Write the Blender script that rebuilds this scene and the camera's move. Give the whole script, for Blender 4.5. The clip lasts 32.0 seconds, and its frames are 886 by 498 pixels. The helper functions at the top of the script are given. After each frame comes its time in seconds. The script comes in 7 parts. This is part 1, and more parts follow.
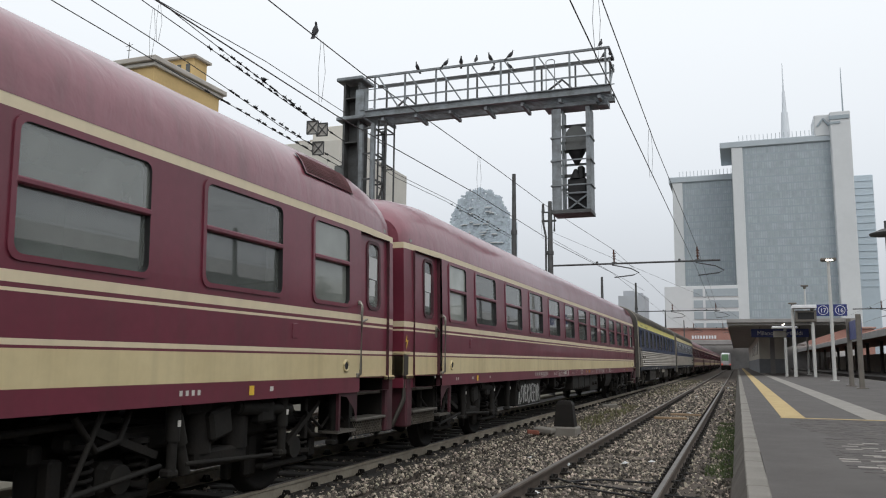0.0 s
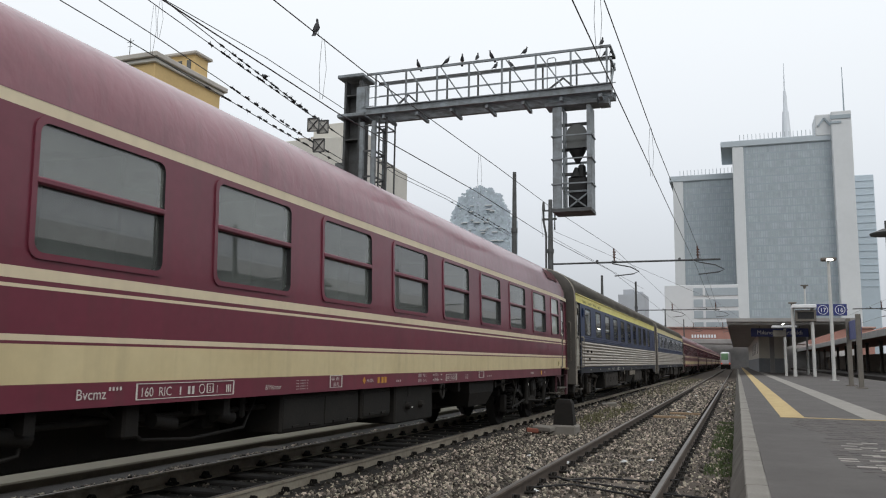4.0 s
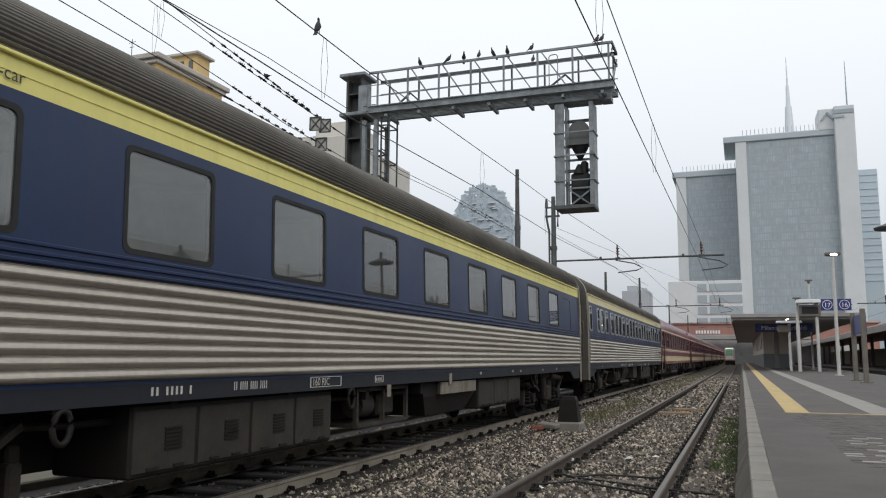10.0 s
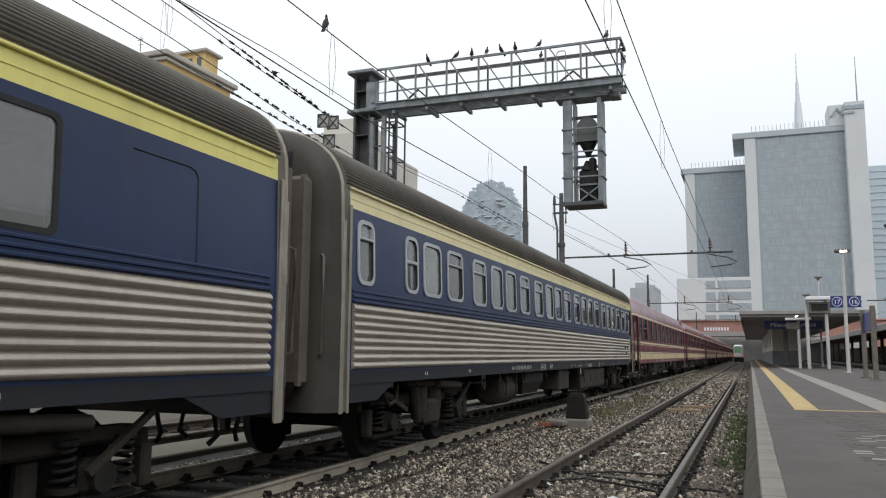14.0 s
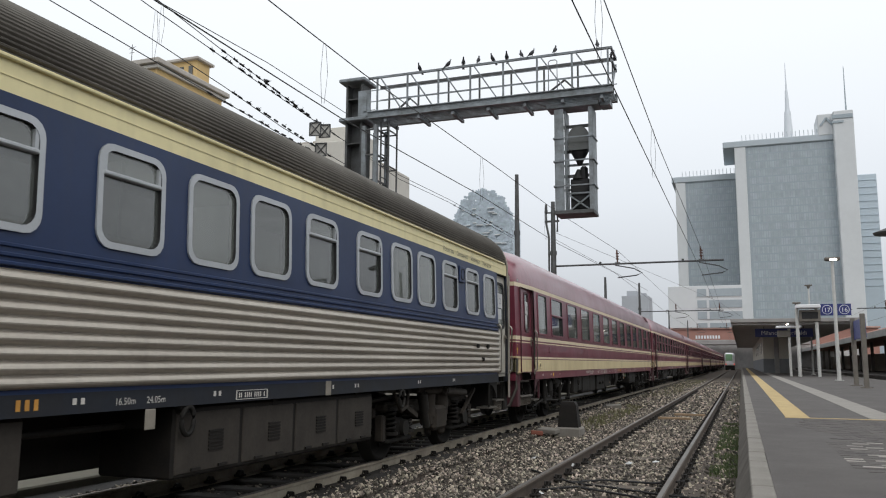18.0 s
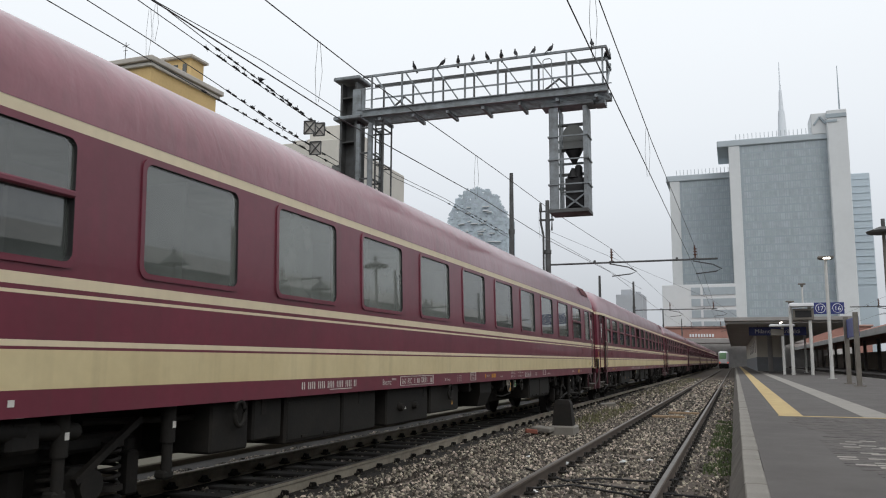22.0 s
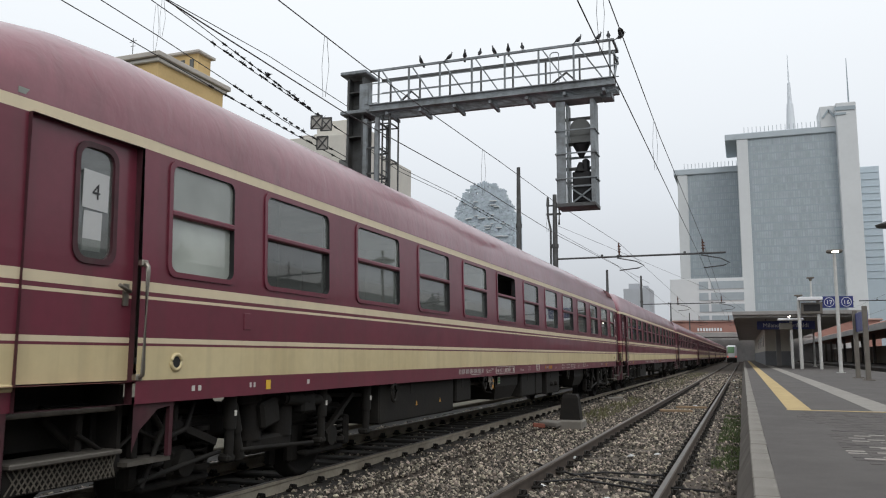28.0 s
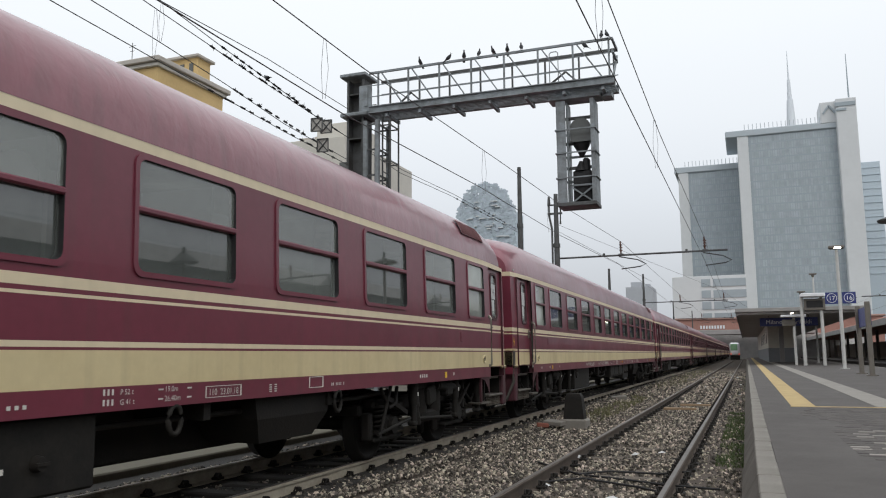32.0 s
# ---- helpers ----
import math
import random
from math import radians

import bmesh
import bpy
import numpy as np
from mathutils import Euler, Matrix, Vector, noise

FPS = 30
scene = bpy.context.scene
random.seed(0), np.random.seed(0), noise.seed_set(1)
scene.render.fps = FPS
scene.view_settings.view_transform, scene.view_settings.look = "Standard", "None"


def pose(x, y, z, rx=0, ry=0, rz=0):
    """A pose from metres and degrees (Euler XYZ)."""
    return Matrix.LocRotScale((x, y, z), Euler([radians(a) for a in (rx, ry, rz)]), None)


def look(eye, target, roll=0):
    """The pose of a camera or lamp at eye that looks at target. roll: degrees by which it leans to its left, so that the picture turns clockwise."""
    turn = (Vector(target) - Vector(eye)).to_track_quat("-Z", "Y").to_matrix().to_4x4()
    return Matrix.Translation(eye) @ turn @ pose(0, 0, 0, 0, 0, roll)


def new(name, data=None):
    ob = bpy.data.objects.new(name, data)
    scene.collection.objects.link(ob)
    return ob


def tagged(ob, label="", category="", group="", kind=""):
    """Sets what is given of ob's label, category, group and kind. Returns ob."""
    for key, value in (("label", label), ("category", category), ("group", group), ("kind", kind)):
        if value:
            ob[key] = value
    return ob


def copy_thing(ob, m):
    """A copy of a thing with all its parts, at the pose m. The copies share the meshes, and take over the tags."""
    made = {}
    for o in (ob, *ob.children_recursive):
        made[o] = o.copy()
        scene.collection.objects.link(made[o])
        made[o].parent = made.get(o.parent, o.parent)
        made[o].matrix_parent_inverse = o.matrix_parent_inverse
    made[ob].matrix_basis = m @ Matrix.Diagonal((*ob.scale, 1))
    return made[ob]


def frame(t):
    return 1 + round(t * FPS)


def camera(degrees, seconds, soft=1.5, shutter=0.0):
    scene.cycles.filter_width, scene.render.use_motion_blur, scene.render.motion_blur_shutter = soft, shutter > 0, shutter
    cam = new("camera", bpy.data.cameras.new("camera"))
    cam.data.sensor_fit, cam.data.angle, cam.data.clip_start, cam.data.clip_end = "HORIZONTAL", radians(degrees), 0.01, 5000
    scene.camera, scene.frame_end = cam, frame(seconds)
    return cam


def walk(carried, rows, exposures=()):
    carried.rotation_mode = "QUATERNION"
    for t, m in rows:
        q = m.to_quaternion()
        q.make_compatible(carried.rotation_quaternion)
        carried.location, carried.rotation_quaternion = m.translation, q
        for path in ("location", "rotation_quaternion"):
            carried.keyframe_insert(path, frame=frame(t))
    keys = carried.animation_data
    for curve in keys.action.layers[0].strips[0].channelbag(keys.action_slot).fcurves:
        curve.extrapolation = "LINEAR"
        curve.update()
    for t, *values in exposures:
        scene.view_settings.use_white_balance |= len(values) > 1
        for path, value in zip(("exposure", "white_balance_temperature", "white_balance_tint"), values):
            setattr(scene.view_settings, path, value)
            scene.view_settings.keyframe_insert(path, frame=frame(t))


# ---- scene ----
# camera, held in the hand at the platform's edge
EYE = (0.0, 0.0, 1.358)
cam = camera(58.39, 32.0, soft=1.1, shutter=0.06)
TURNS = [
    (0, 98.02, -0.55, 20.18), (0.5, 98.05, -0.44, 20.15), (1, 98.10, -0.36, 20.15), (1.5, 98.11, -0.41, 20.11), (2, 98.09, -0.39, 20.11),
    (2.5, 98.05, -0.49, 20.09), (3, 97.99, -0.66, 20.07), (3.5, 97.92, -0.78, 20.10), (5.5, 97.79, -0.78, 20.31), (6, 97.88, -0.56, 20.30),
    (6.5, 98.00, -0.56, 20.24), (7, 98.05, -0.45, 20.29), (7.5, 98.03, -0.41, 20.31), (8, 97.96, -0.37, 20.30), (8.5, 97.90, -0.46, 20.30),
    (9, 97.85, -0.45, 20.36), (9.5, 97.78, -0.29, 20.39), (10, 97.71, -0.39, 20.45), (10.5, 97.66, -0.42, 20.55), (11, 97.59, -0.44, 20.65),
    (11.5, 97.56, -0.56, 20.76), (12, 97.52, -0.69, 20.83), (12.5, 97.45, -0.75, 20.83), (13, 97.38, -0.83, 20.89), (13.5, 97.38, -0.70, 20.94),
    (14, 97.47, -0.46, 21.01), (14.5, 97.57, -0.30, 21.01), (16.5, 97.97, -0.55, 20.85), (17, 98.04, -0.45, 20.68), (17.5, 98.05, -0.42, 20.53),
    (18, 98.08, -0.36, 20.43), (18.5, 98.14, -0.36, 20.35), (19, 98.16, -0.34, 20.29), (19.5, 98.12, -0.42, 20.36), (20, 98.07, -0.56, 20.48),
    (20.5, 98.00, -0.59, 20.48), (21, 97.96, -0.49, 20.39), (21.5, 97.94, -0.44, 20.28), (22, 97.98, -0.33, 20.04), (22.5, 98.01, -0.39, 19.86),
    (23, 97.92, -0.51, 19.80), (23.5, 97.86, -0.57, 19.81), (24, 97.75, -0.56, 19.87), (24.5, 97.75, -0.74, 19.94), (25, 97.69, -0.78, 19.99),
    (25.5, 97.61, -0.59, 20.04), (27.5, 97.50, -0.21, 20.37), (28, 97.58, -0.27, 20.57), (28.5, 97.63, -0.21, 20.80), (29, 97.59, -0.17, 20.98),
    (29.5, 97.50, -0.14, 21.09), (30, 97.43, -0.08, 21.12), (30.5, 97.41, -0.02, 21.08), (31, 97.48, 0.20, 21.01), (31.5, 97.55, 0.36, 20.91),
    (32, 97.64, 0.43, 20.78),
]
walk(cam, [(t, pose(*EYE, a, b, c)) for t, a, b, c in TURNS], [(0, 0.11), (8, 0.11), (11, 0.18), (14, 0.24), (17, 0.20), (20, 0.13), (23, 0.09), (25, 0.08), (28, 0.11), (32, 0.13)])

# ---- light: a bright overcast, hazy morning ----
world = bpy.data.worlds.new("overcast_sky")
scene.world = world
world.use_nodes = True
wn = world.node_tree
wn.nodes.clear()
sky = wn.nodes.new("ShaderNodeTexSky")
sky.sky_type, sky.sun_disc, sky.sun_elevation, sky.sun_rotation = "NISHITA", False, radians(38), radians(150)
sky.air_density, sky.dust_density, sky.ozone_density = 1.0, 6.0, 1.0
wash = wn.nodes.new("ShaderNodeHueSaturation")
wash.inputs["Saturation"].default_value, wash.inputs["Value"].default_value = 0.25, 0.10
cloud = wn.nodes.new("ShaderNodeMix")
cloud.data_type = "RGBA"
cloud.inputs[0].default_value = 0.86
lift = wn.nodes.new("ShaderNodeValToRGB")
lift.color_ramp.elements[0].position, lift.color_ramp.elements[0].color = 0.0, (0.52, 0.55, 0.59, 1)
lift.color_ramp.elements[1].position, lift.color_ramp.elements[1].color = 1.0, (1.22, 1.25, 1.29, 1)
for height, tone in ((0.085, (0.61, 0.645, 0.69)), (0.20, (0.78, 0.825, 0.88)), (0.28, (0.87, 0.915, 0.965)), (0.37, (0.94, 0.985, 1.03)), (0.55, (1.03, 1.07, 1.11))):
    step_tone = lift.color_ramp.elements.new(height)
    step_tone.color = (*tone, 1)
where = wn.nodes.new("ShaderNodeTexCoord")
split = wn.nodes.new("ShaderNodeSeparateXYZ")
wn.links.new(where.outputs["Generated"], split.inputs[0])
wn.links.new(split.outputs["Z"], lift.inputs[0])
wn.links.new(lift.outputs[0], cloud.inputs[7])
back = wn.nodes.new("ShaderNodeBackground")
back.inputs["Strength"].default_value = 1.0
wout = wn.nodes.new("ShaderNodeOutputWorld")
wn.links.new(sky.outputs[0], wash.inputs["Color"])
wn.links.new(wash.outputs[0], cloud.inputs[6])
wn.links.new(cloud.outputs[2], back.inputs["Color"])
wn.links.new(back.outputs[0], wout.inputs["Surface"])
sun = new("sun", bpy.data.lights.new("sun", "SUN"))
sun.data.energy, sun.data.angle, sun.data.color = 0.6, radians(25), (1.0, 0.96, 0.9)
sun.matrix_world = look((0, 0, 50), (-28, 34, 0))
scene.view_settings.exposure = 0.10

# ---- plan, in metres; the rails run along y ----
TRAIN_X, NEAR_X, THIRD_X = -5.537, -1.597, -9.55
PLAT_X, PLAT_Z, PLAT_R = 0.05, 0.25, 9.2
BED_Z = -0.19


# ---- materials ----
def nodes_of(name):
    m = bpy.data.materials.new(name)
    m.use_nodes = True
    t = m.node_tree
    return m, t, t.nodes["Principled BSDF"]


def mat(name, col, rough=0.6, metal=0.0, var=0.18, scale=1.5, fine=45.0, bump=0.15, tint=None, stretch=(1, 1, 1), spec=0.5, streak=0.0, coat=0.0, dent=0.0):
    """A painted, cast or mineral surface, uneven at two scales; tint is the colour of its stains."""
    m, t, b = nodes_of(name)
    n, lk = t.nodes, t.links.new
    tc, mp = n.new("ShaderNodeTexCoord"), n.new("ShaderNodeMapping")
    mp.inputs["Scale"].default_value = stretch
    lk(tc.outputs["Object"], mp.inputs["Vector"])
    big, small = n.new("ShaderNodeTexNoise"), n.new("ShaderNodeTexNoise")
    big.inputs["Scale"].default_value, big.inputs["Detail"].default_value, big.inputs["Roughness"].default_value = scale, 6, 0.65
    small.inputs["Scale"].default_value, small.inputs["Detail"].default_value = fine, 4
    lk(mp.outputs[0], big.inputs["Vector"])
    lk(tc.outputs["Object"], small.inputs["Vector"])
    r1 = n.new("ShaderNodeMapRange")
    r1.inputs[1].default_value, r1.inputs[2].default_value = 0.36, 0.68
    lk(big.outputs["Fac"], r1.inputs[0])
    mx = n.new("ShaderNodeMix")
    mx.data_type = "RGBA"
    dark = tint or tuple(c * (1 - 1.6 * var) for c in col)
    mx.inputs[6].default_value, mx.inputs[7].default_value = (*col, 1), (*dark, 1)
    mul = n.new("ShaderNodeMath")
    mul.operation = "MULTIPLY"
    mul.inputs[1].default_value = 0.75
    lk(r1.outputs[0], mul.inputs[0])
    lk(mul.outputs[0], mx.inputs[0])
    r2 = n.new("ShaderNodeMapRange")
    r2.inputs[3].default_value, r2.inputs[4].default_value = 1 - var * 0.7, 1 + var * 0.7
    lk(small.outputs["Fac"], r2.inputs[0])
    hs = n.new("ShaderNodeHueSaturation")
    lk(r2.outputs[0], hs.inputs["Value"])
    lk(mx.outputs[2], hs.inputs["Color"])
    last = hs.outputs[0]
    if streak:
        st = n.new("ShaderNodeTexNoise")
        st.inputs["Scale"].default_value, st.inputs["Detail"].default_value = 1.0, 5
        m2 = n.new("ShaderNodeMapping")
        m2.inputs["Scale"].default_value = (7, 7, 0.35)
        lk(tc.outputs["Object"], m2.inputs["Vector"])
        lk(m2.outputs[0], st.inputs["Vector"])
        r3 = n.new("ShaderNodeMapRange")
        r3.inputs[1].default_value, r3.inputs[2].default_value = 0.5, 0.75
        r3.inputs[4].default_value = streak
        lk(st.outputs["Fac"], r3.inputs[0])
        mx2 = n.new("ShaderNodeMix")
        mx2.data_type = "RGBA"
        mx2.inputs[7].default_value = (0.06, 0.05, 0.042, 1)
        lk(r3.outputs[0], mx2.inputs[0])
        lk(last, mx2.inputs[6])
        last = mx2.outputs[2]
    lk(last, b.inputs["Base Color"])
    rr = n.new("ShaderNodeMapRange")
    rr.inputs[3].default_value, rr.inputs[4].default_value = max(0.03, rough - 0.1), min(1, rough + 0.14)
    lk(big.outputs["Fac"], rr.inputs[0])
    lk(rr.outputs[0], b.inputs["Roughness"])
    b.inputs["Metallic"].default_value = metal
    b.inputs["Specular IOR Level"].default_value = spec
    b.inputs["Coat Weight"].default_value = coat
    if bump:
        bp = n.new("ShaderNodeBump")
        bp.inputs["Strength"].default_value, bp.inputs["Distance"].default_value = bump, 0.01
        lk(small.outputs["Fac"], bp.inputs["Height"])
        lk(bp.outputs[0], b.inputs["Normal"])
        if dent:
            b2 = n.new("ShaderNodeBump")
            b2.inputs["Strength"].default_value, b2.inputs["Distance"].default_value = dent, 0.05
            lk(big.outputs["Fac"], b2.inputs["Height"])
            lk(b2.outputs[0], bp.inputs["Normal"])
    return m


def varied(name, col, spread=0.3, rough=0.8, island=False, fine=60.0, bump=0.3, hue=0.02, skew=1.0):
    """Pieces that differ from one another in tone."""
    m, t, b = nodes_of(name)
    n, lk = t.nodes, t.links.new
    if island:
        rnd = n.new("ShaderNodeNewGeometry").outputs["Random Per Island"]
    else:
        rnd = n.new("ShaderNodeObjectInfo").outputs["Random"]
    r = n.new("ShaderNodeMapRange")
    r.inputs[3].default_value, r.inputs[4].default_value = 1 - spread, 1 + spread
    pw = n.new("ShaderNodeMath")
    pw.operation = "POWER"
    pw.inputs[1].default_value = skew
    lk(rnd, pw.inputs[0])
    lk(pw.outputs[0], r.inputs[0])
    hs = n.new("ShaderNodeHueSaturation")
    hs.inputs["Color"].default_value = (*col, 1)
    tc, no = n.new("ShaderNodeTexCoord"), n.new("ShaderNodeTexNoise")
    no.inputs["Scale"].default_value, no.inputs["Detail"].default_value = fine, 5
    lk(tc.outputs["Object"], no.inputs["Vector"])
    r2 = n.new("ShaderNodeMapRange")
    r2.inputs[3].default_value, r2.inputs[4].default_value = 0.72, 1.28
    lk(no.outputs["Fac"], r2.inputs[0])
    mu = n.new("ShaderNodeMath")
    mu.operation = "MULTIPLY"
    lk(r.outputs[0], mu.inputs[0])
    lk(r2.outputs[0], mu.inputs[1])
    lk(mu.outputs[0], hs.inputs["Value"])
    r4 = n.new("ShaderNodeMapRange")
    r4.inputs[3].default_value, r4.inputs[4].default_value = 0.5 - hue, 0.5 + hue
    wv = n.new("ShaderNodeMath")
    wv.operation = "FRACT"
    m7 = n.new("ShaderNodeMath")
    m7.operation = "MULTIPLY"
    m7.inputs[1].default_value = 7.31
    lk(rnd, m7.inputs[0])
    lk(m7.outputs[0], wv.inputs[0])
    lk(wv.outputs[0], r4.inputs[0])
    lk(r4.outputs[0], hs.inputs["Hue"])
    lk(hs.outputs[0], b.inputs["Base Color"])
    b.inputs["Roughness"].default_value = rough
    bp = n.new("ShaderNodeBump")
    bp.inputs["Strength"].default_value, bp.inputs["Distance"].default_value = bump, 0.01
    lk(no.outputs["Fac"], bp.inputs["Height"])
    lk(bp.outputs[0], b.inputs["Normal"])
    return m


def glass(name, tint, film, veil=0.35):
    """A window pane with a film of dirt: clear, mirroring by its angle, a little dull."""
    m, t, b = nodes_of(name)
    n, lk = t.nodes, t.links.new
    n.remove(b)
    tr, gl, df = n.new("ShaderNodeBsdfTransparent"), n.new("ShaderNodeBsdfGlossy"), n.new("ShaderNodeBsdfDiffuse")
    tr.inputs[0].default_value = (*tint, 1)
    gl.inputs["Roughness"].default_value = 0.02
    df.inputs[0].default_value = (*film, 1)
    tc, no, rg = n.new("ShaderNodeTexCoord"), n.new("ShaderNodeTexNoise"), n.new("ShaderNodeMapRange")
    no.inputs["Scale"].default_value, no.inputs["Detail"].default_value = 1.4, 6
    lk(tc.outputs["Object"], no.inputs["Vector"])
    rg.inputs[1].default_value, rg.inputs[2].default_value = 0.3, 0.7
    rg.inputs[3].default_value, rg.inputs[4].default_value = veil * 0.8, veil * 1.2
    lk(no.outputs["Fac"], rg.inputs[0])
    a, c, f = n.new("ShaderNodeMixShader"), n.new("ShaderNodeMixShader"), n.new("ShaderNodeFresnel")
    f.inputs["IOR"].default_value = 2.0
    oi, vr, mv = n.new("ShaderNodeObjectInfo"), n.new("ShaderNodeMapRange"), n.new("ShaderNodeMath")
    vr.inputs[3].default_value, vr.inputs[4].default_value = 0.55, 1.45
    mv.operation = "MULTIPLY"
    lk(oi.outputs["Random"], vr.inputs[0])
    lk(vr.outputs[0], mv.inputs[0])
    lk(rg.outputs[0], mv.inputs[1])
    lk(mv.outputs[0], a.inputs[0])
    lk(tr.outputs[0], a.inputs[1])
    lk(df.outputs[0], a.inputs[2])
    lk(f.outputs[0], c.inputs[0])
    lk(a.outputs[0], c.inputs[1])
    lk(gl.outputs[0], c.inputs[2])
    lk(c.outputs[0], n["Material Output"].inputs["Surface"])
    return m


def lit(name, col, strength):
    m, t, b = nodes_of(name)
    b.inputs["Base Color"].default_value = (*col, 1)
    b.inputs["Emission Color"].default_value = (*col, 1)
    b.inputs["Emission Strength"].default_value = strength
    return m


def crinkled(m, scale=4.6, strength=0.42):
    """Old, glossy sheet metal that has buckled in many small waves, so that its mirror images break up."""
    t = m.node_tree
    n, lk, b = t.nodes, t.links.new, t.nodes["Principled BSDF"]
    tc, mp, no, bp = n.new("ShaderNodeTexCoord"), n.new("ShaderNodeMapping"), n.new("ShaderNodeTexNoise"), n.new("ShaderNodeBump")
    mp.inputs["Scale"].default_value, mp.inputs["Rotation"].default_value = (1.0, 1.0, 0.55), (0.5, 0.0, 0.4)
    no.inputs["Scale"].default_value, no.inputs["Detail"].default_value, no.inputs["Distortion"].default_value = scale, 3, 0.8
    bp.inputs["Strength"].default_value, bp.inputs["Distance"].default_value = strength, 0.02
    lk(tc.outputs["Object"], mp.inputs["Vector"]), lk(mp.outputs[0], no.inputs["Vector"]), lk(no.outputs["Fac"], bp.inputs["Height"])
    old = b.inputs["Normal"].links[0].from_socket
    lk(old, bp.inputs["Normal"]), lk(bp.outputs[0], b.inputs["Normal"]), lk(bp.outputs[0], b.inputs["Coat Normal"])
    b.inputs["Coat Roughness"].default_value = 0.10
    return m


WINE = mat("wine_red_paint", (0.162, 0.029, 0.049), 0.36, var=0.16, scale=0.9, fine=14, bump=0.03, streak=0.22, coat=0.15, dent=0.08)
CREAM_CLEAN = mat("clean_cream_lining", (0.70, 0.60, 0.42), 0.42, var=0.08, scale=0.8, fine=10, bump=0.02, streak=0.08)
CREAM = mat("cream_paint", (0.64, 0.54, 0.32), 0.42, var=0.10, scale=0.8, fine=10, bump=0.03, tint=(0.52, 0.42, 0.23), streak=0.14)
ROOF_RED = mat("faded_red_roof_paint", (0.235, 0.074, 0.098), 0.34, var=0.22, scale=0.7, fine=7, bump=0.04, tint=(0.19, 0.056, 0.074), streak=0.2, coat=0.55, dent=0.3)
crinkled(ROOF_RED)
ROOF_SLAT = mat("rusty_red_slats", (0.11, 0.036, 0.040), 0.6, var=0.2, scale=3, fine=20, bump=0.1)
END_PALE = mat("pale_grimy_steel", (0.33, 0.30, 0.255), 0.5, 0.2, var=0.25, scale=2.0, fine=18, bump=0.06, tint=(0.20, 0.18, 0.145), streak=0.4)
BLUE = mat("dark_blue_paint", (0.0095, 0.0260, 0.083), 0.42, var=0.15, scale=0.9, fine=14, bump=0.03, streak=0.12, coat=0.04, spec=0.38)
YELLOW = mat("yellow_band_paint", (0.76, 0.69, 0.21), 0.45, var=0.08, scale=1.0, fine=10, bump=0.03, streak=0.10)
PALE_YELLOW = mat("pale_yellow_band_paint", (0.74, 0.66, 0.37), 0.45, var=0.08, scale=1.0, fine=10, bump=0.03, streak=0.10)
STEEL_RIB = mat("dirty_stainless_ribs", (0.46, 0.42, 0.365), 0.46, 0.6, var=0.22, scale=1.2, fine=20, bump=0.05, tint=(0.31, 0.275, 0.235), stretch=(1, 0.25, 2), streak=0.10)
ROOF_DARK = mat("sooty_ribbed_roof", (0.158, 0.146, 0.124), 0.65, var=0.3, scale=0.8, fine=16, bump=0.1, tint=(0.086, 0.078, 0.067))
SHROUD = mat("sooty_brown_shroud", (0.125, 0.105, 0.086), 0.7, var=0.3, scale=1.6, fine=18, bump=0.08, tint=(0.060, 0.049, 0.040), streak=0.4)
SOLE = mat("grimy_navy_sole_bar", (0.013, 0.017, 0.026), 0.6, var=0.3, scale=2, fine=18, bump=0.06, tint=(0.022, 0.021, 0.02), spec=0.35)
# end steel darkened for soot and for the shade between coaches
END_DARK = mat("shaded_sooty_end_steel", (0.046, 0.040, 0.033), 0.7, 0.1, var=0.3, scale=2.0, fine=18, bump=0.08, tint=(0.03, 0.026, 0.022), streak=0.4)
END_GREY = mat("grimy_grey_end_steel", (0.155, 0.137, 0.113), 0.55, 0.2, var=0.3, scale=2.0, fine=18, bump=0.08, tint=(0.09, 0.075, 0.06), streak=0.5)
DOOR_GREY = mat("off_white_door_paint", (0.46, 0.44, 0.38), 0.45, var=0.14, scale=1.6, fine=14, bump=0.03, streak=0.35)
FRAME_GREY = mat("grey_window_frame", (0.44, 0.46, 0.48), 0.4, 0.4, var=0.1, scale=3, bump=0.02)
GRIME = mat("oily_black_running_gear", (0.010, 0.009, 0.0082), 0.7, 0.0, var=0.35, scale=4, fine=40, bump=0.3, tint=(0.020, 0.017, 0.014), spec=0.25)
UNDER = mat("dusty_underframe_grey", (0.0125, 0.0118, 0.011), 0.75, 0.0, var=0.3, scale=3, fine=30, bump=0.2, tint=(0.026, 0.0235, 0.020), spec=0.2)
# darker wine paint: dirt streaks, plus the shade of recesses put into it
WINE_DARKENED = mat("shaded_dirty_wine_paint", (0.075, 0.018, 0.027), 0.55, var=0.3, scale=3, fine=20, bump=0.06, tint=(0.025, 0.012, 0.013), streak=0.4)
BOGIE_DIRT = mat("brown_bogie_dirt", (0.026, 0.022, 0.0185), 0.8, 0.0, var=0.35, scale=4, fine=40, bump=0.3, tint=(0.050, 0.042, 0.034), spec=0.2)
CHEST = mat("dusty_brown_chest", (0.044, 0.038, 0.032), 0.75, 0.0, var=0.3, scale=2.5, fine=30, bump=0.1, tint=(0.026, 0.023, 0.02), spec=0.25, streak=0.3)
STEP = mat("worn_step_metal", (0.15, 0.138, 0.12), 0.5, 0.5, var=0.25, scale=6, bump=0.1)
RUBBER = mat("black_rubber", (0.016, 0.016, 0.017), 0.75, var=0.3, scale=5, bump=0.15)
CHROME = mat("worn_chrome", (0.36, 0.335, 0.29), 0.36, 0.85, var=0.15, scale=8, bump=0.02)
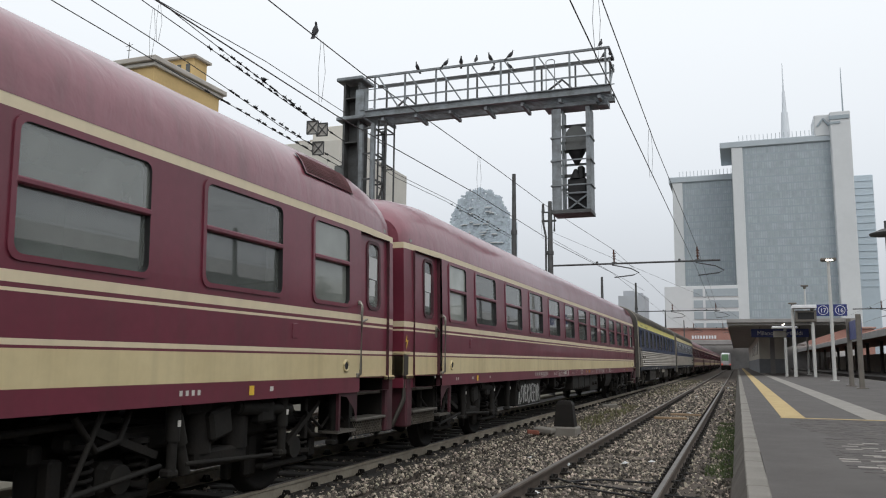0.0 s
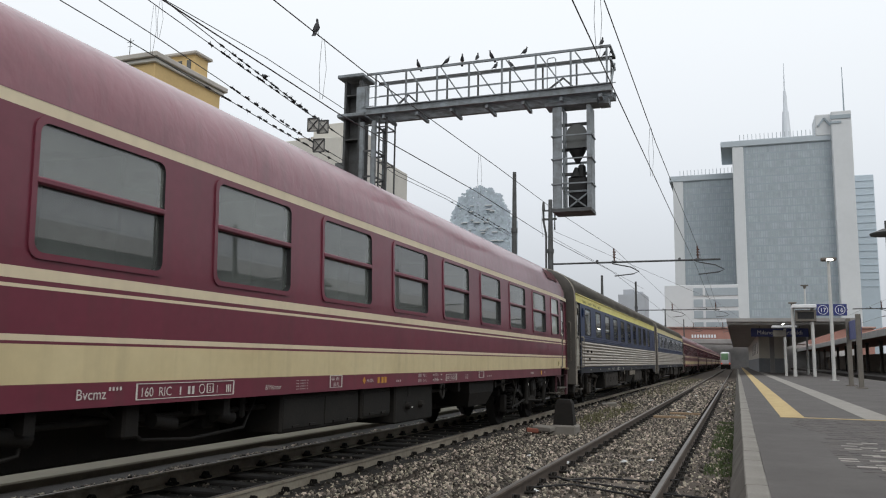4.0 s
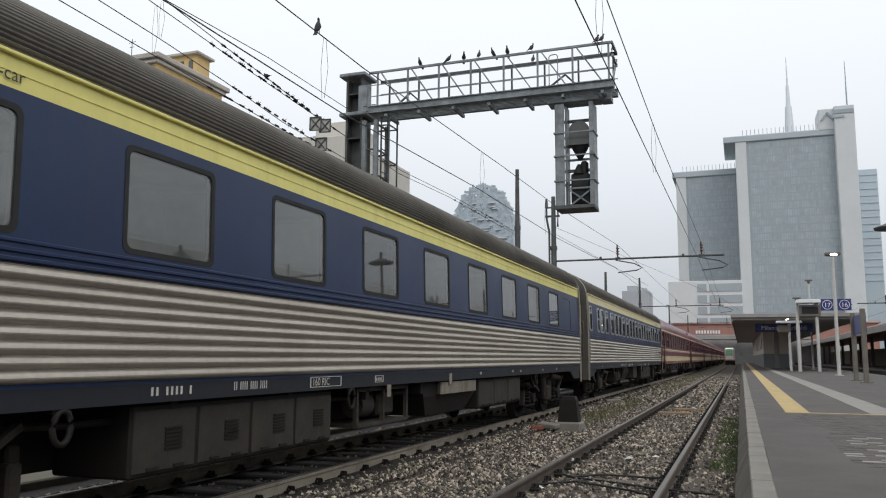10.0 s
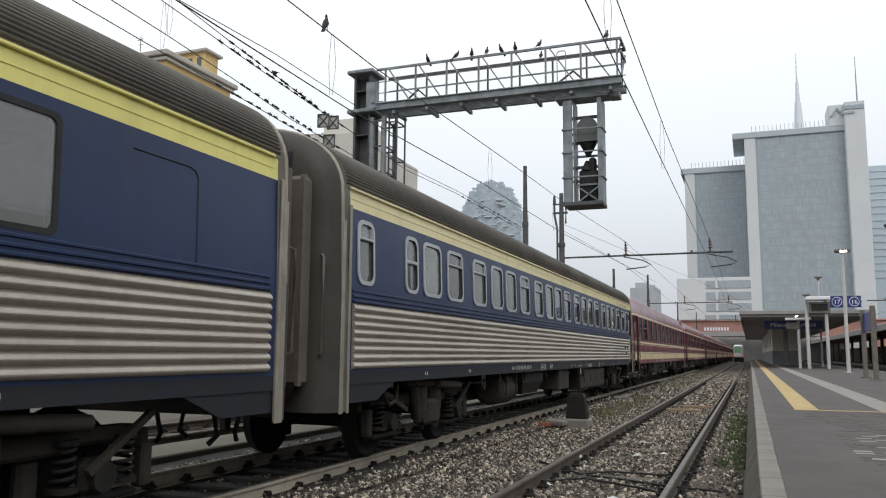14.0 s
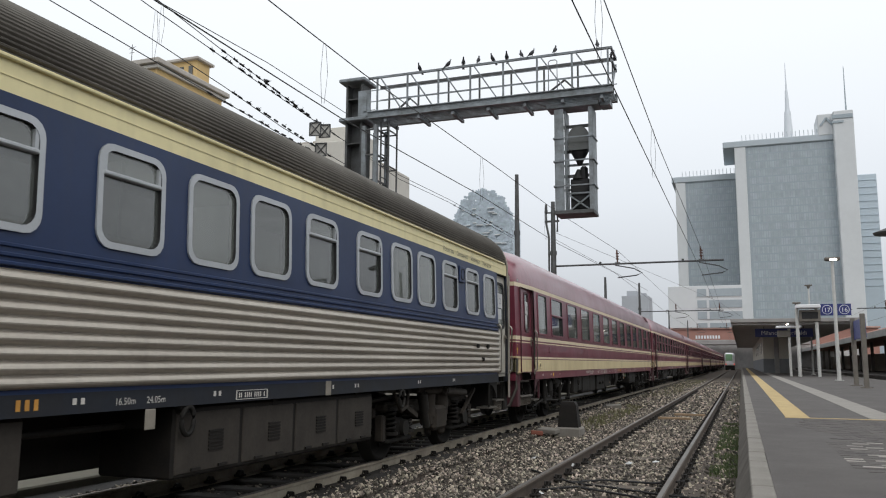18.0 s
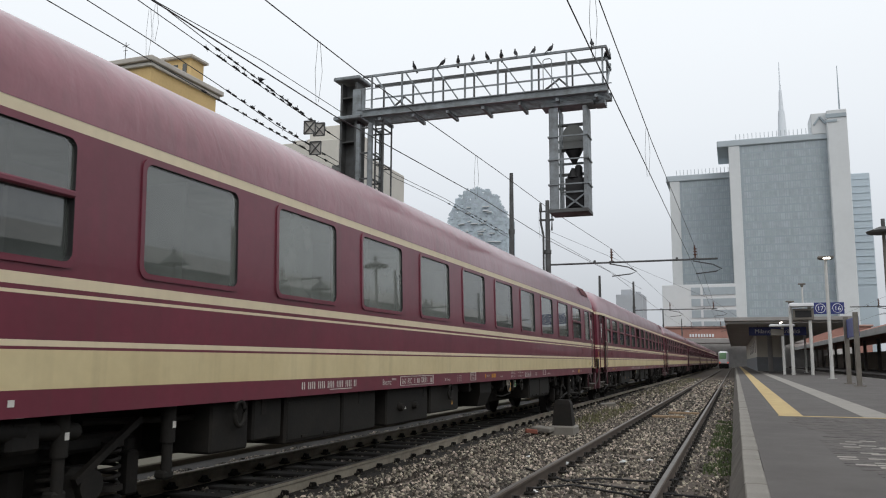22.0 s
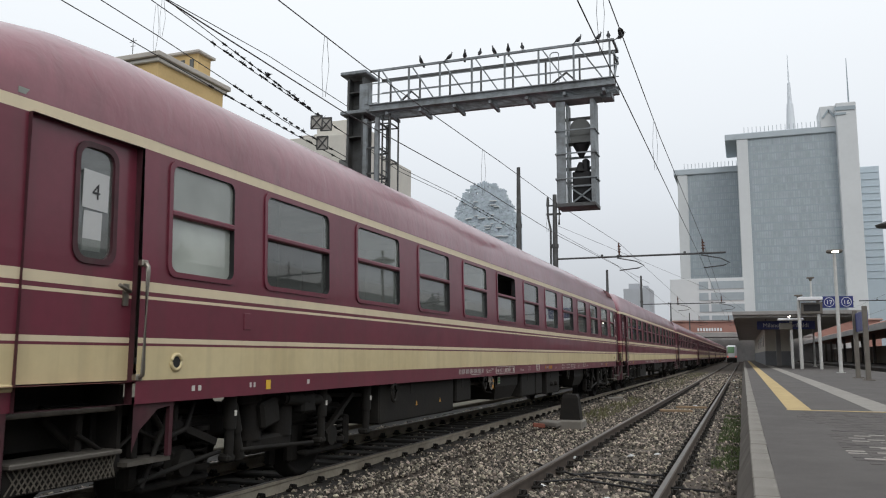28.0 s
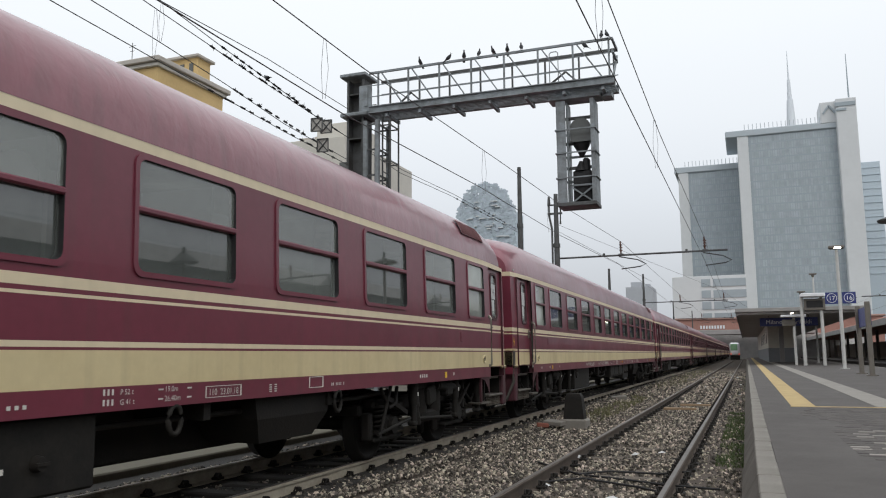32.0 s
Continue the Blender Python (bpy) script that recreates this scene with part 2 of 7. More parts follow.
WHITE_MARK = mat("white_lettering", (0.62, 0.60, 0.56), 0.6, var=0.15, scale=9, bump=0.0)
DARK_MARK = mat("dark_lettering", (0.03, 0.03, 0.035), 0.6, var=0.15, scale=9, bump=0.0)
PAPER = mat("white_paper", (0.52, 0.53, 0.53), 0.8, var=0.05, scale=4, bump=0.0)
PANE = glass("grimy_coach_glass", (0.64, 0.70, 0.67), (0.37, 0.40, 0.37), 0.33)
PANE_LOW = glass("grimy_lower_coach_glass", (0.62, 0.68, 0.66), (0.35, 0.38, 0.36), 0.28)
FROSTED = glass("frosted_coach_glass", (0.5, 0.55, 0.52), (0.47, 0.51, 0.465), 0.72)
PANE_DIM = glass("grimy_sleeper_glass", (0.56, 0.62, 0.60), (0.30, 0.325, 0.31), 0.25)
INSIDE = mat("pale_compartment_wall", (0.33, 0.35, 0.32), 0.7, var=0.2, scale=1.2, fine=6, bump=0.0, tint=(0.17, 0.18, 0.17))
SPRAY = mat("grey_white_spray_paint", (0.36, 0.36, 0.35), 0.7, var=0.25, scale=7, fine=30, bump=0.05)
ORANGE = mat("orange_spray_paint", (0.55, 0.27, 0.05), 0.7, var=0.2, scale=7, bump=0.02)
GREEN = mat("green_plate_paint", (0.05, 0.20, 0.07), 0.6, var=0.1, scale=7, bump=0.0)
SAFETY = mat("safety_yellow", (0.75, 0.48, 0.05), 0.5, var=0.1, scale=6, bump=0.0)
RAIL_TOP = mat("polished_rail_steel", (0.17, 0.155, 0.14), 0.48, 0.8, var=0.2, scale=2, bump=0.03)
RAIL_RUST = mat("rusty_rail_steel", (0.062, 0.046, 0.036), 0.85, 0.1, var=0.3, scale=3, fine=30, bump=0.2, tint=(0.11, 0.088, 0.07))
RAIL_PALE = mat("dusty_pale_rail_web", (0.40, 0.355, 0.28), 0.85, var=0.25, scale=2, fine=30, bump=0.2, tint=(0.16, 0.13, 0.10))
SLEEPER = mat("old_timber_sleeper", (0.085, 0.068, 0.053), 0.9, var=0.3, scale=3, fine=30, bump=0.4, tint=(0.13, 0.11, 0.09), stretch=(0.4, 3, 3))
BED = mat("gravel_bed_soil", (0.062, 0.046, 0.034), 0.95, var=0.35, scale=1.2, fine=38, bump=0.9, tint=(0.055, 0.046, 0.037))
OILY_BED = mat("oily_gravel_bed", (0.017, 0.015, 0.0135), 0.85, var=0.35, scale=1.5, fine=38, bump=0.8, tint=(0.026, 0.023, 0.02))
OILY_SLEEPER = mat("oily_timber_sleeper", (0.026, 0.022, 0.019), 0.85, var=0.3, scale=3, fine=30, bump=0.4, tint=(0.045, 0.039, 0.032), stretch=(0.4, 3, 3))
EARTH = mat("dull_ground", (0.085, 0.077, 0.058), 0.95, var=0.3, scale=0.2, fine=8, bump=0.3)
STONE = varied("ballast_stone", (0.29, 0.25, 0.20), 0.90, island=True, fine=40, hue=0.03, skew=2.7)
ASPHALT = mat("worn_platform_asphalt", (0.070, 0.061, 0.056), 0.75, var=0.30, scale=0.9, fine=55, bump=0.4, tint=(0.048, 0.042, 0.038))
KERB = mat("pale_kerb_concrete", (0.205, 0.192, 0.17), 0.85, var=0.22, scale=2, fine=50, bump=0.25, tint=(0.15, 0.138, 0.12))
FACE = mat("stained_platform_face", (0.165, 0.15, 0.13), 0.9, var=0.3, scale=1.4, fine=30, bump=0.3, tint=(0.06, 0.054, 0.045), streak=0.4)
LINE_YELLOW = mat("worn_yellow_tactile", (0.46, 0.34, 0.15), 0.75, var=0.18, scale=2, fine=60, bump=0.25)
LINE_PALE = mat("pale_tactile_band", (0.25, 0.235, 0.21), 0.8, var=0.15, scale=2, fine=60, bump=0.25)
PAVER = varied("grey_pavers", (0.070, 0.061, 0.056), 0.3, 0.8, island=True, fine=80)
PAVER_P = varied("pale_pavers", (0.27, 0.25, 0.225), 0.2, 0.8, fine=80)
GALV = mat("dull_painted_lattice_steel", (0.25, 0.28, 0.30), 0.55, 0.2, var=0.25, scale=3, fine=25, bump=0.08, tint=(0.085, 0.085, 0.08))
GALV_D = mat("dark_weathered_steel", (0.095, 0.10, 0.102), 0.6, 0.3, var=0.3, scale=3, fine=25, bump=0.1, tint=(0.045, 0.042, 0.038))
WIRE = mat("dark_copper_wire", (0.055, 0.055, 0.055), 0.5, 0.4, var=0.2, scale=5, bump=0.0)
BLACK = mat("matt_black_housing", (0.014, 0.014, 0.015), 0.7, var=0.2, scale=5, bump=0.05)
LENS = mat("grey_lens_glass", (0.09, 0.095, 0.09), 0.2, var=0.1, scale=5, bump=0.0)
INSUL = mat("brown_porcelain", (0.10, 0.04, 0.025), 0.25, var=0.15, scale=6, bump=0.0)
BIRD = mat("slate_feathers", (0.032, 0.033, 0.038), 0.75, var=0.35, scale=18, fine=90, bump=0.3)
BIRD_L = mat("pale_grey_feathers", (0.16, 0.16, 0.165), 0.75, var=0.3, scale=18, fine=90, bump=0.3)


# ---- mesh building ----
class Mesh:
    """Collects boxes, tubes and sheets into one mesh."""

    def __init__(self):
        self.v, self.f, self.m, self.s = [], [], [], []

    def add(self, verts, faces, mi=0, smooth=False):
        o = len(self.v)
        self.v += [tuple(p) for p in verts]
        self.f += [tuple(i + o for i in q) for q in faces]
        self.m += [mi] * len(faces)
        self.s += [smooth] * len(faces)
        return self

    def box(self, c, s, mi=0, rot=None, bev=0.0):
        hx, hy, hz = s[0] / 2, s[1] / 2, s[2] / 2
        b = min(bev, hx * 0.9, hy * 0.9, hz * 0.9)
        c = Vector(c)
        if b <= 0:
            pts = [Vector((x * hx, y * hy, z * hz)) for z in (-1, 1) for y in (-1, 1) for x in (-1, 1)]
            fs = [(0, 2, 3, 1), (4, 5, 7, 6), (0, 1, 5, 4), (2, 6, 7, 3), (0, 4, 6, 2), (1, 3, 7, 5)]
        else:
            pts, ix = [], {}
            for z in (-1, 1):
                for y in (-1, 1):
                    for x in (-1, 1):
                        for a in range(3):
                            p = [x * hx, y * hy, z * hz]
                            for k, sg in ((0, x), (1, y), (2, z)):
                                if k != a:
                                    p[k] -= sg * b
                            ix[x, y, z, a] = len(pts)
                            pts.append(Vector(p))
            fs = []
            for a in range(3):
                u, w = (a + 1) % 3, (a + 2) % 3
                for sg in (-1, 1):
                    q = []
                    for su, sw in ((-1, -1), (1, -1), (1, 1), (-1, 1)):
                        k = [0, 0, 0]
                        k[a], k[u], k[w] = sg, su, sw
                        q.append(ix[k[0], k[1], k[2], a])
                    fs.append(tuple(q if sg > 0 else q[::-1]))
                for su in (-1, 1):
                    for sw in (-1, 1):
                        k0, k1 = [0, 0, 0], [0, 0, 0]
                        k0[a], k0[u], k0[w], k1[a], k1[u], k1[w] = -1, su, sw, 1, su, sw
                        q = [ix[(*k0, u)], ix[(*k1, u)], ix[(*k1, w)], ix[(*k0, w)]]
                        fs.append(tuple(q if su * sw < 0 else q[::-1]))
            for x in (-1, 1):
                for y in (-1, 1):
                    for z in (-1, 1):
                        q = [ix[x, y, z, 0], ix[x, y, z, 1], ix[x, y, z, 2]]
                        fs.append(tuple(q if x * y * z > 0 else q[::-1]))
        if rot is not None:
            pts = [rot @ p for p in pts]
        return self.add([p + c for p in pts], fs, mi)

    def beam(self, a, b, w, h=None, mi=0):
        """A square bar from a to b."""
        a, b = Vector(a), Vector(b)
        d = b - a
        q = d.to_track_quat("Z", "Y").to_matrix()
        return self.box((a + b) / 2, (w, h or w, d.length), mi, q)

    def cyl(self, a, b, r, r2=None, seg=12, mi=0, cap=True):
        a, b = Vector(a), Vector(b)
        r2 = r if r2 is None else r2
        q = (b - a).to_track_quat("Z", "Y").to_matrix()
        ring = [Vector((math.cos(2 * math.pi * i / seg), math.sin(2 * math.pi * i / seg), 0)) for i in range(seg)]
        self.add([a + q @ (p * r) for p in ring] + [b + q @ (p * r2) for p in ring], [(i, (i + 1) % seg, seg + (i + 1) % seg, seg + i) for i in range(seg)], mi, True)
        if cap:
            self.add([a + q @ (p * r) for p in ring], [tuple(range(seg))[::-1]], mi)
            self.add([b + q @ (p * r2) for p in ring], [tuple(range(seg))], mi)
        return self

    def tube(self, pts, r, seg=6, mi=0, closed=False):
        pts = [Vector(p) for p in pts]
        n, vs = len(pts), []
        for i, p in enumerate(pts):
            d = pts[(i + 1) % n if closed else min(i + 1, n - 1)] - pts[i - 1 if closed else max(i - 1, 0)]
            q = d.to_track_quat("Z", "Y").to_matrix()
            vs += [p + q @ Vector((r * math.cos(2 * math.pi * k / seg), r * math.sin(2 * math.pi * k / seg), 0)) for k in range(seg)]
        fs = [(i * seg + k, i * seg + (k + 1) % seg, (i + 1) % n * seg + (k + 1) % seg, (i + 1) % n * seg + k) for i in range(n if closed else n - 1) for k in range(seg)]
        self.add(vs, fs, mi, True)
        if not closed:
            self.add(vs[:seg], [tuple(range(seg))[::-1]], mi)
            self.add(vs[-seg:], [tuple(range(seg))], mi)
        return self

    def loft(self, rings, mi=0, smooth=True, ends=False, closed=False):
        """Sheets between point rows of equal length."""
        n = len(rings[0])
        k = n if closed else n - 1
        self.add([p for r in rings for p in r], [(i * n + j, i * n + (j + 1) % n, (i + 1) * n + (j + 1) % n, (i + 1) * n + j) for i in range(len(rings) - 1) for j in range(k)], mi, smooth)
        if ends:
            self.add(rings[0], [tuple(range(n))[::-1]], mi)
            self.add(rings[-1], [tuple(range(n))], mi)
        return self

    def prism(self, prof, y0, y1, mi=0, smooth=False):
        """A closed outline of (x, z), drawn along y."""
        return self.loft([[(x, y0, z) for x, z in prof], [(x, y1, z) for x, z in prof]], mi, smooth, True, True)

    def data(self, name, mats):
        me = bpy.data.meshes.new(name)
        me.from_pydata(self.v, [], self.f)
        me.polygons.foreach_set("material_index", self.m)
        me.polygons.foreach_set("use_smooth", self.s)
        for k in mats if isinstance(mats, (list, tuple)) else [mats]:
            me.materials.append(k)
        me.update()
        return me


def part(name, me, mats, parent=None, label="", at=None):
    """One mesh object under a thing or a part."""
    ob = new(name, me.data(name, mats) if isinstance(me, Mesh) else me)
    ob.parent = parent
    if at is not None:
        ob.location = at
    return tagged(ob, label) if label else ob


def thing(name, label, category, group="", kind="", at=None):
    ob = new(name)
    if at is not None:
        ob.matrix_basis = at
    return tagged(ob, label, category, group, kind)


def whole(name, me, mats, label, category, group="", kind="", at=None):
    """A thing of one mesh."""
    ob = part(name, me, mats)
    if at is not None:
        ob.matrix_basis = at
    return tagged(ob, label, category, group, kind)


def lettering(name, text, size, mats, parent, m, align="LEFT"):
    """Flat letters, lying in their own x, y plane, turned by m."""
    cu = bpy.data.curves.new(name, "FONT")
    cu.body, cu.size, cu.align_x, cu.resolution_u = text, size, align, 3
    tmp = bpy.data.objects.new(name, cu)
    scene.collection.objects.link(tmp)
    bpy.context.view_layer.update()
    me = bpy.data.meshes.new_from_object(tmp)
    bpy.data.objects.remove(tmp)
    me.materials.clear()
    me.materials.append(mats)
    ob = new(name, me)
    ob.parent, ob.matrix_basis = parent, m
    return ob


def rounded(y0, y1, z0, z1, r, n=4):
    """A rounded rectangle as (y, z), counter-clockwise seen from +x."""
    out = []
    for cy, cz, a0 in ((y1 - r, z0 + r, -90), (y1 - r, z1 - r, 0), (y0 + r, z1 - r, 90), (y0 + r, z0 + r, 180)):
        out += [(cy + r * math.cos(radians(a0 + 90 * i / n)), cz + r * math.sin(radians(a0 + 90 * i / n))) for i in range(n + 1)]
    return out


# ---- the train ----
HALF = 1.405


def side_x(z):
    return HALF - (0.0 if z < 2.0 else 0.028 * (z - 2.0))


def pinch(y, L, kind):
    """How far the body narrows towards its ends."""
    if kind != "wine":
        return 1.0
    d = L / 2 - abs(y)
    return 1.0 if d > 1.6 else 1.0 - 0.075 * ((1.6 - d) / 1.6) ** 1.3


def shell(kind, L, holes, doors, bands):
    """Both side walls and the ends; holes and doors are (y0, y1, z0, z1) in the +x side; bands are (z, material)."""
    b = Mesh()
    end = L / 2 - (0.28 if kind == "wine" else 0.46)
    ys = sorted({-end, end, *[h[k] for h in holes + doors for k in (0, 1)], *([s * (end - 0.35 * k) for k in range(5) for s in (-1, 1)])})
    zs = sorted({z for z, _ in bands} | {h[k] for h in holes for k in (2, 3)} | {2.0})
    def mi_at(z):
        return [i for i, (zz, _) in enumerate(bands) if zz <= z + 1e-6][-1]
    for y0, y1 in zip(ys, ys[1:]):
        if y1 - y0 < 1e-4:
            continue
        ym = (y0 + y1) / 2
        for z0, z1 in zip(zs, zs[1:]):
            zm = (z0 + z1) / 2
            k0, k1 = pinch(y0, L, kind), pinch(y1, L, kind)
            q = [(side_x(z0) * k0, y0, z0), (side_x(z0) * k1, y1, z0), (side_x(z1) * k1, y1, z1), (side_x(z1) * k0, y0, z1)]
            if not any(h[0] < ym < h[1] and h[2] < zm < h[3] for h in holes + doors):
                b.add(q, [(0, 1, 2, 3)], bands[mi_at(zm)][1])
            b.add([(-x, y, z) for x, y, z in q], [(3, 2, 1, 0)], bands[mi_at(zm)][1])
    for s in (-1, 1):
        k = pinch(s * end, L, kind)
        for z0, z1 in zip(zs, zs[1:]):
            q = [(-side_x(z0) * k, s * end, z0), (side_x(z0) * k, s * end, z0), (side_x(z1) * k, s * end, z1), (-side_x(z1) * k, s * end, z1)]
            b.add(q, [(0, 1, 2, 3) if s < 0 else (3, 2, 1, 0)], bands[mi_at((z0 + z1) / 2)][1] if kind == "wine" else 5)
    for y0, y1, z0, z1 in holes + doors:
        x0, x1, d = side_x(z0), side_x(z1), 0.07
        k = pinch((y0 + y1) / 2, L, kind)
        o = [(x0 * k, y0, z0), (x0 * k, y1, z0), (x1 * k, y1, z1), (x1 * k, y0, z1)]
        i = [(x - d, y, z) for x, y, z in o]
        # wine reveals get the darker paint, which holds their shade
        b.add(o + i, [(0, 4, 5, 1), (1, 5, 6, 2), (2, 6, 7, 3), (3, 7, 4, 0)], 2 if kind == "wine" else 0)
    b.add([(-HALF, -end, zs[0] + 0.16), (HALF, -end, zs[0] + 0.16), (HALF, end, zs[0] + 0.16), (-HALF, end, zs[0] + 0.16)], [(3, 2, 1, 0)], 0)
    return b


def welded(b, mats):
    me, bm = b.data("body", mats), bmesh.new()
    bm.from_mesh(me)
    bmesh.ops.remove_doubles(bm, verts=bm.verts, dist=0.0005)
    bm.to_mesh(me)
    bm.free()
    return me


def roof_row(y, half, z0, top, n, ribs=0, px=0.72, pz=0.80):
    out = []
    for i in range(n + 1):
        a = math.pi * i / n
        c, s = math.cos(a), math.sin(a)
        x, z = half * math.copysign(abs(c) ** px, c), z0 + (top - z0) * abs(s) ** pz
        out.append((x, y, z))
    if not ribs:
        return out
    pts = [Vector((x, 0, z)) for x, _, z in out]
    lens = [0.0]
    for a, b in zip(pts, pts[1:]):
        lens.append(lens[-1] + (b - a).length)
    row, k, total = [], 0, lens[-1]
    for j in range(4 * ribs + 1):
        d = total * j / (4 * ribs)
        while k < len(pts) - 2 and lens[k + 1] < d:
            k += 1
        p = pts[k].lerp(pts[k + 1], (d - lens[k]) / max(1e-6, lens[k + 1] - lens[k]))
        e = (pts[k + 1] - pts[k]).normalized()
        off = (0.0, 0.020, 0.026, 0.012)[j % 4] if 0.04 < d < total - 0.04 else 0.006
        row.append((p.x + e.z * off, y, p.z - e.x * off))
    return row


def make_roof(kind, L, z0, top):
    r = Mesh()
    if kind == "wine":
        ks = [(0.28, 0.885, 0.55), (0.34, 0.915, 0.64), (0.5, 0.94, 0.76), (0.75, 0.955, 0.87), (1.1, 0.97, 0.95), (1.7, 1.0, 1.0)]
        st = [(-(L / 2 - d), a, h) for d, a, h in ks] + [(L / 2 - d, a, h) for d, a, h in reversed(ks)]
        rows = [roof_row(y, side_x(z0) * a + 0.002, z0, z0 + (top - z0) * h, 24) for y, a, h in st]
        r.loft(rows)
        r.add(rows[0], [tuple(range(25))])
        r.add(rows[-1], [tuple(range(25))[::-1]])
    else:
        rows = [roof_row(y, side_x(z0) + 0.004, z0, top, 96, 84, 0.88, 0.93) for y in (-L / 2 + 0.56, 0, L / 2 - 0.56)]
        r.loft(rows, 0, False)
        for s, row in ((-1, rows[0]), (1, rows[-1])):
            k = tuple(range(len(row)))
            r.add(row, [k if s < 0 else k[::-1]])
    return r


def coach_window(root, y0, y1, z0, z1, kind, proud, frame_mat, face, frosted=False):
    """A framed window in the +x side; kind: half, fixed or vent."""
    f = Mesh()
    xo = side_x((z0 + z1) / 2)
    e, r = (0.03, 0.09) if face == "wine" else (0.036, 0.13) if face == "ring" else (0.03, 0.07)
    outer, inner = rounded(y0 - e, y1 + e, z0 - e, z1 + e, r), rounded(y0 + 0.012, y1 - 0.012, z0 + 0.012, z1 - 0.012, r * 0.8)
    def at(p, x):
        return [(side_x(z) + x, y, z) for y, z in p]
    f.loft([at(outer, 0.001), at(outer, proud), at(inner, proud)], 0, False, False, True)
    f.loft([at(inner, proud), at(inner, -0.06)], 1, False, False, True)
    zm = z0 + (z1 - z0) * 0.545
    if kind == "half":
        f.box((xo - 0.01, (y0 + y1) / 2, zm), (0.06, y1 - y0, 0.05), 0, None, 0.012)
    if kind == "vent":
        zm = z1 - (z1 - z0) * 0.27
        f.box((xo - 0.005, (y0 + y1) / 2, zm), (0.05, y1 - y0 - 0.02, 0.035), 0, None, 0.01)
        for k in (0.03, (y1 - y0) - 0.03):
            f.box((xo - 0.01, y0 + k, (zm + z1) / 2), (0.03, 0.03, z1 - zm), 0)
    w = part("window", f, [frame_mat, RUBBER], root)
    def pane(a, b, x, m):
        g = Mesh()
        g.loft([[(side_x(z) + x, y, z) for y, z in ((y0 + 0.01, zz), (y1 - 0.01, zz))] for zz in (a, b)], 0, False)
        p = part("pane", g, m, w)
        p.visible_shadow = False
        return p
    if kind == "open":
        f2 = Mesh().box((xo - 0.01, (y0 + y1) / 2, zm), (0.06, y1 - y0, 0.05), 0, None, 0.012)
        part("sash_rail", f2, frame_mat, w)
        pane(z0, zm, -0.035, PANE_LOW)
    elif kind == "fixed":
        pane(z0, z1, -0.008, PANE if face in ("wine", "ring") else PANE_DIM)
    else:
        pane(zm, z1, -0.010, FROSTED if frosted else PANE if face in ("wine", "ring") else PANE_DIM)
        pane(z0, zm, -0.034 if face == "wine" else -0.016, FROSTED if frosted else PANE_LOW if face == "wine" else PANE_DIM)
    return w


def make_bogie(root, y, blue):
    bg = part("bogie", bogie_mesh[1 if blue else 0], [GRIME, UNDER, STEP], root, "", (0, y, 0))
    for k in (-1.25, 1.25):
        ws = part("wheelset", wheel_mesh, [GRIME, RAIL_TOP], bg, "", (0, k, 0.46))
        sp = part("coil_spring", spring_mesh, GRIME, bg, "", (1.08, k - 0.28, 0.50))
        part("coil_spring", spring_mesh, GRIME, bg, "", (1.08, k + 0.28, 0.50))
        part("axle_box", axlebox_mesh, UNDER, bg, "", (1.0, k, 0.46))
    part("damper", Mesh().cyl((1.22, -0.75, 0.95), (1.22, -0.55, 0.42), 0.055, seg=10).cyl((1.22, -0.72, 0.9), (1.22, -0.64, 0.66), 0.075, seg=10), UNDER, bg)
    if not blue:
        for k in (-0.78, 0.86, 1.95):
            dm = part("damper", Mesh().cyl((1.27, k, 0.46), (1.27, k, 0.72), 0.042, seg=12).cyl((1.27, k, 0.70), (1.27, k, 0.98), 0.058, seg=12).box((1.25, k, 0.45), (0.12, 0.12, 0.07), 0, None, 0.02), UNDER, bg)
            part("paint_tag", Mesh().box((1.33, k, 0.84), (0.004, 0.035, 0.05)), WHITE_MARK, dm)
        part("bracket", Mesh().box((1.22, -0.15, 0.80), (0.16, 0.30, 0.26), 0, pose(0, 0, 0, 12).to_3x3(), 0.03), UNDER, bg)
        part("bracket", Mesh().box((1.24, 0.55, 0.86), (0.14, 0.26, 0.22), 0, None, 0.03), UNDER, bg)
        for a, b in (((1.26, -1.9, 0.40), (1.26, -0.9, 0.52)), ((1.26, -0.6, 0.50), (1.26, 0.7, 0.44)), ((1.28, -1.55, 1.0), (1.26, -1.85, 0.35))):
            part("brake_rod", Mesh().cyl(a, b, 0.021, seg=8), UNDER, bg)
    part("damper", Mesh().cyl((1.24, 0.1, 0.92), (1.26, 1.0, 0.86), 0.06, seg=10).cyl((1.24, 0.15, 0.92), (1.25, 0.55, 0.89), 0.072, seg=10), CHEST if blue else UNDER, bg)
    if blue:
        part("bare_pipe", Mesh().cyl((1.245, 0.50, 0.898), (1.255, 0.98, 0.866), 0.056, seg=10), END_PALE, bg, "scoured pale length of pipe")
    return bg


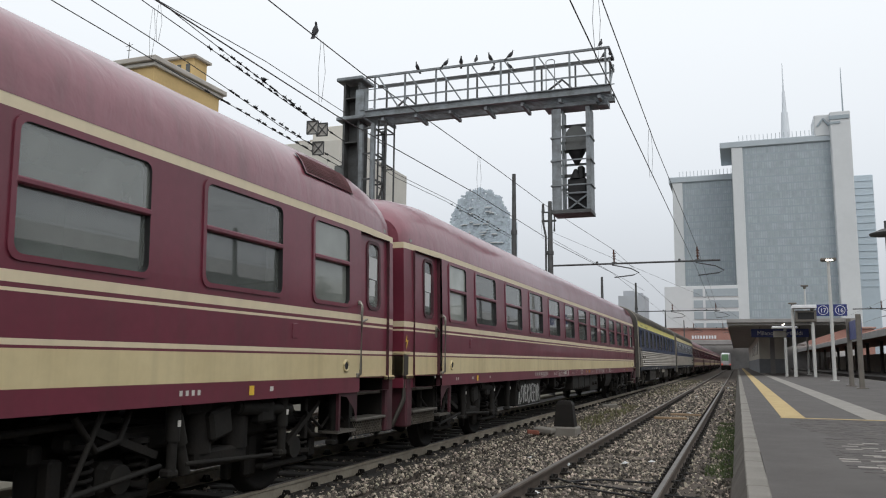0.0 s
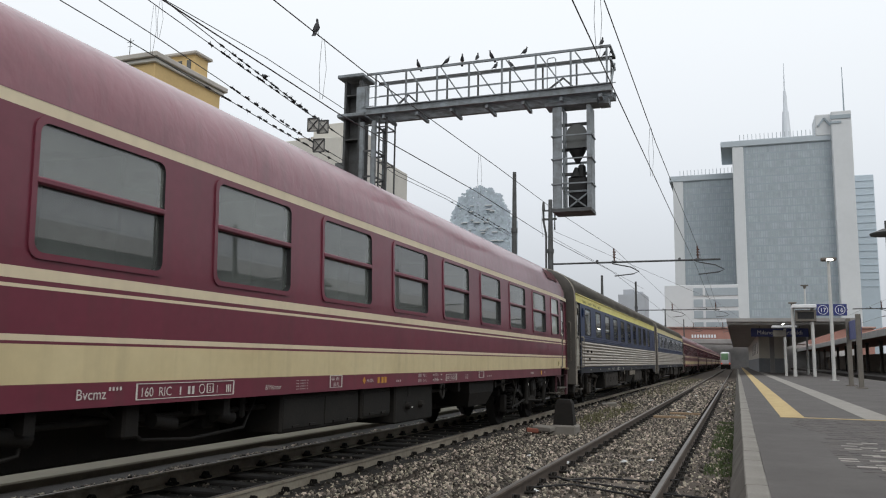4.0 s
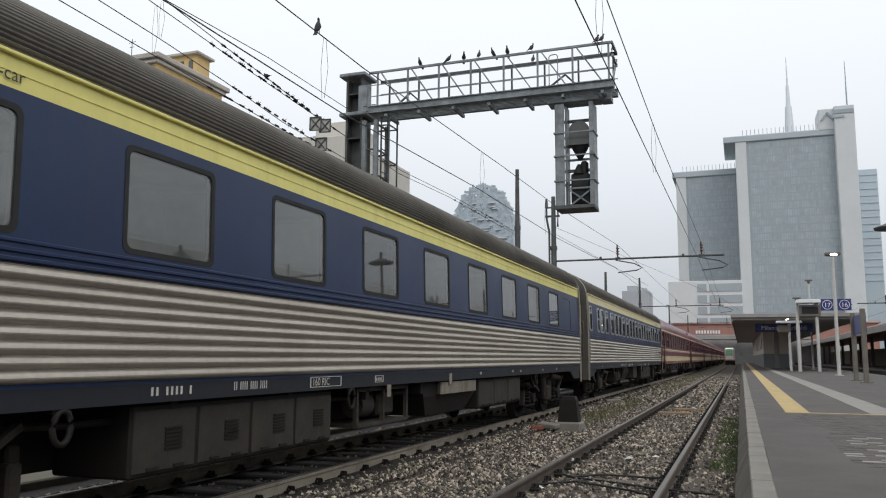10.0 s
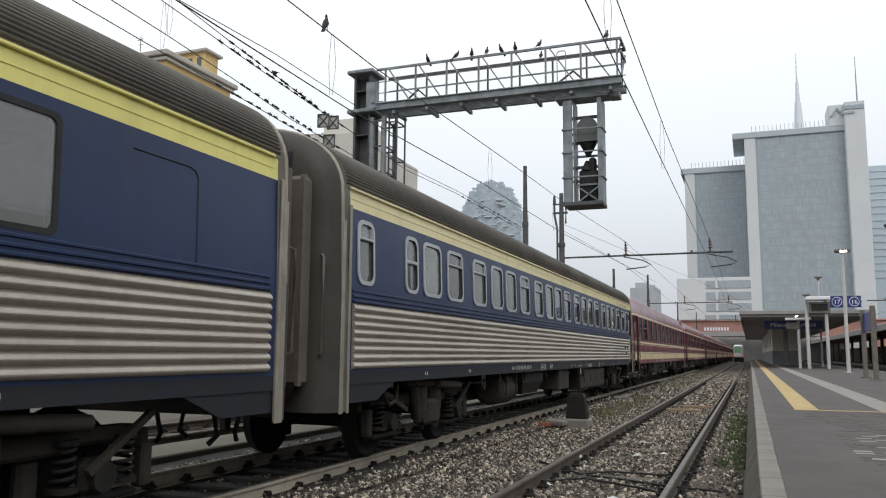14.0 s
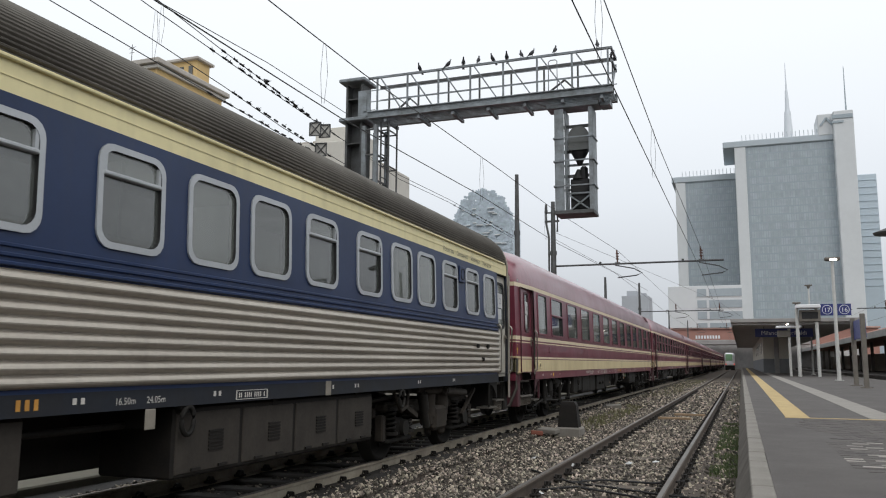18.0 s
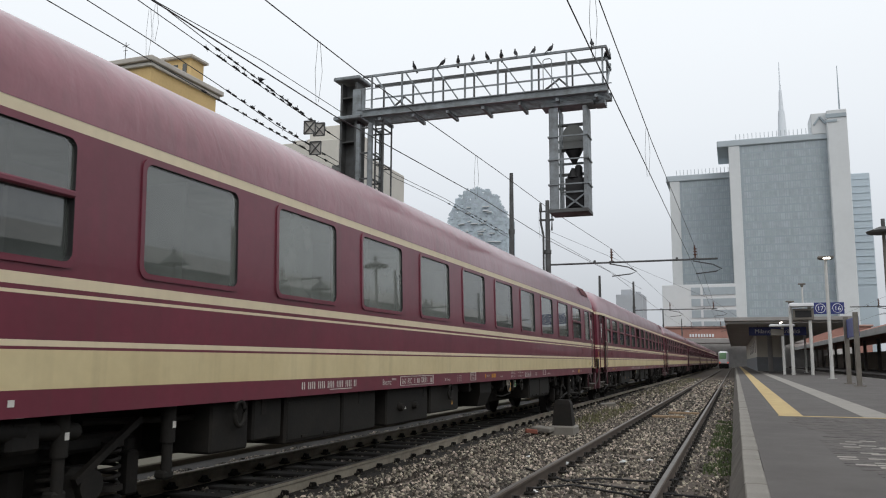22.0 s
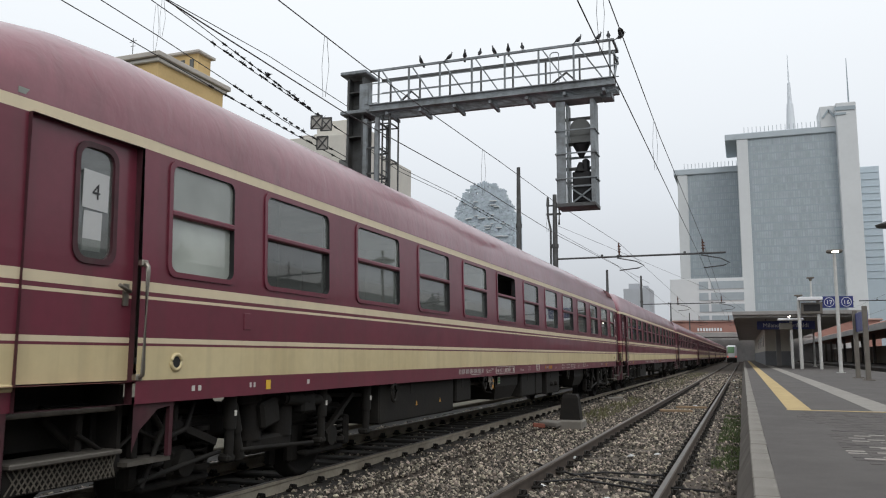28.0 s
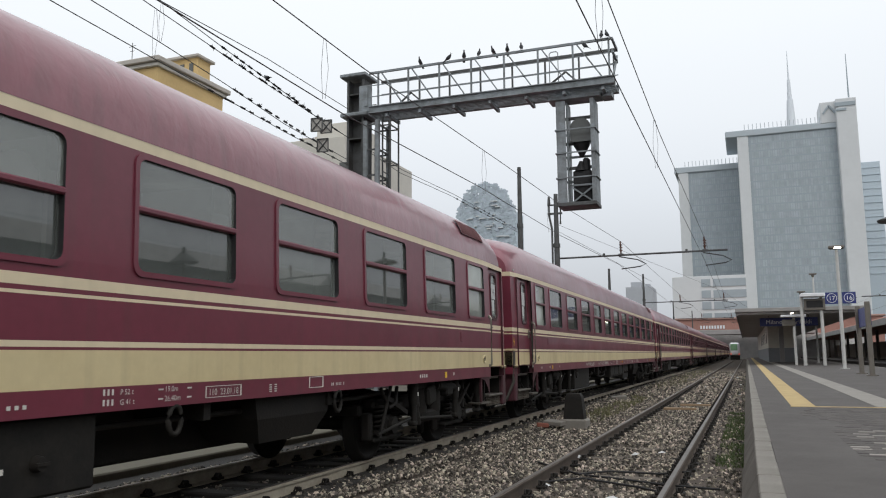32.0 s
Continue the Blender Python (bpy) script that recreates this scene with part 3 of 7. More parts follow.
def build_shared():
    out = []
    for blue in (0, 1):
        b = Mesh()
        for s in (-1, 1):
            b.box((s * 1.0, 0, 0.72), (0.16, 2.2, 0.18), 0, None, 0.03)
            for k in (-1.25, 1.25):
                b.box((s * 1.0, k, 0.74), (0.17, 0.85, 0.12), 0, None, 0.03)
                b.box((s * 1.05, k * 1.42, 0.48), (0.12, 0.12, 0.34), 0, None, 0.02)
                b.box((s * 0.95, k * 0.62, 0.42), (0.10, 0.18, 0.42), 0, None, 0.03)
                b.box((s * 0.75, k * 0.56, 0.45), (0.09, 0.10, 0.55), 0, None, 0.02)
            b.box((s * 1.12, 0, 0.50), (0.18, 0.75, 0.16), 0, None, 0.03)
            b.cyl((s * 1.1, -0.27, 0.55), (s * 1.1, -0.27, 0.98), 0.14, seg=12)
            b.cyl((s * 1.1, 0.27, 0.55), (s * 1.1, 0.27, 0.98), 0.14, seg=12)
            b.beam((s * 1.2, -1.6, 0.85), (s * 1.2, -0.9, 0.6), 0.06)
            b.beam((s * 1.2, 1.7, 0.9), (s * 1.18, 1.1, 0.5), 0.05)
            b.tube([(s * 1.25, -1.8, 0.95), (s * 1.27, -1.6, 0.7), (s * 1.25, -1.35, 0.75), (s * 1.2, -1.2, 0.95)], 0.025)
        b.box((0, 0, 0.66), (2.0, 0.6, 0.22), 0, None, 0.04)
        for k in (-1.85, 1.85):
            b.box((0, k, 0.68), (2.0, 0.12, 0.14), 0, None, 0.02)
        b.box((1.16, 0, 0.96), (0.14, 1.1, 0.14), 1, None, 0.02)
        if blue:
            b.cyl((1.2, -0.95, 0.97), (1.22, -0.1, 0.93), 0.06, seg=10, mi=1)
            b.box((1.14, 0.0, 0.52), (0.22, 0.52, 0.36), 1, None, 0.05)
        out.append(b.data("bogie", [BOGIE_DIRT, BOGIE_DIRT, STEP] if blue else [GRIME, UNDER, STEP]))
    w = Mesh()
    w.cyl((-0.95, 0, 0), (0.95, 0, 0), 0.08, seg=12)
    for s in (-1, 1):
        prof = [(0.07, 0.86), (0.2, 0.79), (0.36, 0.76), (0.40, 0.82), (0.455, 0.82), (0.462, 0.71), (0.487, 0.70), (0.487, 0.675), (0.40, 0.675), (0.30, 0.71), (0.07, 0.68)]
        rings = [[(s * x, r * math.cos(2 * math.pi * i / 28), r * math.sin(2 * math.pi * i / 28)) for r, x in prof] for i in range(28)]
        rings.append(rings[0])
        w.loft(rings if s < 0 else rings[::-1], 0, True)
        for i in range(5):
            a = 2 * math.pi * i / 5
            w.box((s * 0.80, 0.24 * math.cos(a), 0.24 * math.sin(a)), (0.03, 0.05, 0.05), 0)
    s = Mesh()
    s.tube([(0.075 * math.cos(2 * math.pi * 4.5 * i / 40), 0.075 * math.sin(2 * math.pi * 4.5 * i / 40), 0.28 * i / 40 - 0.08) for i in range(41)], 0.017, 5)
    s.cyl((0, 0, 0.20), (0, 0, 0.24), 0.10, seg=10).cyl((0, 0, -0.12), (0, 0, -0.08), 0.11, seg=10)
    a = Mesh().box((0.05, 0, 0), (0.18, 0.30, 0.26), 0, None, 0.05).cyl((0.13, 0, 0), (0.20, 0, 0), 0.11, seg=14).box((0.05, 0, -0.16), (0.12, 0.86, 0.06), 0, None, 0.02)
    return out, w.data("wheelset", [GRIME, RAIL_TOP]), s.data("coil_spring", [GRIME]), a.data("axle_box", [UNDER])


bogie_mesh, wheel_mesh, spring_mesh, axlebox_mesh = build_shared()
SIDE_TEXT = Matrix(((0, 0, 1, 0), (1, 0, 0, 0), (0, 1, 0, 0), (0, 0, 0, 1)))


def on_side(y, z, x=0.006):
    return Matrix.Translation((side_x(z) + x, y, z)) @ SIDE_TEXT


def bars(root, y, z, w, h, n, m, gap=0.5, name="marking"):
    """A row of small painted bars in place of writing that cannot be made out."""
    b = Mesh()
    step = w / n
    h *= 0.85
    for i in range(n):
        if n > 7 and i % 5 == 2:
            continue
        x, a, c = side_x(z) + 0.005, y + i * step, y + (i + 1 - gap) * step
        b.add([(x, a, z), (x, c, z), (x, c, z + h), (x, a, z + h)], [(0, 1, 2, 3)])
    return tagged(part(name, b, m, root), kind="stuff")


def boxed(root, y, z, w, h, t, m, name="marking_frame"):
    b = Mesh()
    for c, s in (((y + w / 2, z), (w, t)), ((y + w / 2, z + h), (w, t)), ((y, z + h / 2), (t, h)), ((y + w, z + h / 2), (t, h))):
        b.box((side_x(z) + 0.003, c[0], c[1]), (0.006, s[0] + t, s[1] + t * 0))
    return part(name, b, m, root)


def buffers(root, L):
    for s in (-1, 1):
        for x in (-0.88, 0.88):
            y = s * (L / 2 - 0.32)
            b = Mesh().cyl((x, y, 1.06), (x, s * (L / 2 - 0.04), 1.06), 0.11, seg=12).cyl((x, s * (L / 2 - 0.04), 1.06), (x, s * (L / 2 - 0.012), 1.06), 0.24, seg=18)
            part("buffer", b, GRIME, root)
        for x in (-0.32, 0.4):
            part("coupling_hose", Mesh().tube([(x, s * (L / 2 - 0.3), 0.98), (x, s * (L / 2 - 0.12), 0.8), (x, s * (L / 2 - 0.03), 0.5), (x * 0.9, s * (L / 2 - 0.12), 0.42)], 0.03), RUBBER, root)
        part("coupling_hook", Mesh().box((0, s * (L / 2 - 0.2), 1.0), (0.25, 0.35, 0.16), 0, None, 0.03), GRIME, root)
        g = Mesh()
        for i in range(5):
            w = 0.52 - 0.02 * (i % 2)
            g.tube([(-w, s * (L / 2 - 0.26 + 0.055 * i), 1.15), (-w, s * (L / 2 - 0.26 + 0.055 * i), 3.15), (w, s * (L / 2 - 0.26 + 0.055 * i), 3.15), (w, s * (L / 2 - 0.26 + 0.055 * i), 1.15)], 0.085, 6)
        part("gangway_bellows", g, RUBBER, root)


def interior(root, L):
    i = Mesh()
    e = L / 2 - 0.5
    i.box((-0.1, 0, 2.15), (0.04, 2 * e, 1.75))
    i.box((0.6, 0, 1.3), (1.4, 2 * e, 0.05))
    i.box((0.6, 0, 3.02), (1.4, 2 * e, 0.04))
    n = int(L / 1.9)
    for k in range(n + 1):
        i.box((0.35, -e + 2 * e * k / n, 2.15), (0.85, 0.04, 1.7))
    part("compartment_wall", i, INSIDE, root, "pale grey compartment walls behind the windows")


ROOF_TOP = 3.84
WINE_BANDS = [(0.99, 0), (1.16, 1), (1.41, 0), (1.43, 3), (1.47, 0), (1.755, 3), (1.778, 0), (1.81, 3), (1.885, 0), (2.89, 3), (2.972, 0)]
WINE_Y = [(1.87, 2.70)] + [(3.20 + 1.883 * k, 4.42 + 1.883 * k) for k in range(11)] + [(23.87, 24.69)]


def door_leaf(root, y0, y1, z0, z1, face, number="", far=-1):
    """A recessed door leaf with its glass, handle, handrails and the papers behind the glass."""
    d = Mesh()
    dx = -0.045
    L = 26.4
    k = 0.975 if face == "wine" else 1.0
    zs = sorted({z0, z1} | {z for z, _ in WINE_BANDS if z0 < z < z1}) if face == "wine" else [z0, z1]
    g0, g1, h0, h1 = y0 + 0.44, y0 + 0.78, 2.0, 2.80
    if far > 0:
        g0, g1 = y1 - 0.58, y1 - 0.25
    if face != "wine":
        g0, g1 = (y0 + y1) / 2 - 0.21, (y0 + y1) / 2 + 0.21
    zs = sorted({*zs, h0, h1})
    for a, b in zip(zs, zs[1:]):
        m = [mm for z, mm in WINE_BANDS if z <= a + 1e-6][-1] if face == "wine" else 0
        for u0, u1 in ((y0, g0), (g0, g1), (g1, y1)):
            if u0 == g0 and h0 <= a < h1:
                continue
            d.add([(side_x(a) * k + dx, u0, a), (side_x(a) * k + dx, u1, a), (side_x(b) * k + dx, u1, b), (side_x(b) * k + dx, u0, b)], [(0, 1, 2, 3)], m)
    door = part("door", d, [WINE, CREAM, WINE, CREAM_CLEAN] if face == "wine" else [DOOR_GREY], root, "closed entrance door with a tall rounded window")
    f = Mesh()
    outer, inner = rounded(g0 - 0.03, g1 + 0.03, h0 - 0.03, h1 + 0.03, 0.11), rounded(g0 + 0.01, g1 - 0.01, h0 + 0.01, h1 - 0.01, 0.09)
    f.loft([[(side_x(z) * k + dx + x, y, z) for y, z in p] for p, x in ((outer, 0.001), (outer, 0.014), (inner, 0.014), (inner, -0.03))], 0, False, False, True)
    part("window_seal", f, WINE_DARKENED if face == "wine" else RUBBER, door)
    g = Mesh().add([(side_x(z) * k + dx - 0.01, y, z) for y, z in ((g0, h0), (g1, h0), (g1, h1), (g0, h1))], [(0, 1, 2, 3)])
    part("pane", g, PANE_LOW, door).visible_shadow = False
    if number:
        p = Mesh()
        xx = side_x(2.4) * k + dx - 0.003
        p.add([(xx, g0 + 0.05, 2.36), (xx, g1 - 0.05, 2.35), (xx, g1 - 0.05, 2.62), (xx, g0 + 0.05, 2.63)], [(0, 1, 2, 3)])
        p.add([(xx, g0 + 0.07, 2.06), (xx, g1 - 0.10, 2.06), (xx, g1 - 0.10, 2.34), (xx, g0 + 0.07, 2.34)], [(0, 1, 2, 3)])
        part("notice", p, PAPER, door, "white paper notices behind the door glass")
        if number.strip():
            lettering("notice_number", number, 0.16, DARK_MARK, door, Matrix.Translation((xx + 0.003, (g0 + g1) / 2, 2.43)) @ SIDE_TEXT, "CENTER")
    h = Mesh()
    xs = side_x(1.8) * k
    for yy in ((y1 + 0.03 if far < 0 else y0 - 0.06,) if face == "wine" else (y0 - 0.05, y1 + 0.06)):
        h.tube([(xs - 0.01, yy, 2.02), (xs + 0.05, yy, 2.02), (xs + 0.068, yy, 1.99), (xs + 0.070, yy, 1.95), (xs + 0.070, yy, 1.24), (xs + 0.066, yy, 1.20), (xs + 0.04, yy, 1.18), (xs - 0.01, yy, 1.18)], 0.017, 7)
        h.box((xs + 0.02, yy, 2.02), (0.05, 0.07, 0.05), 0, None, 0.008).box((xs + 0.02, yy, 1.18), (0.05, 0.07, 0.05), 0, None, 0.008)
        part("handrail", h, CHROME, root, "bent metal handrail beside the door")
        h = Mesh()
    yh, dy = (y1 - 0.07, -0.12) if far < 0 else (y0 + 0.07, 0.12)
    hd = Mesh().tube([(xs + dx, yh, 1.80), (xs + dx + 0.05, yh, 1.80), (xs + dx + 0.06, yh + dy, 1.84)], 0.014).box((xs + dx + 0.008, yh, 1.78), (0.016, 0.05, 0.16))
    part("door_handle", hd, CHROME, door)
    return door


def steps(root, y0, y1, face, outer):
    """The well of steps under a door; outer is the end towards the buffers, -1 or 1."""
    m = [WINE_DARKENED, STEP, GRIME, CREAM] if face == "wine" else [UNDER, STEP, GRIME, END_GREY]
    # well sides and back are black: the well's inner shade as colour
    for yy in (y0, y1):
        part("well_side", Mesh().box((1.08, yy, 0.82), (0.40, 0.04, 0.62)), GRIME, root)
    yb = y0 - 0.10 if outer < 0 else y1 + 0.10
    part("step_guard", Mesh().box((1.22, yb, 0.80), (0.24, 0.20, 0.66), 0, None, 0.02), m[0], root)
    part("well_back", Mesh().box((0.92, (y0 + y1) / 2, 0.92), (0.05, y1 - y0, 0.46)), GRIME, root)
    part("guard_cap", Mesh().box((1.33, yb, 1.14), (0.05, 0.24, 0.05), 0, None, 0.01), m[3], root)
    for z, x in ((0.96, 1.14), (0.66, 1.22)):
        part("step", Mesh().box((x, (y0 + y1) / 2, z), (0.26, y1 - y0 - 0.06, 0.035), 0, None, 0.008), STEP, root)
    rs = Mesh().box((1.28, (y0 + y1) / 2, 0.56), (0.02, y1 - y0 - 0.06, 0.17), 0)
    n = int((y1 - y0) / 0.05)
    for k in range(n):
        yk = y0 + 0.05 + (y1 - y0 - 0.14) * k / (n - 1)
        rs.beam((1.295, yk, 0.485), (1.295, min(yk + 0.11, y1 - 0.04), 0.635), 0.007, 0.007, 1).beam((1.297, min(yk + 0.11, y1 - 0.04), 0.485), (1.297, yk, 0.635), 0.007, 0.007, 1)
    tagged(part("step_riser", rs, [GRIME, END_GREY], root, "expanded metal riser below the step"), kind="stuff")
    yo = y1 + 0.02 if outer < 0 else y0 - 0.02
    w = 0.42 * (1 if outer < 0 else -1)
    b = Mesh()
    b.add([(1.38, yo, 1.0), (1.38, yo, 0.64), (1.38, yo + w * 0.18, 0.80), (1.38, yo + w * 0.62, 0.94), (1.38, yo + w, 0.96), (1.38, yo + w, 1.0)], [(0, 1, 2, 3, 4, 5)], 0)
    b.beam((1.36, yo + w, 1.0), (1.36, yo + w, 0.58), 0.035, 0.04)
    b.box((1.25, yo + w / 2, 0.56), (0.24, abs(w) + 0.04, 0.03), 1)
    part("step_bracket", b, m, root)


def gear_boxes(root, spec, m=None):
    """Chests, tanks and hanging gear below the floor; kinds: box (doors), vents (doors with grilles), plain, knobs, tank, fins, taper, rack, hang."""
    for y0, y1, z0, kind in spec:
        b = Mesh()
        ym, w, zt = (y0 + y1) / 2, y1 - y0, 0.99
        face = 1.322
        name = {"tank": "air_tank", "hang": "hanging_gear", "rack": "equipment_rack"}.get(kind, "equipment_chest")
        if kind == "tank":
            b.cyl((0.95, y0 + 0.08, 0.70), (0.95, y1 - 0.08, 0.70), 0.30, seg=24)
            b.cyl((0.95, y0, 0.70), (0.95, y0 + 0.08, 0.70), 0.22, 0.30, 24).cyl((0.95, y1 - 0.08, 0.70), (0.95, y1, 0.70), 0.30, 0.22, 24)
            for k in (0.2, 0.8):
                b.box((0.95, y0 + w * k, 0.80), (0.64, 0.05, 0.40))
        elif kind == "taper":
            rows = [[(0.6, y0, 0.98), (1.3, y0, 0.98), (1.3, y1, 0.98), (0.6, y1, 0.98)], [(0.6, y0 + 0.03 * w, 0.78), (1.3, y0 + 0.03 * w, 0.78), (1.3, y1 - 0.03 * w, 0.78), (0.6, y1 - 0.03 * w, 0.78)], [(0.65, y0 + 0.14 * w, z0), (1.22, y0 + 0.14 * w, z0), (1.22, y1 - 0.16 * w, z0), (0.65, y1 - 0.16 * w, z0)]]
            b.loft(rows, 0, False, True, True)
        elif kind == "rack":
            for yy in (y0, ym, y1):
                b.box((1.30, yy, (z0 + zt) / 2), (0.05, 0.05, zt - z0))
            b.box((1.0, ym, z0 + 0.02), (0.66, w, 0.04)).box((1.30, ym, zt - 0.03), (0.05, w, 0.05)).box((0.72, ym, (z0 + zt) / 2), (0.04, w, zt - z0))
            b.cyl((1.1, y0 + 0.2 * w, z0 + 0.24), (1.1, y0 + 0.42 * w, z0 + 0.24), 0.15, seg=14).box((1.05, y0 + 0.72 * w, z0 + 0.22), (0.3, 0.34 * w, 0.26), 0, None, 0.03)
        elif kind == "hang":
            rnd = random.Random(int(97 * y0 + 500))
            n = max(2, int(w / 0.34))
            for k in range(n):
                yk, h = y0 + w * (k + 0.5) / n, rnd.uniform(0.12, 0.30)
                b.box((rnd.uniform(0.9, 1.22), yk, zt - h / 2), (0.18, rnd.uniform(0.08, 0.24), h), 0, None, 0.02)
                if k % 2:
                    b.cyl((1.2, yk - 0.1, 0.84), (1.2, yk + 0.16, 0.80), 0.06, seg=10)
            b.tube([(1.18, y0, 0.95), (1.2, y0 + 0.2 * w, 0.70), (1.2, y0 + 0.5 * w, 0.66), (1.2, y1 - 0.12 * w, 0.70), (1.16, y1, 0.96)], 0.016, 6)
            b.tube([(1.0, y0 - 0.1, 0.9), (1.02, ym, 0.74), (1.0, y1 + 0.1, 0.92)], 0.022, 6)
        else:
            b.box((0.95 if kind != "fins" else 0.99, ym, (z0 + zt) / 2), (0.74, w, zt - z0), 0, None, 0.02)
        c = part(name, b, CHEST if kind == "tank" else GRIME if kind in ("taper", "hang", "box", "vents") else m or UNDER, root)
        if kind == "fins":
            for k in range(int(w / 0.045)):
                part("fin", Mesh().box((1.375, y0 + 0.03 + 0.045 * k, (z0 + zt) / 2), (0.03, 0.018, zt - 0.03 - z0)), END_PALE, c)
        n = max(1, round(w / 0.85)) if kind in ("box", "vents") else 0
        for k in range(n):
            yk = y0 + w * (k + 0.5) / n
            d = part("chest_door", Mesh().box((face, yk, (z0 + 0.97) / 2), (0.02, w / n - 0.05, 0.9 - z0), 0, None, 0.008), m or UNDER, c)
            for sg in (-0.2, 0.2):
                part("latch", Mesh().box((1.337, yk + sg * w / n, z0 + 0.06), (0.02, 0.12, 0.025)), GRIME, c)
            if kind == "vents":
                g = Mesh()
                for q in range(6):
                    g.box((1.336, yk + 0.08, z0 + 0.20 + 0.03 * q), (0.012, 0.20, 0.018))
                part("vent_grille", g, GRIME, c)
        if kind == "knobs":
            for k in (0.28, 0.62):
                part("filler_cap", Mesh().cyl((face, y0 + w * k, z0 + 0.22), (face + 0.06, y0 + w * k, z0 + 0.22), 0.055, 0.045, 14).box((face + 0.06, y0 + w * k, z0 + 0.22), (0.02, 0.10, 0.02)), GRIME, c)
            part("marking", Mesh().box((face, y0 + w * 0.42, z0 + 0.20), (0.004, 0.05, 0.035)), WHITE_MARK, c)


def underframe(root, half):
    """The centre girder, cross-bearers and pipe runs between the bogies."""
    part("centre_girder", Mesh().box((0.1, 0, 0.74), (1.0, 2 * half, 0.52), 0, None, 0.02), GRIME, root)
    for k in range(7):
        part("cross_bearer", Mesh().box((0.55, -half + 2 * half * (k + 0.5) / 7, 0.92), (1.55, 0.09, 0.16)), GRIME, root)
    part("brake_pipe", Mesh().tube([(1.1, -half - 1.0, 0.9), (1.12, -half, 0.86), (1.12, half, 0.86), (1.1, half + 1.0, 0.9)], 0.028), GRIME, root)


def lift_eyes(root, ys):
    for y in ys:
        e = Mesh().tube([(1.39, y + 0.075 * math.cos(2 * math.pi * i / 14), 0.88 + 0.11 * math.sin(2 * math.pi * i / 14)) for i in range(14)], 0.022, 6, 0, True)
        e.box((1.36, y, 1.0), (0.05, 0.16, 0.06))
        part("lifting_eye", e, UNDER, root)


def wine_marks(root, d, style):
    """The small white and yellow markings along the sole bar; d shifts them along the coach."""
    n0 = {"half": -5.80, "fixed": -5.71, "open": -4.59}[style]
    bars(root, n0, 1.055, 1.26, 0.085, 30, WHITE_MARK, 0.55)
    part("marking_rule", Mesh().box((side_x(1.03) + 0.004, n0 + 0.86, 1.038), (0.004, 0.52, 0.008)), WHITE_MARK, root)
    lettering("type_letters", "Bvcmz", 0.105, WHITE_MARK, root, on_side(-3.74 + d, 1.045))
    bars(root, -3.44 + d, 1.10, 0.14, 0.03, 4, WHITE_MARK)
    boxed(root, -3.16 + d, 1.025, 1.20, 0.115, 0.006, WHITE_MARK)
    lettering("marking_figures", "160  RIC", 0.098, WHITE_MARK, root, on_side(-3.13 + d, 1.045))
    for a, w, n in ((-2.68, 0.03, 1), (-2.58, 0.10, 2), (-2.20, 0.01, 1), (-2.07, 0.08, 3)):
        bars(root, a + d, 1.045, w, 0.075, n, WHITE_MARK, 0.4)
    part("marking_ring", Mesh().tube([(side_x(1.08) + 0.004, -2.40 + d + 0.036 * math.cos(k * math.pi / 8), 1.083 + 0.036 * math.sin(k * math.pi / 8)) for k in range(16)], 0.004, 4, 0, True), WHITE_MARK, root)
    boxed(root, -2.33 + d, 1.05, 0.08, 0.07, 0.005, WHITE_MARK)
    lettering("marking_figures", "3", 0.06, WHITE_MARK, root, on_side(-2.31 + d, 1.062))
    lettering("home_letters", "Bf Münster", 0.062, WHITE_MARK, root, on_side(-1.46 + d if style != "open" else -0.95, 1.045))
    for k in range(4):
        bars(root, -0.90 + d, 1.03 + 0.028 * k, 0.24, 0.010, 9, WHITE_MARK, 0.4)
    boxed(root, -0.19 + d, 1.03, 0.27, 0.125, 0.006, WHITE_MARK)
    lettering("marking_figures", "441 491", 0.058, WHITE_MARK, root, on_side(-0.17 + d, 1.10))
    lettering("marking_figures", "80 PL", 0.058, WHITE_MARK, root, on_side(-0.12 + d, 1.04))
    part("yellow_mark", Mesh().box((side_x(1.08) + 0.003, 0.65 + d, 1.085), (0.004, 0.06, 0.06), 0, pose(0, 0, 0, 45).to_3x3()), ORANGE, root)
    lettering("marking_figures", "KE-GPR", 0.055, WHITE_MARK, root, on_side(0.72 + d, 1.065))
    for a in (1.02, 1.13, 1.22):
        part("yellow_mark", Mesh().box((side_x(1.08) + 0.003, a + 0.035 + d, 1.085), (0.004, 0.06, 0.07)), ORANGE, root)
    bars(root, 1.60 + d, 1.05, 0.17, 0.03, 3, WHITE_MARK)
    for zz, load in ((1.10, "P 52 t"), (1.03, "G 41 t")):
        bars(root, 2.36 + d, zz, 0.12, 0.05, 3, WHITE_MARK)
        lettering("load_letters", load, 0.055, WHITE_MARK, root, on_side(2.52 + d, zz))
    lettering("length_letters", "19.0m", 0.062, WHITE_MARK, root, on_side(2.98 + d, 1.10))
    lettering("length_letters", "26.40m", 0.062, WHITE_MARK, root, on_side(2.98 + d, 1.03))
    for zz in (1.12, 1.05):
        part("arrow_mark", Mesh().box((side_x(zz) + 0.004, 2.94 + d, zz), (0.004, 0.05, 0.012)).box((side_x(zz) + 0.004, 3.27 + d, zz), (0.004, 0.05, 0.012)), WHITE_MARK, root)
    boxed(root, 3.48 + d, 1.03, 0.48, 0.09, 0.005, WHITE_MARK)
    lettering("marking_figures", "110  " + {"half": "12.05.21", "fixed": "09.03.21", "open": "23.01.18"}[style], 0.075, WHITE_MARK, root, on_side(3.51 + d, 1.048))
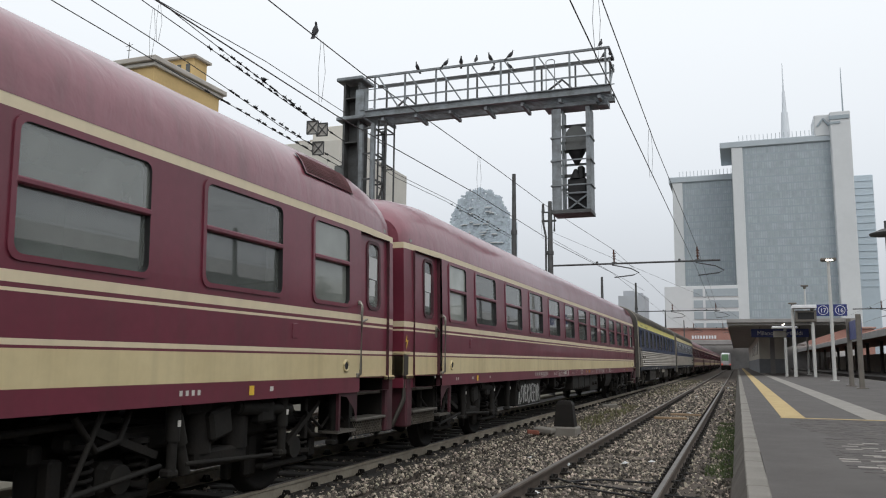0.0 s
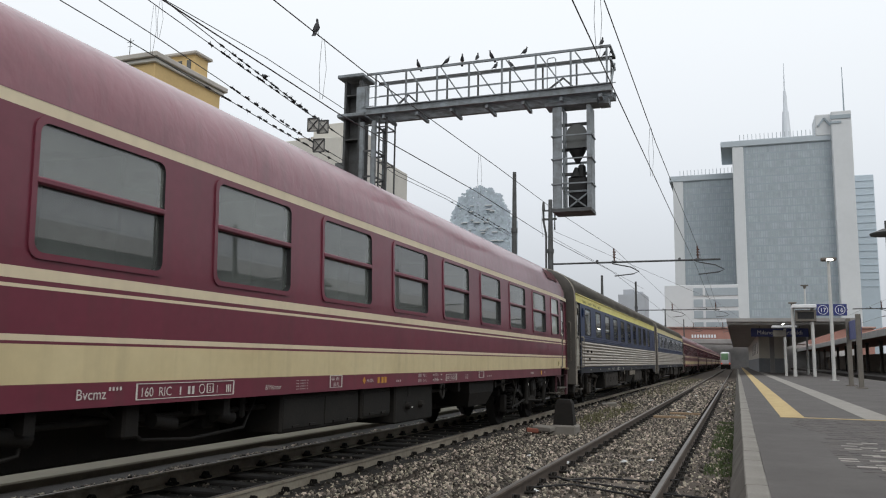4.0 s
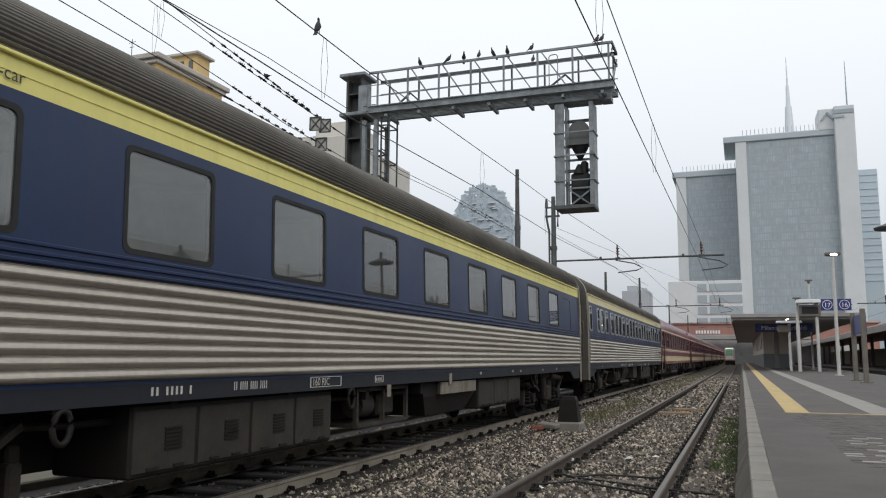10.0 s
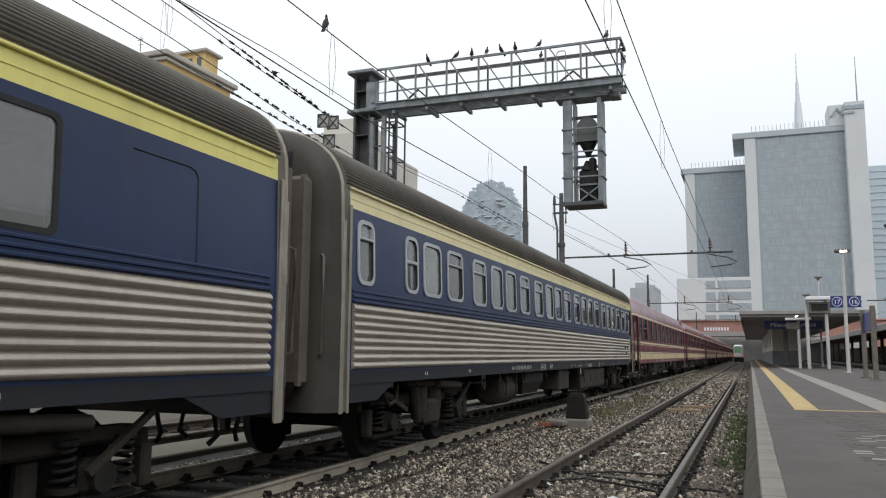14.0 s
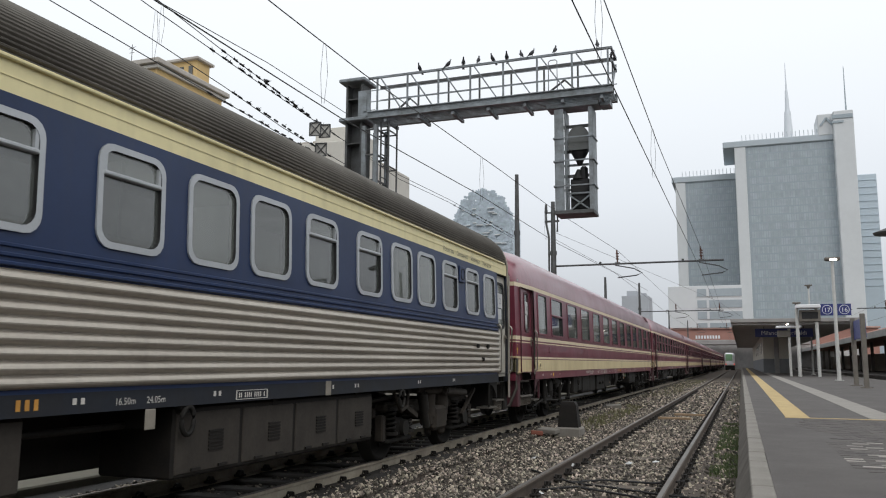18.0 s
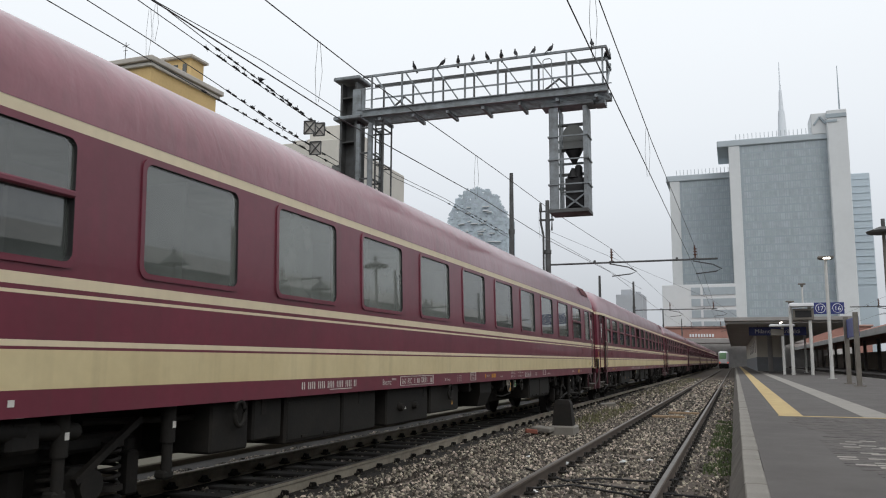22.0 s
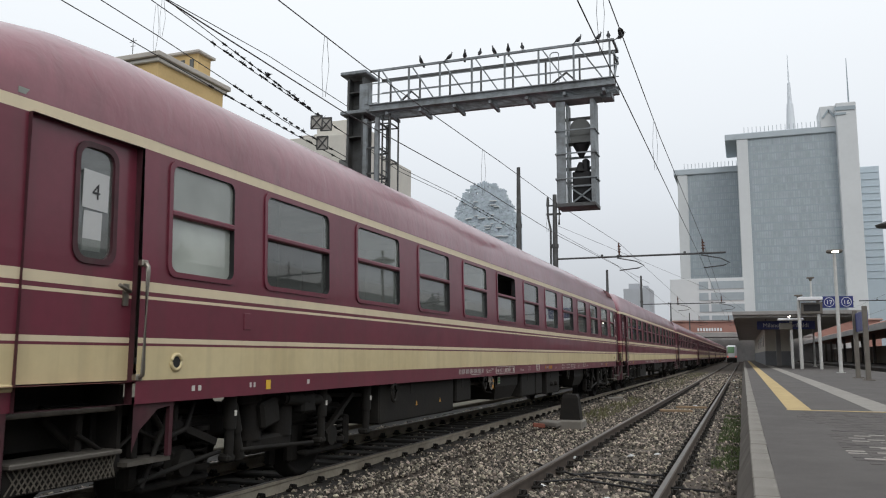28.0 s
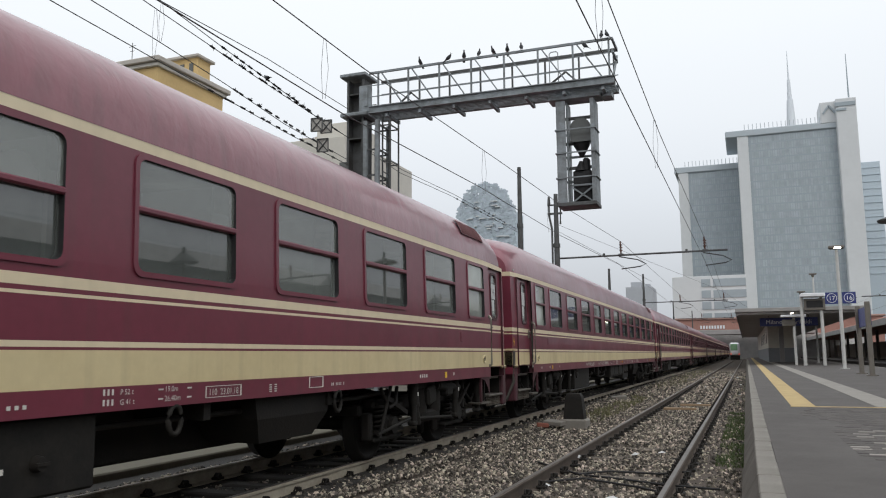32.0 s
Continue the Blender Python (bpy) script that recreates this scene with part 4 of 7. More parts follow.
    for zz in (1.035, 1.055, 1.075, 1.095):
        bars(root, 4.40 + d, zz, 0.17, 0.012, 2, WHITE_MARK)
    boxed(root, 5.13 + d, 1.045, 0.27, 0.105, 0.006, WHITE_MARK)
    bars(root, 5.58 + d, 1.05, 0.30, 0.035, 9, WHITE_MARK)
    for y, w, n in ((8.6, 0.3, 4), (-11.0, 0.16, 2), (-10.2, 0.12, 2), (9.9, 0.12, 1), (-9.2, 0.10, 1)):
        bars(root, y, 1.06, w, 0.05, n, WHITE_MARK)


def wine_coach(label, style, number="", graffiti=False):
    L = 26.4
    root = thing("railway_coach", label, "railway coach", "coaches of the train")
    wins = [(a - L / 2, b - L / 2, 1.975, 2.845) for a, b in WINE_Y]
    drs = [(0.57 - L / 2, 1.57 - L / 2, 0.99, 2.89), (25.02 - L / 2, 25.92 - L / 2, 0.99, 2.89)]
    part("body", welded(shell("wine", L, wins, drs, WINE_BANDS), [WINE, CREAM, WINE_DARKENED, CREAM_CLEAN]), None, root, "wine red body with cream lining bands")
    part("roof", make_roof("wine", L, 2.972, ROOF_TOP), ROOF_RED, root, "faded wine red domed roof of glossy, buckled sheet")
    for i, (y0, y1, z0, z1) in enumerate(wins):
        k = "half"
        if style == "fixed":
            k = "half" if i in (1, 11) else "fixed"
        if style == "open" and i == 5:
            k = "open"
        coach_window(root, y0, y1, z0, z1, k, 0.014, WINE, "wine", i in (0, len(wins) - 1))
    for j, (y0, y1, _, z1) in enumerate(drs):
        door_leaf(root, y0, y1, 1.16, z1, "wine", number, -1 if j == 0 else 1)
        steps(root, y0, y1, "wine", -1 if j == 0 else 1)
    def roof_at(y, a, off):
        d = L / 2 - abs(y)
        k = 0.97 + 0.03 * min(1, max(0, (d - 1.1) / 0.6))
        hh = 0.95 + 0.05 * min(1, max(0, (d - 1.1) / 0.6))
        half, top = side_x(2.972) * k + 0.002 + off, (ROOF_TOP - 2.972) * hh + off
        c, sn = math.cos(a), math.sin(a)
        return (half * c ** 0.72, y, 2.972 + top * sn ** 0.80)
    for y0, y1 in ((23.72 - L / 2, 24.86 - L / 2),):
        a0, a1 = radians(17), radians(35)
        fr, bk = Mesh(), Mesh()
        for ya, yb, b0, b1 in ((y0, y1, a0, a0 + 0.018), (y0, y1, a1 - 0.018, a1), (y0, y0 + 0.03, a0, a1), (y1 - 0.03, y1, a0, a1)):
            fr.loft([[roof_at(ya, b0, 0.02), roof_at(ya, (b0 + b1) / 2, 0.02), roof_at(ya, b1, 0.02)], [roof_at((ya + yb) / 2, b0, 0.02), roof_at((ya + yb) / 2, (b0 + b1) / 2, 0.02), roof_at((ya + yb) / 2, b1, 0.02)], [roof_at(yb, b0, 0.02), roof_at(yb, (b0 + b1) / 2, 0.02), roof_at(yb, b1, 0.02)]][::-1], 0, False)
        bk.loft([[roof_at(y0 + (y1 - y0) * q / 4, a0 + (a1 - a0) * p / 4, 0.008) for p in range(5)] for q in range(5)][::-1], 0, False)
        v = part("roof_vent", bk, RUBBER, root, "dark slatted vent panel in the roof edge")
        part("vent_frame", fr, WINE, v)
        sl = Mesh()
        for q in range(30):
            yq = y0 + 0.05 + (y1 - y0 - 0.10) * q / 29
            sl.tube([roof_at(yq, a0 + (a1 - a0) * p / 4, 0.018) for p in range(5)], 0.0065, 4)
        part("vent_slats", sl, ROOF_SLAT, v)
    for yy, zz in ((-L / 2 + 0.95, 3.72), (L / 2 - 6.0, 3.84)):
        part("roof_ventilator", Mesh().cyl((0.25, yy, zz - 0.12), (0.25, yy, zz + 0.06), 0.16, 0.13, 14).cyl((0.25, yy, zz + 0.06), (0.25, yy, zz + 0.10), 0.20, 0.16, 14), ROOF_DARK, root)
    interior(root, L)
    buffers(root, L)
    underframe(root, 7.3)
    for y in (-9.5, 9.5):
        make_bogie(root, y, 0)
    gear_boxes(root, {
        "half": [(-7.06, -4.96, 0.46, "plain"), (-4.75, -4.05, 0.7, "hang"), (-3.4, -1.4, 0.7, "hang"), (-1.18, 0.53, 0.60, "box"), (0.62, 1.45, 0.62, "box"), (1.62, 2.98, 0.50, "knobs"), (4.74, 6.2, 0.55, "taper")],
        "fixed": [(-7.06, -6.50, 0.55, "plain"), (-6.42, -5.93, 0.60, "plain"), (-5.86, -4.68, 0.52, "box"), (-4.62, -3.74, 0.52, "plain"), (-3.40, -1.95, 0.52, "knobs"), (-1.83, -0.58, 0.58, "plain"), (0.64, 1.36, 0.55, "taper"), (1.6, 3.2, 0.7, "hang"), (4.13, 6.07, 0.55, "box")],
        "open": [(-7.28, -4.60, 0.50, "plain"), (-4.45, -3.75, 0.62, "plain"), (-2.95, -1.10, 0.7, "hang"), (-2.35, -0.75, 0.54, "taper"), (-0.55, 0.58, 0.52, "plain"), (0.66, 1.22, 0.52, "plain"), (1.66, 2.98, 0.48, "knobs"), (4.9, 6.3, 0.55, "taper")],
    }[style])
    if graffiti:
        g, rnd = Mesh(), random.Random(4)
        y = -6.95
        for stroke in ((0, 0, .08, .36), (.08, .36, .14, 0), (.03, .14, .13, .14), (.34, .32, .22, .26), (.22, .26, .32, .14), (.32, .14, .2, .04), (.4, .34, .44, .02), (.44, .02, .52, .32), (.58, .02, .58, .34), (.58, .34, .7, .32), (.58, .18, .68, .18), (.58, .02, .7, .03), (.76, 0, .8, .34), (.8, .34, .9, .26), (.9, .26, .8, .18), (.8, .18, .92, 0), (1.0, .34, 1.16, 0), (1.15, .34, .99, 0), (1.22, .02, 1.24, .34), (1.24, .34, 1.36, .32), (1.23, .18, 1.34, .18), (1.22, .02, 1.36, 0), (1.42, .02, 1.44, .34), (1.44, .34, 1.55, .32), (1.43, .18, 1.52, .18), (1.42, .02, 1.55, 0), (1.62, .34, 1.68, 0), (1.68, 0, 1.76, .34), (1.82, 0, 1.84, .34), (1.84, .34, 1.96, .24), (1.96, .24, 1.85, .16), (1.88, .16, 2.0, 0)):
            a, b, c, d = stroke
            ja, jb = rnd.uniform(-0.02, 0.02), rnd.uniform(-0.03, 0.03)
            g.beam((1.341, y + 0.9 * a, 0.51 + b * 1.05 + ja), (1.341, y + 0.9 * c + jb * 0.4, 0.51 + d * 1.05 + jb), 0.008, 0.036)
        part("sprayed_scrawl", g, SPRAY, root, "white sprayed scrawl on an equipment chest")
    if style in ("fixed", "open"):
        dy = 0 if style == "fixed" else -5.1
        tb = part("painted_plate", Mesh().cyl((1.33, 2.45 + dy, 0.86), (1.342, 2.45 + dy, 0.86), 0.115, seg=20).box((1.336, 2.36 + dy, 0.94), (0.010, 0.2, 0.12)), END_PALE, root, "pale brake dial plate with dark and orange blots")
        for a, z, r, m in ((2.40, 0.83, 0.05, BLACK), (2.50, 0.80, 0.04, ORANGE), (2.44, 0.92, 0.022, BLACK), (2.53, 0.90, 0.03, ORANGE), (2.47, 0.86, 0.03, BLACK)):
            part("paint_blot", Mesh().cyl((1.343, a + dy, z), (1.347, a + dy, z), r, seg=9), m, tb)
        pl = part("inspection_plate", Mesh().box((1.336, 2.89 + dy, 0.895), (0.012, 0.15, 0.13)), END_PALE, root, "small pale plate with green bars")
        for z in (0.87, 0.92):
            part("green_bar", Mesh().box((1.345, 2.89 + dy, z), (0.004, 0.11, 0.03)), GREEN, pl)
    for y in ((-6.1, -5.2) if style == "open" else (-0.9,) if style == "fixed" else ()):
        part("warning_triangle", Mesh().add([(1.328, y - 0.035, 0.67), (1.328, y + 0.035, 0.67), (1.328, y, 0.735)], [(0, 1, 2)]), ORANGE, root)
    lift_eyes(root, {"half": (-7.11, 3.2, 6.5), "fixed": (-6.75, -1.16, 3.2, 6.5), "open": (-7.0, -3.22, 3.69, 6.32)}[style])
    for y in (-11.45, 11.45):
        rg = Mesh().tube([(1.0, y - 0.6, 0.9), (1.15, y - 0.3, 0.55), (1.1, y + 0.2, 0.5), (1.0, y + 0.6, 0.85)], 0.03).box((0.3, y, 0.93), (1.4, 1.2, 0.12))
        for q, (dy, xx, zz) in enumerate(((-0.45, 1.15, 0.52), (-0.2, 1.05, 0.60), (0.05, 1.2, 0.50), (0.3, 1.1, 0.58), (0.5, 1.2, 0.66))):
            rg.box((xx, y + dy, (zz + 0.95) / 2), (0.07, 0.06 + 0.03 * (q % 2), 0.95 - zz), 0, None, 0.01)
        rg.tube([(1.2, y - 0.5, 0.8), (1.22, y - 0.2, 0.62), (1.2, y + 0.1, 0.78), (1.22, y + 0.4, 0.64), (1.18, y + 0.62, 0.84)], 0.018, 6)
        part("brake_rigging", rg, GRIME, root)
    wine_marks(root, {"half": -0.16, "fixed": 0.0, "open": 0.56}[style], style)
    for y in (-10.27, 10.32):
        part("side_hatch", Mesh().box((side_x(1.64) + 0.003, y, 1.64), (0.012, 0.11, 0.15), 0, None, 0.006), WINE, root)
    for y in (-9.9, 9.6):
        part("marking_tag", Mesh().box((side_x(1.07) + 0.004, y, 1.075), (0.006, 0.07, 0.085), 0), SAFETY, root)
    for y in (-11.2, 11.45):
        ep = part("socket_ring", Mesh().tube([(1.408, y + 0.058 * math.cos(2 * math.pi * k / 18), 1.29 + 0.058 * math.sin(2 * math.pi * k / 18)) for k in range(18)], 0.016, 6, 0, True), CREAM, root, "pale ring round a dark socket")
        part("socket", Mesh().cyl((1.395, y, 1.29), (1.412, y, 1.29), 0.045, seg=14), BLACK, ep)
    yb = -L / 2
    f = Mesh()
    f.add([(1.337, yb + 0.37, 1.72), (1.337, yb + 0.31, 1.60), (1.337, yb + 0.36, 1.61), (1.337, yb + 0.33, 1.48), (1.337, yb + 0.41, 1.63), (1.337, yb + 0.36, 1.625)], [(0, 1, 2, 3, 4, 5)])
    part("warning_flash", f, SAFETY, root)
    j = Mesh().box((1.24, yb + 0.36, 1.27), (0.20, 0.16, 0.34), 0, None, 0.02).box((1.27, yb + 0.36, 1.46), (0.16, 0.20, 0.03), 1)
    j.tube([(1.30, yb + 0.34, 1.2), (1.33, yb + 0.30, 0.85), (1.2, yb + 0.22, 0.5), (0.95, yb + 0.1, 0.42), (0.8, yb + 0.04, 0.6)], 0.032)
    part("jumper_box", j, [END_DARK, CREAM], root, "dark cable niche with a hanging power cable")
    h2 = Mesh().tube([(1.2, L / 2 - 0.34, 1.0), (1.22, L / 2 - 0.2, 0.6), (1.0, L / 2 - 0.05, 0.38), (0.8, L / 2 + 0.02, 0.6)], 0.03)
    part("jumper_cable", h2, RUBBER, root)
    return root


BLUE_BANDS = [(1.0, 0), (1.14, 1), (1.90, 1), (2.985, 2), (3.20, 1)]


def ribbed(y0, y1, z0=1.17, z1=1.90, n=8):
    """The corrugated steel panelling below the windows."""
    prof = []
    for i in range(n):
        h = (z1 - z0) / n
        zz = z0 + i * h
        prof += [(0.004, zz), (0.020, zz + h * 0.06), (0.032, zz + h * 0.16), (0.041, zz + h * 0.30), (0.043, zz + h * 0.42), (0.038, zz + h * 0.58), (0.028, zz + h * 0.74), (0.015, zz + h * 0.86), (0.004, zz + h * 0.93)]
    prof.append((0.012, z1))
    r = Mesh()
    r.loft([[(HALF + x, y1, z) for x, z in prof], [(HALF + x, y0, z) for x, z in prof]], 0, False)
    for y in (y0, y1):
        r.add([(HALF + x, y, z) for x, z in prof] + [(HALF - 0.02, y, z1), (HALF - 0.02, y, z0)], [tuple(range(len(prof) + 2))])
    return r


def blue_coach(label, L, small, number, off):
    root = thing("railway_coach", label, "railway coach", "coaches of the train")
    h = L / 2
    o = h + off
    if small:
        spec = [(1.29, 1.66, "vent"), (2.62, 2.98, "half"), (3.22, 3.84, "fixed"), (4.14, 4.76, "vent")]
        for base, ks in ((5.25, 4), (9.15, 4), (13.08, 4), (17.02, 4), (21.0, 2)):
            spec += [(base + d + 0.045, base + d + 0.665, k) for d, k in ((0, "vent"), (0.96, "fixed"), (1.83, "fixed"), (2.80, "vent"))[:ks]]
        drs = [(22.84 - o, 23.44 - o, 1.0, 2.955)]
        moved = [(0.0175 * (a - 14) if a < 20.5 else 0.0) for a, _, _ in spec]
        wins = [(a - o + d, b - o + d, 2.165, 2.85) for (a, b, _), d in zip(spec, moved)]
        kinds = [k for _, _, k in spec]
    else:
        spec = [(2.74 + 1.95 * k, 3.74 + 1.95 * k) for k in range(10)]
        drs = [(1.40 - o, 2.06 - o, 1.0, 2.955)]
        wins = [(a - o, b - o, 2.11, 2.865) for a, b in spec]
        kinds = ["fixed"] * 10
    band = PALE_YELLOW if small else YELLOW
    part("body", welded(shell("blue", L, wins, drs, BLUE_BANDS), [SOLE, BLUE, band, BLUE, BLUE, END_GREY]), None, root, "dark blue body with a yellow band under the roof")
    part("roof", make_roof("blue", L, 3.20, 3.92), ROOF_DARK, root, "dark sooty ribbed roof")
    p0, p1 = (-h + 0.72, drs[0][0] - 0.06) if small else (drs[0][1] + 0.08, h - 0.70)
    part("ribbed_panel", ribbed(p0, p1), STEEL_RIB, root, "dirty corrugated steel panelling")
    m = Mesh()
    for z, x in ((1.93, 0.024), (1.985, 0.014), (2.045, 0.010)):
        m.box((HALF + x / 2 - 0.004, (p0 + p1) / 2, z), (x + 0.01, p1 - p0, 0.028), 0, None, 0.006)
    part("moulding", m, BLUE, root)
    g = Mesh().box((HALF - 0.022, 0, 3.205), (0.034, L - 1.3, 0.03), 0, None, 0.008)
    g.box((side_x(3.09) + 0.001, 0, 3.09), (0.008, L - 1.3, 0.005), 0)
    part("gutter", g, band, root)
    for (y0, y1, z0, z1), k in zip(wins, kinds):
        coach_window(root, y0, y1, z0, z1, k, 0.016 if small else 0.004, FRAME_GREY if small else RUBBER, "ring" if small else "flat")
    for y0, y1, z0, z1 in drs:
        door_leaf(root, y0, y1, 1.09, z1, "blue", number)
        steps(root, y0, y1, "blue", 1 if small else -1)
    for s in (-1, 1):
        e = Mesh()
        wide = {(False, -1): drs[0][0] + h - 0.03, (False, 1): 0.58, (True, -1): 0.66, (True, 1): 0.47}[small, s]
        def ring(d, inset):
            y = s * (h - d)
            x0, x1 = HALF - inset, side_x(3.1) - inset
            return [(x0, y, 0.72), (x0, y, 2.0)] + roof_row(y, x1, 3.1, 3.935 - inset * 0.7, 24, 0, 0.86, 0.91) + [(-x0, y, 2.0), (-x0, y, 0.72)]
        rows = [ring(d, k) for d, k in ((0.20, 0.34), (0.205, 0.22), (0.23, 0.13), (0.28, 0.065), (0.35, 0.018), (0.44, -0.010), (wide - 0.012, -0.012), (wide, 0.0))]
        # inner rows and cap are darker: soot, with the gap's shade painted in
        e.loft(rows[:6][::-s], 1, True)
        e.loft(rows[5:][::-s], 0, True)
        e.add(rows[0], [tuple(range(len(rows[0])))[::s]], 1)
        part("end_frame", e, [END_GREY, END_DARK], root, "grimy steel end of the body with a rounded corner")
        st = Mesh().box((HALF + 0.014, s * (h - 0.475), 1.75), (0.014, 0.075, 2.1), 0, None, 0.004).box((HALF + 0.014, s * (h - wide + 0.035), 1.85), (0.016, 0.05, 2.3), 0, None, 0.004)
        y0, y1 = s * (h - wide), s * (h - wide - 1.25)
        sk = Mesh()
        for x in (HALF - 0.012, HALF - 0.05):
            sk.add([(x, y0, 1.0), (x, y0, 0.80), (x, y0 - s * 0.75, 0.80), (x, y0 - s * 0.95, 0.88), (x, y1, 1.0)], [(0, 1, 2, 3, 4)])
        if not ((s < 0 and not small) or (s > 0 and small)):
            part("end_skirt", sk, SOLE, root)
        part("corner_strip", st, END_PALE, root, "paler steel strip on the corner")
        part("roof_arch", Mesh().tube([(x, y, z) for x, y, z in ring(0.46, -0.012)[1:]], 0.024, 6), END_PALE, root, "pale steel arch round the end of the roof")
        b = Mesh().box((0, s * (h - 0.11), 2.12), (2.34, 0.22, 2.24), 0, None, 0.05).box((1.15, s * (h - 0.03), 2.12), (0.06, 0.06, 2.24), 0, None, 0.01)
        part("gangway_shroud", b, SHROUD, root, "sooty brown gangway shroud")
        r = Mesh().tube([(1.27, s * (h - 0.24), 2.4), (1.34, s * (h - 0.17), 2.37), (1.34, s * (h - 0.17), 1.35), (1.27, s * (h - 0.24), 1.32)], 0.016)
        part("handrail", r, END_GREY, root)
        part("end_slot", Mesh().box((0.86, s * (h - 0.197), 3.48), (0.06, 0.012, 0.16)), RUBBER, root)
    interior(root, L)
    buffers(root, L)
    underframe(root, 6.1)
    for y in (-8.25, 8.25):
        make_bogie(root, y, 1)
    gear_boxes(root, [(-4.80, -3.72, 0.42, "tank"), (-3.66, -1.92, 0.55, "taper"), (-0.45, 0.62, 0.52, "plain"), (2.03, 5.65, 0.42, "vents")] if small else [(-5.69, -2.63, 0.44, "vents"), (-1.99, -0.52, 0.52, "rack"), (0.05, 2.50, 0.50, "taper"), (0.62, 2.28, 0.79, "fins"), (2.56, 5.30, 0.48, "box")], CHEST)
    lift_eyes(root, (-6.4, 2.11, 6.4) if small else (-6.4, -2.29, 6.4))
    for yy, zz in ((4.38, 1.07), (1.65, 0.92)) if small else ((0.95, 1.02), (-1.3, 0.93)):
        part("bare_plate", Mesh().box((HALF + 0.004, yy, zz), (0.012, 0.11, 0.15), 0, None, 0.004), END_PALE, root)
    y = drs[0][1] + 0.42 if not small else 20.78 - o
    vent = Mesh().box((HALF + 0.006, y, 2.74), (0.03, 0.28, 0.26), 0, None, 0.01)
    v = part("side_vent", vent, BLUE, root, "small square vent box")
    part("grille", Mesh().tube([(HALF + 0.022, y + yy, 2.74 + zz) for yy, zz in rounded(-0.08, 0.08, -0.08, 0.08, 0.05)], 0.008, 5, 0, True), RUBBER, v)
    ty = 2.42 - o if not small else 19.98 - o
    for word, dy in (("Voiture-lits", 0), ("Carozza-letti", 0.62 if small else 0.86), ("Schlafwagen", 1.32 if small else 1.78), ("Sleeping-car", 1.98 if small else 2.68)):
        lettering("band_lettering", word, 0.105 if small else 0.125, DARK_MARK, root, on_side(ty + dy, 3.03, 0.009))
    bars(root, -5.6 if not small else -4.75, 1.05, 0.5 if not small else 0.2, 0.075, 9, WHITE_MARK, 0.55)
    bars(root, -4.56 if not small else -4.46, 1.055, 0.56 if not small else 1.12, 0.085, 18 if not small else 26, WHITE_MARK, 0.55)
    bx = -3.24 if not small else -2.52
    boxed(root, bx, 1.035, 0.66 if not small else 0.36, 0.10, 0.006, WHITE_MARK)
    lettering("marking_figures", "160 RIC", 0.11 if not small else 0.075, WHITE_MARK, root, on_side(bx + 0.03, 1.05))
    boxed(root, -1.7, 1.045, 0.22, 0.075, 0.005, WHITE_MARK)
    bars(root, -1.68, 1.06, 0.18, 0.045, 3, WHITE_MARK)
    if small:
        lettering("length_letters", "16.50m", 0.07, WHITE_MARK, root, on_side(1.28, 1.04))
        lettering("length_letters", "24.05m", 0.07, WHITE_MARK, root, on_side(1.60, 1.04))
        boxed(root, 2.73, 1.02, 0.48, 0.075, 0.005, WHITE_MARK)
        bars(root, 2.76, 1.035, 0.42, 0.05, 14, WHITE_MARK)
        bars(root, 0.46, 1.04, 0.20, 0.08, 3, ORANGE)
    for yy in (-9, -7.2, 0.9, 2.4, 4.4, 5.0, 6.9, 8.3):
        bars(root, yy, 1.06, 0.14, 0.05, 2, WHITE_MARK)
    for a, b, z in ((3.5, 2.4, 1.62), (2.87, 2.95, 1.62), (3.17, 2.67, 1.40)):
        yy = (a - o) if not small else (24.45 - b - o)
        part("jacking_lug", Mesh().box((HALF + 0.045, yy, z), (0.05, 0.06, 0.07), 0, None, 0.01), GRIME, root)
    if not small:
        d = Mesh()
        ya, yz = 21.97 - o, 22.71 - o
        d.tube([(HALF + 0.001 - 0.028 * max(0, z - 2.0), y, z) for y, z in ((ya, 2.83), (yz - 0.10, 2.83), (yz - 0.04, 2.81), (yz - 0.005, 2.76), (yz, 2.70), (yz, 2.02))], 0.007, 6)
        part("blank_door_outline", d, SOLE, root)
    return root


# the order of the train: where each coach begins along it, and its length
RUN = [(0, -35.33), (1, -31.62), (2, -27.84), (3, -24.19), (6, -13.17), (7, -9.36), (8, -5.55), (9, -1.70), (10, 2.13), (13, 13.6), (14, 17.5), (18, 33.36), (19, 37.30), (22, 48.885), (24, 56.40), (25, 60.12), (28, 71.85), (30, 79.25), (32, 86.75)]
coaches = []
_a = wine_coach("wine red couchette coach with cream bands and half-drop windows", "half", " ")
coaches.append((_a, -51.9, 26.4))
_b = wine_coach("wine red couchette coach with cream bands and a white scrawl underneath", "half", " ", True)
coaches.append((_b, -25.69, 26.4))
coaches.append((blue_coach("dark blue ribbed-steel sleeping coach with large windows and yellow band", 23.75, False, "1", 0.71), 0.71, 23.75))
coaches.append((blue_coach("dark blue ribbed-steel sleeping coach with narrow grey-framed windows", 23.75, True, "2", 0.2), 24.7, 23.75))
coaches.append((wine_coach("wine red couchette coach with cream bands and large fixed windows", "fixed", "3"), 48.55, 26.4))
coaches.append((wine_coach("wine red couchette coach with one upper window open", "open", "4"), 74.95, 26.4))
for _k in range(8):
    _c = copy_thing(_a, pose(0, 0, 0))
    _c["label"] = "wine red couchette coach with cream bands, farther along the train"
    coaches.append((_c, 101.35 + 26.4 * _k, 26.4))


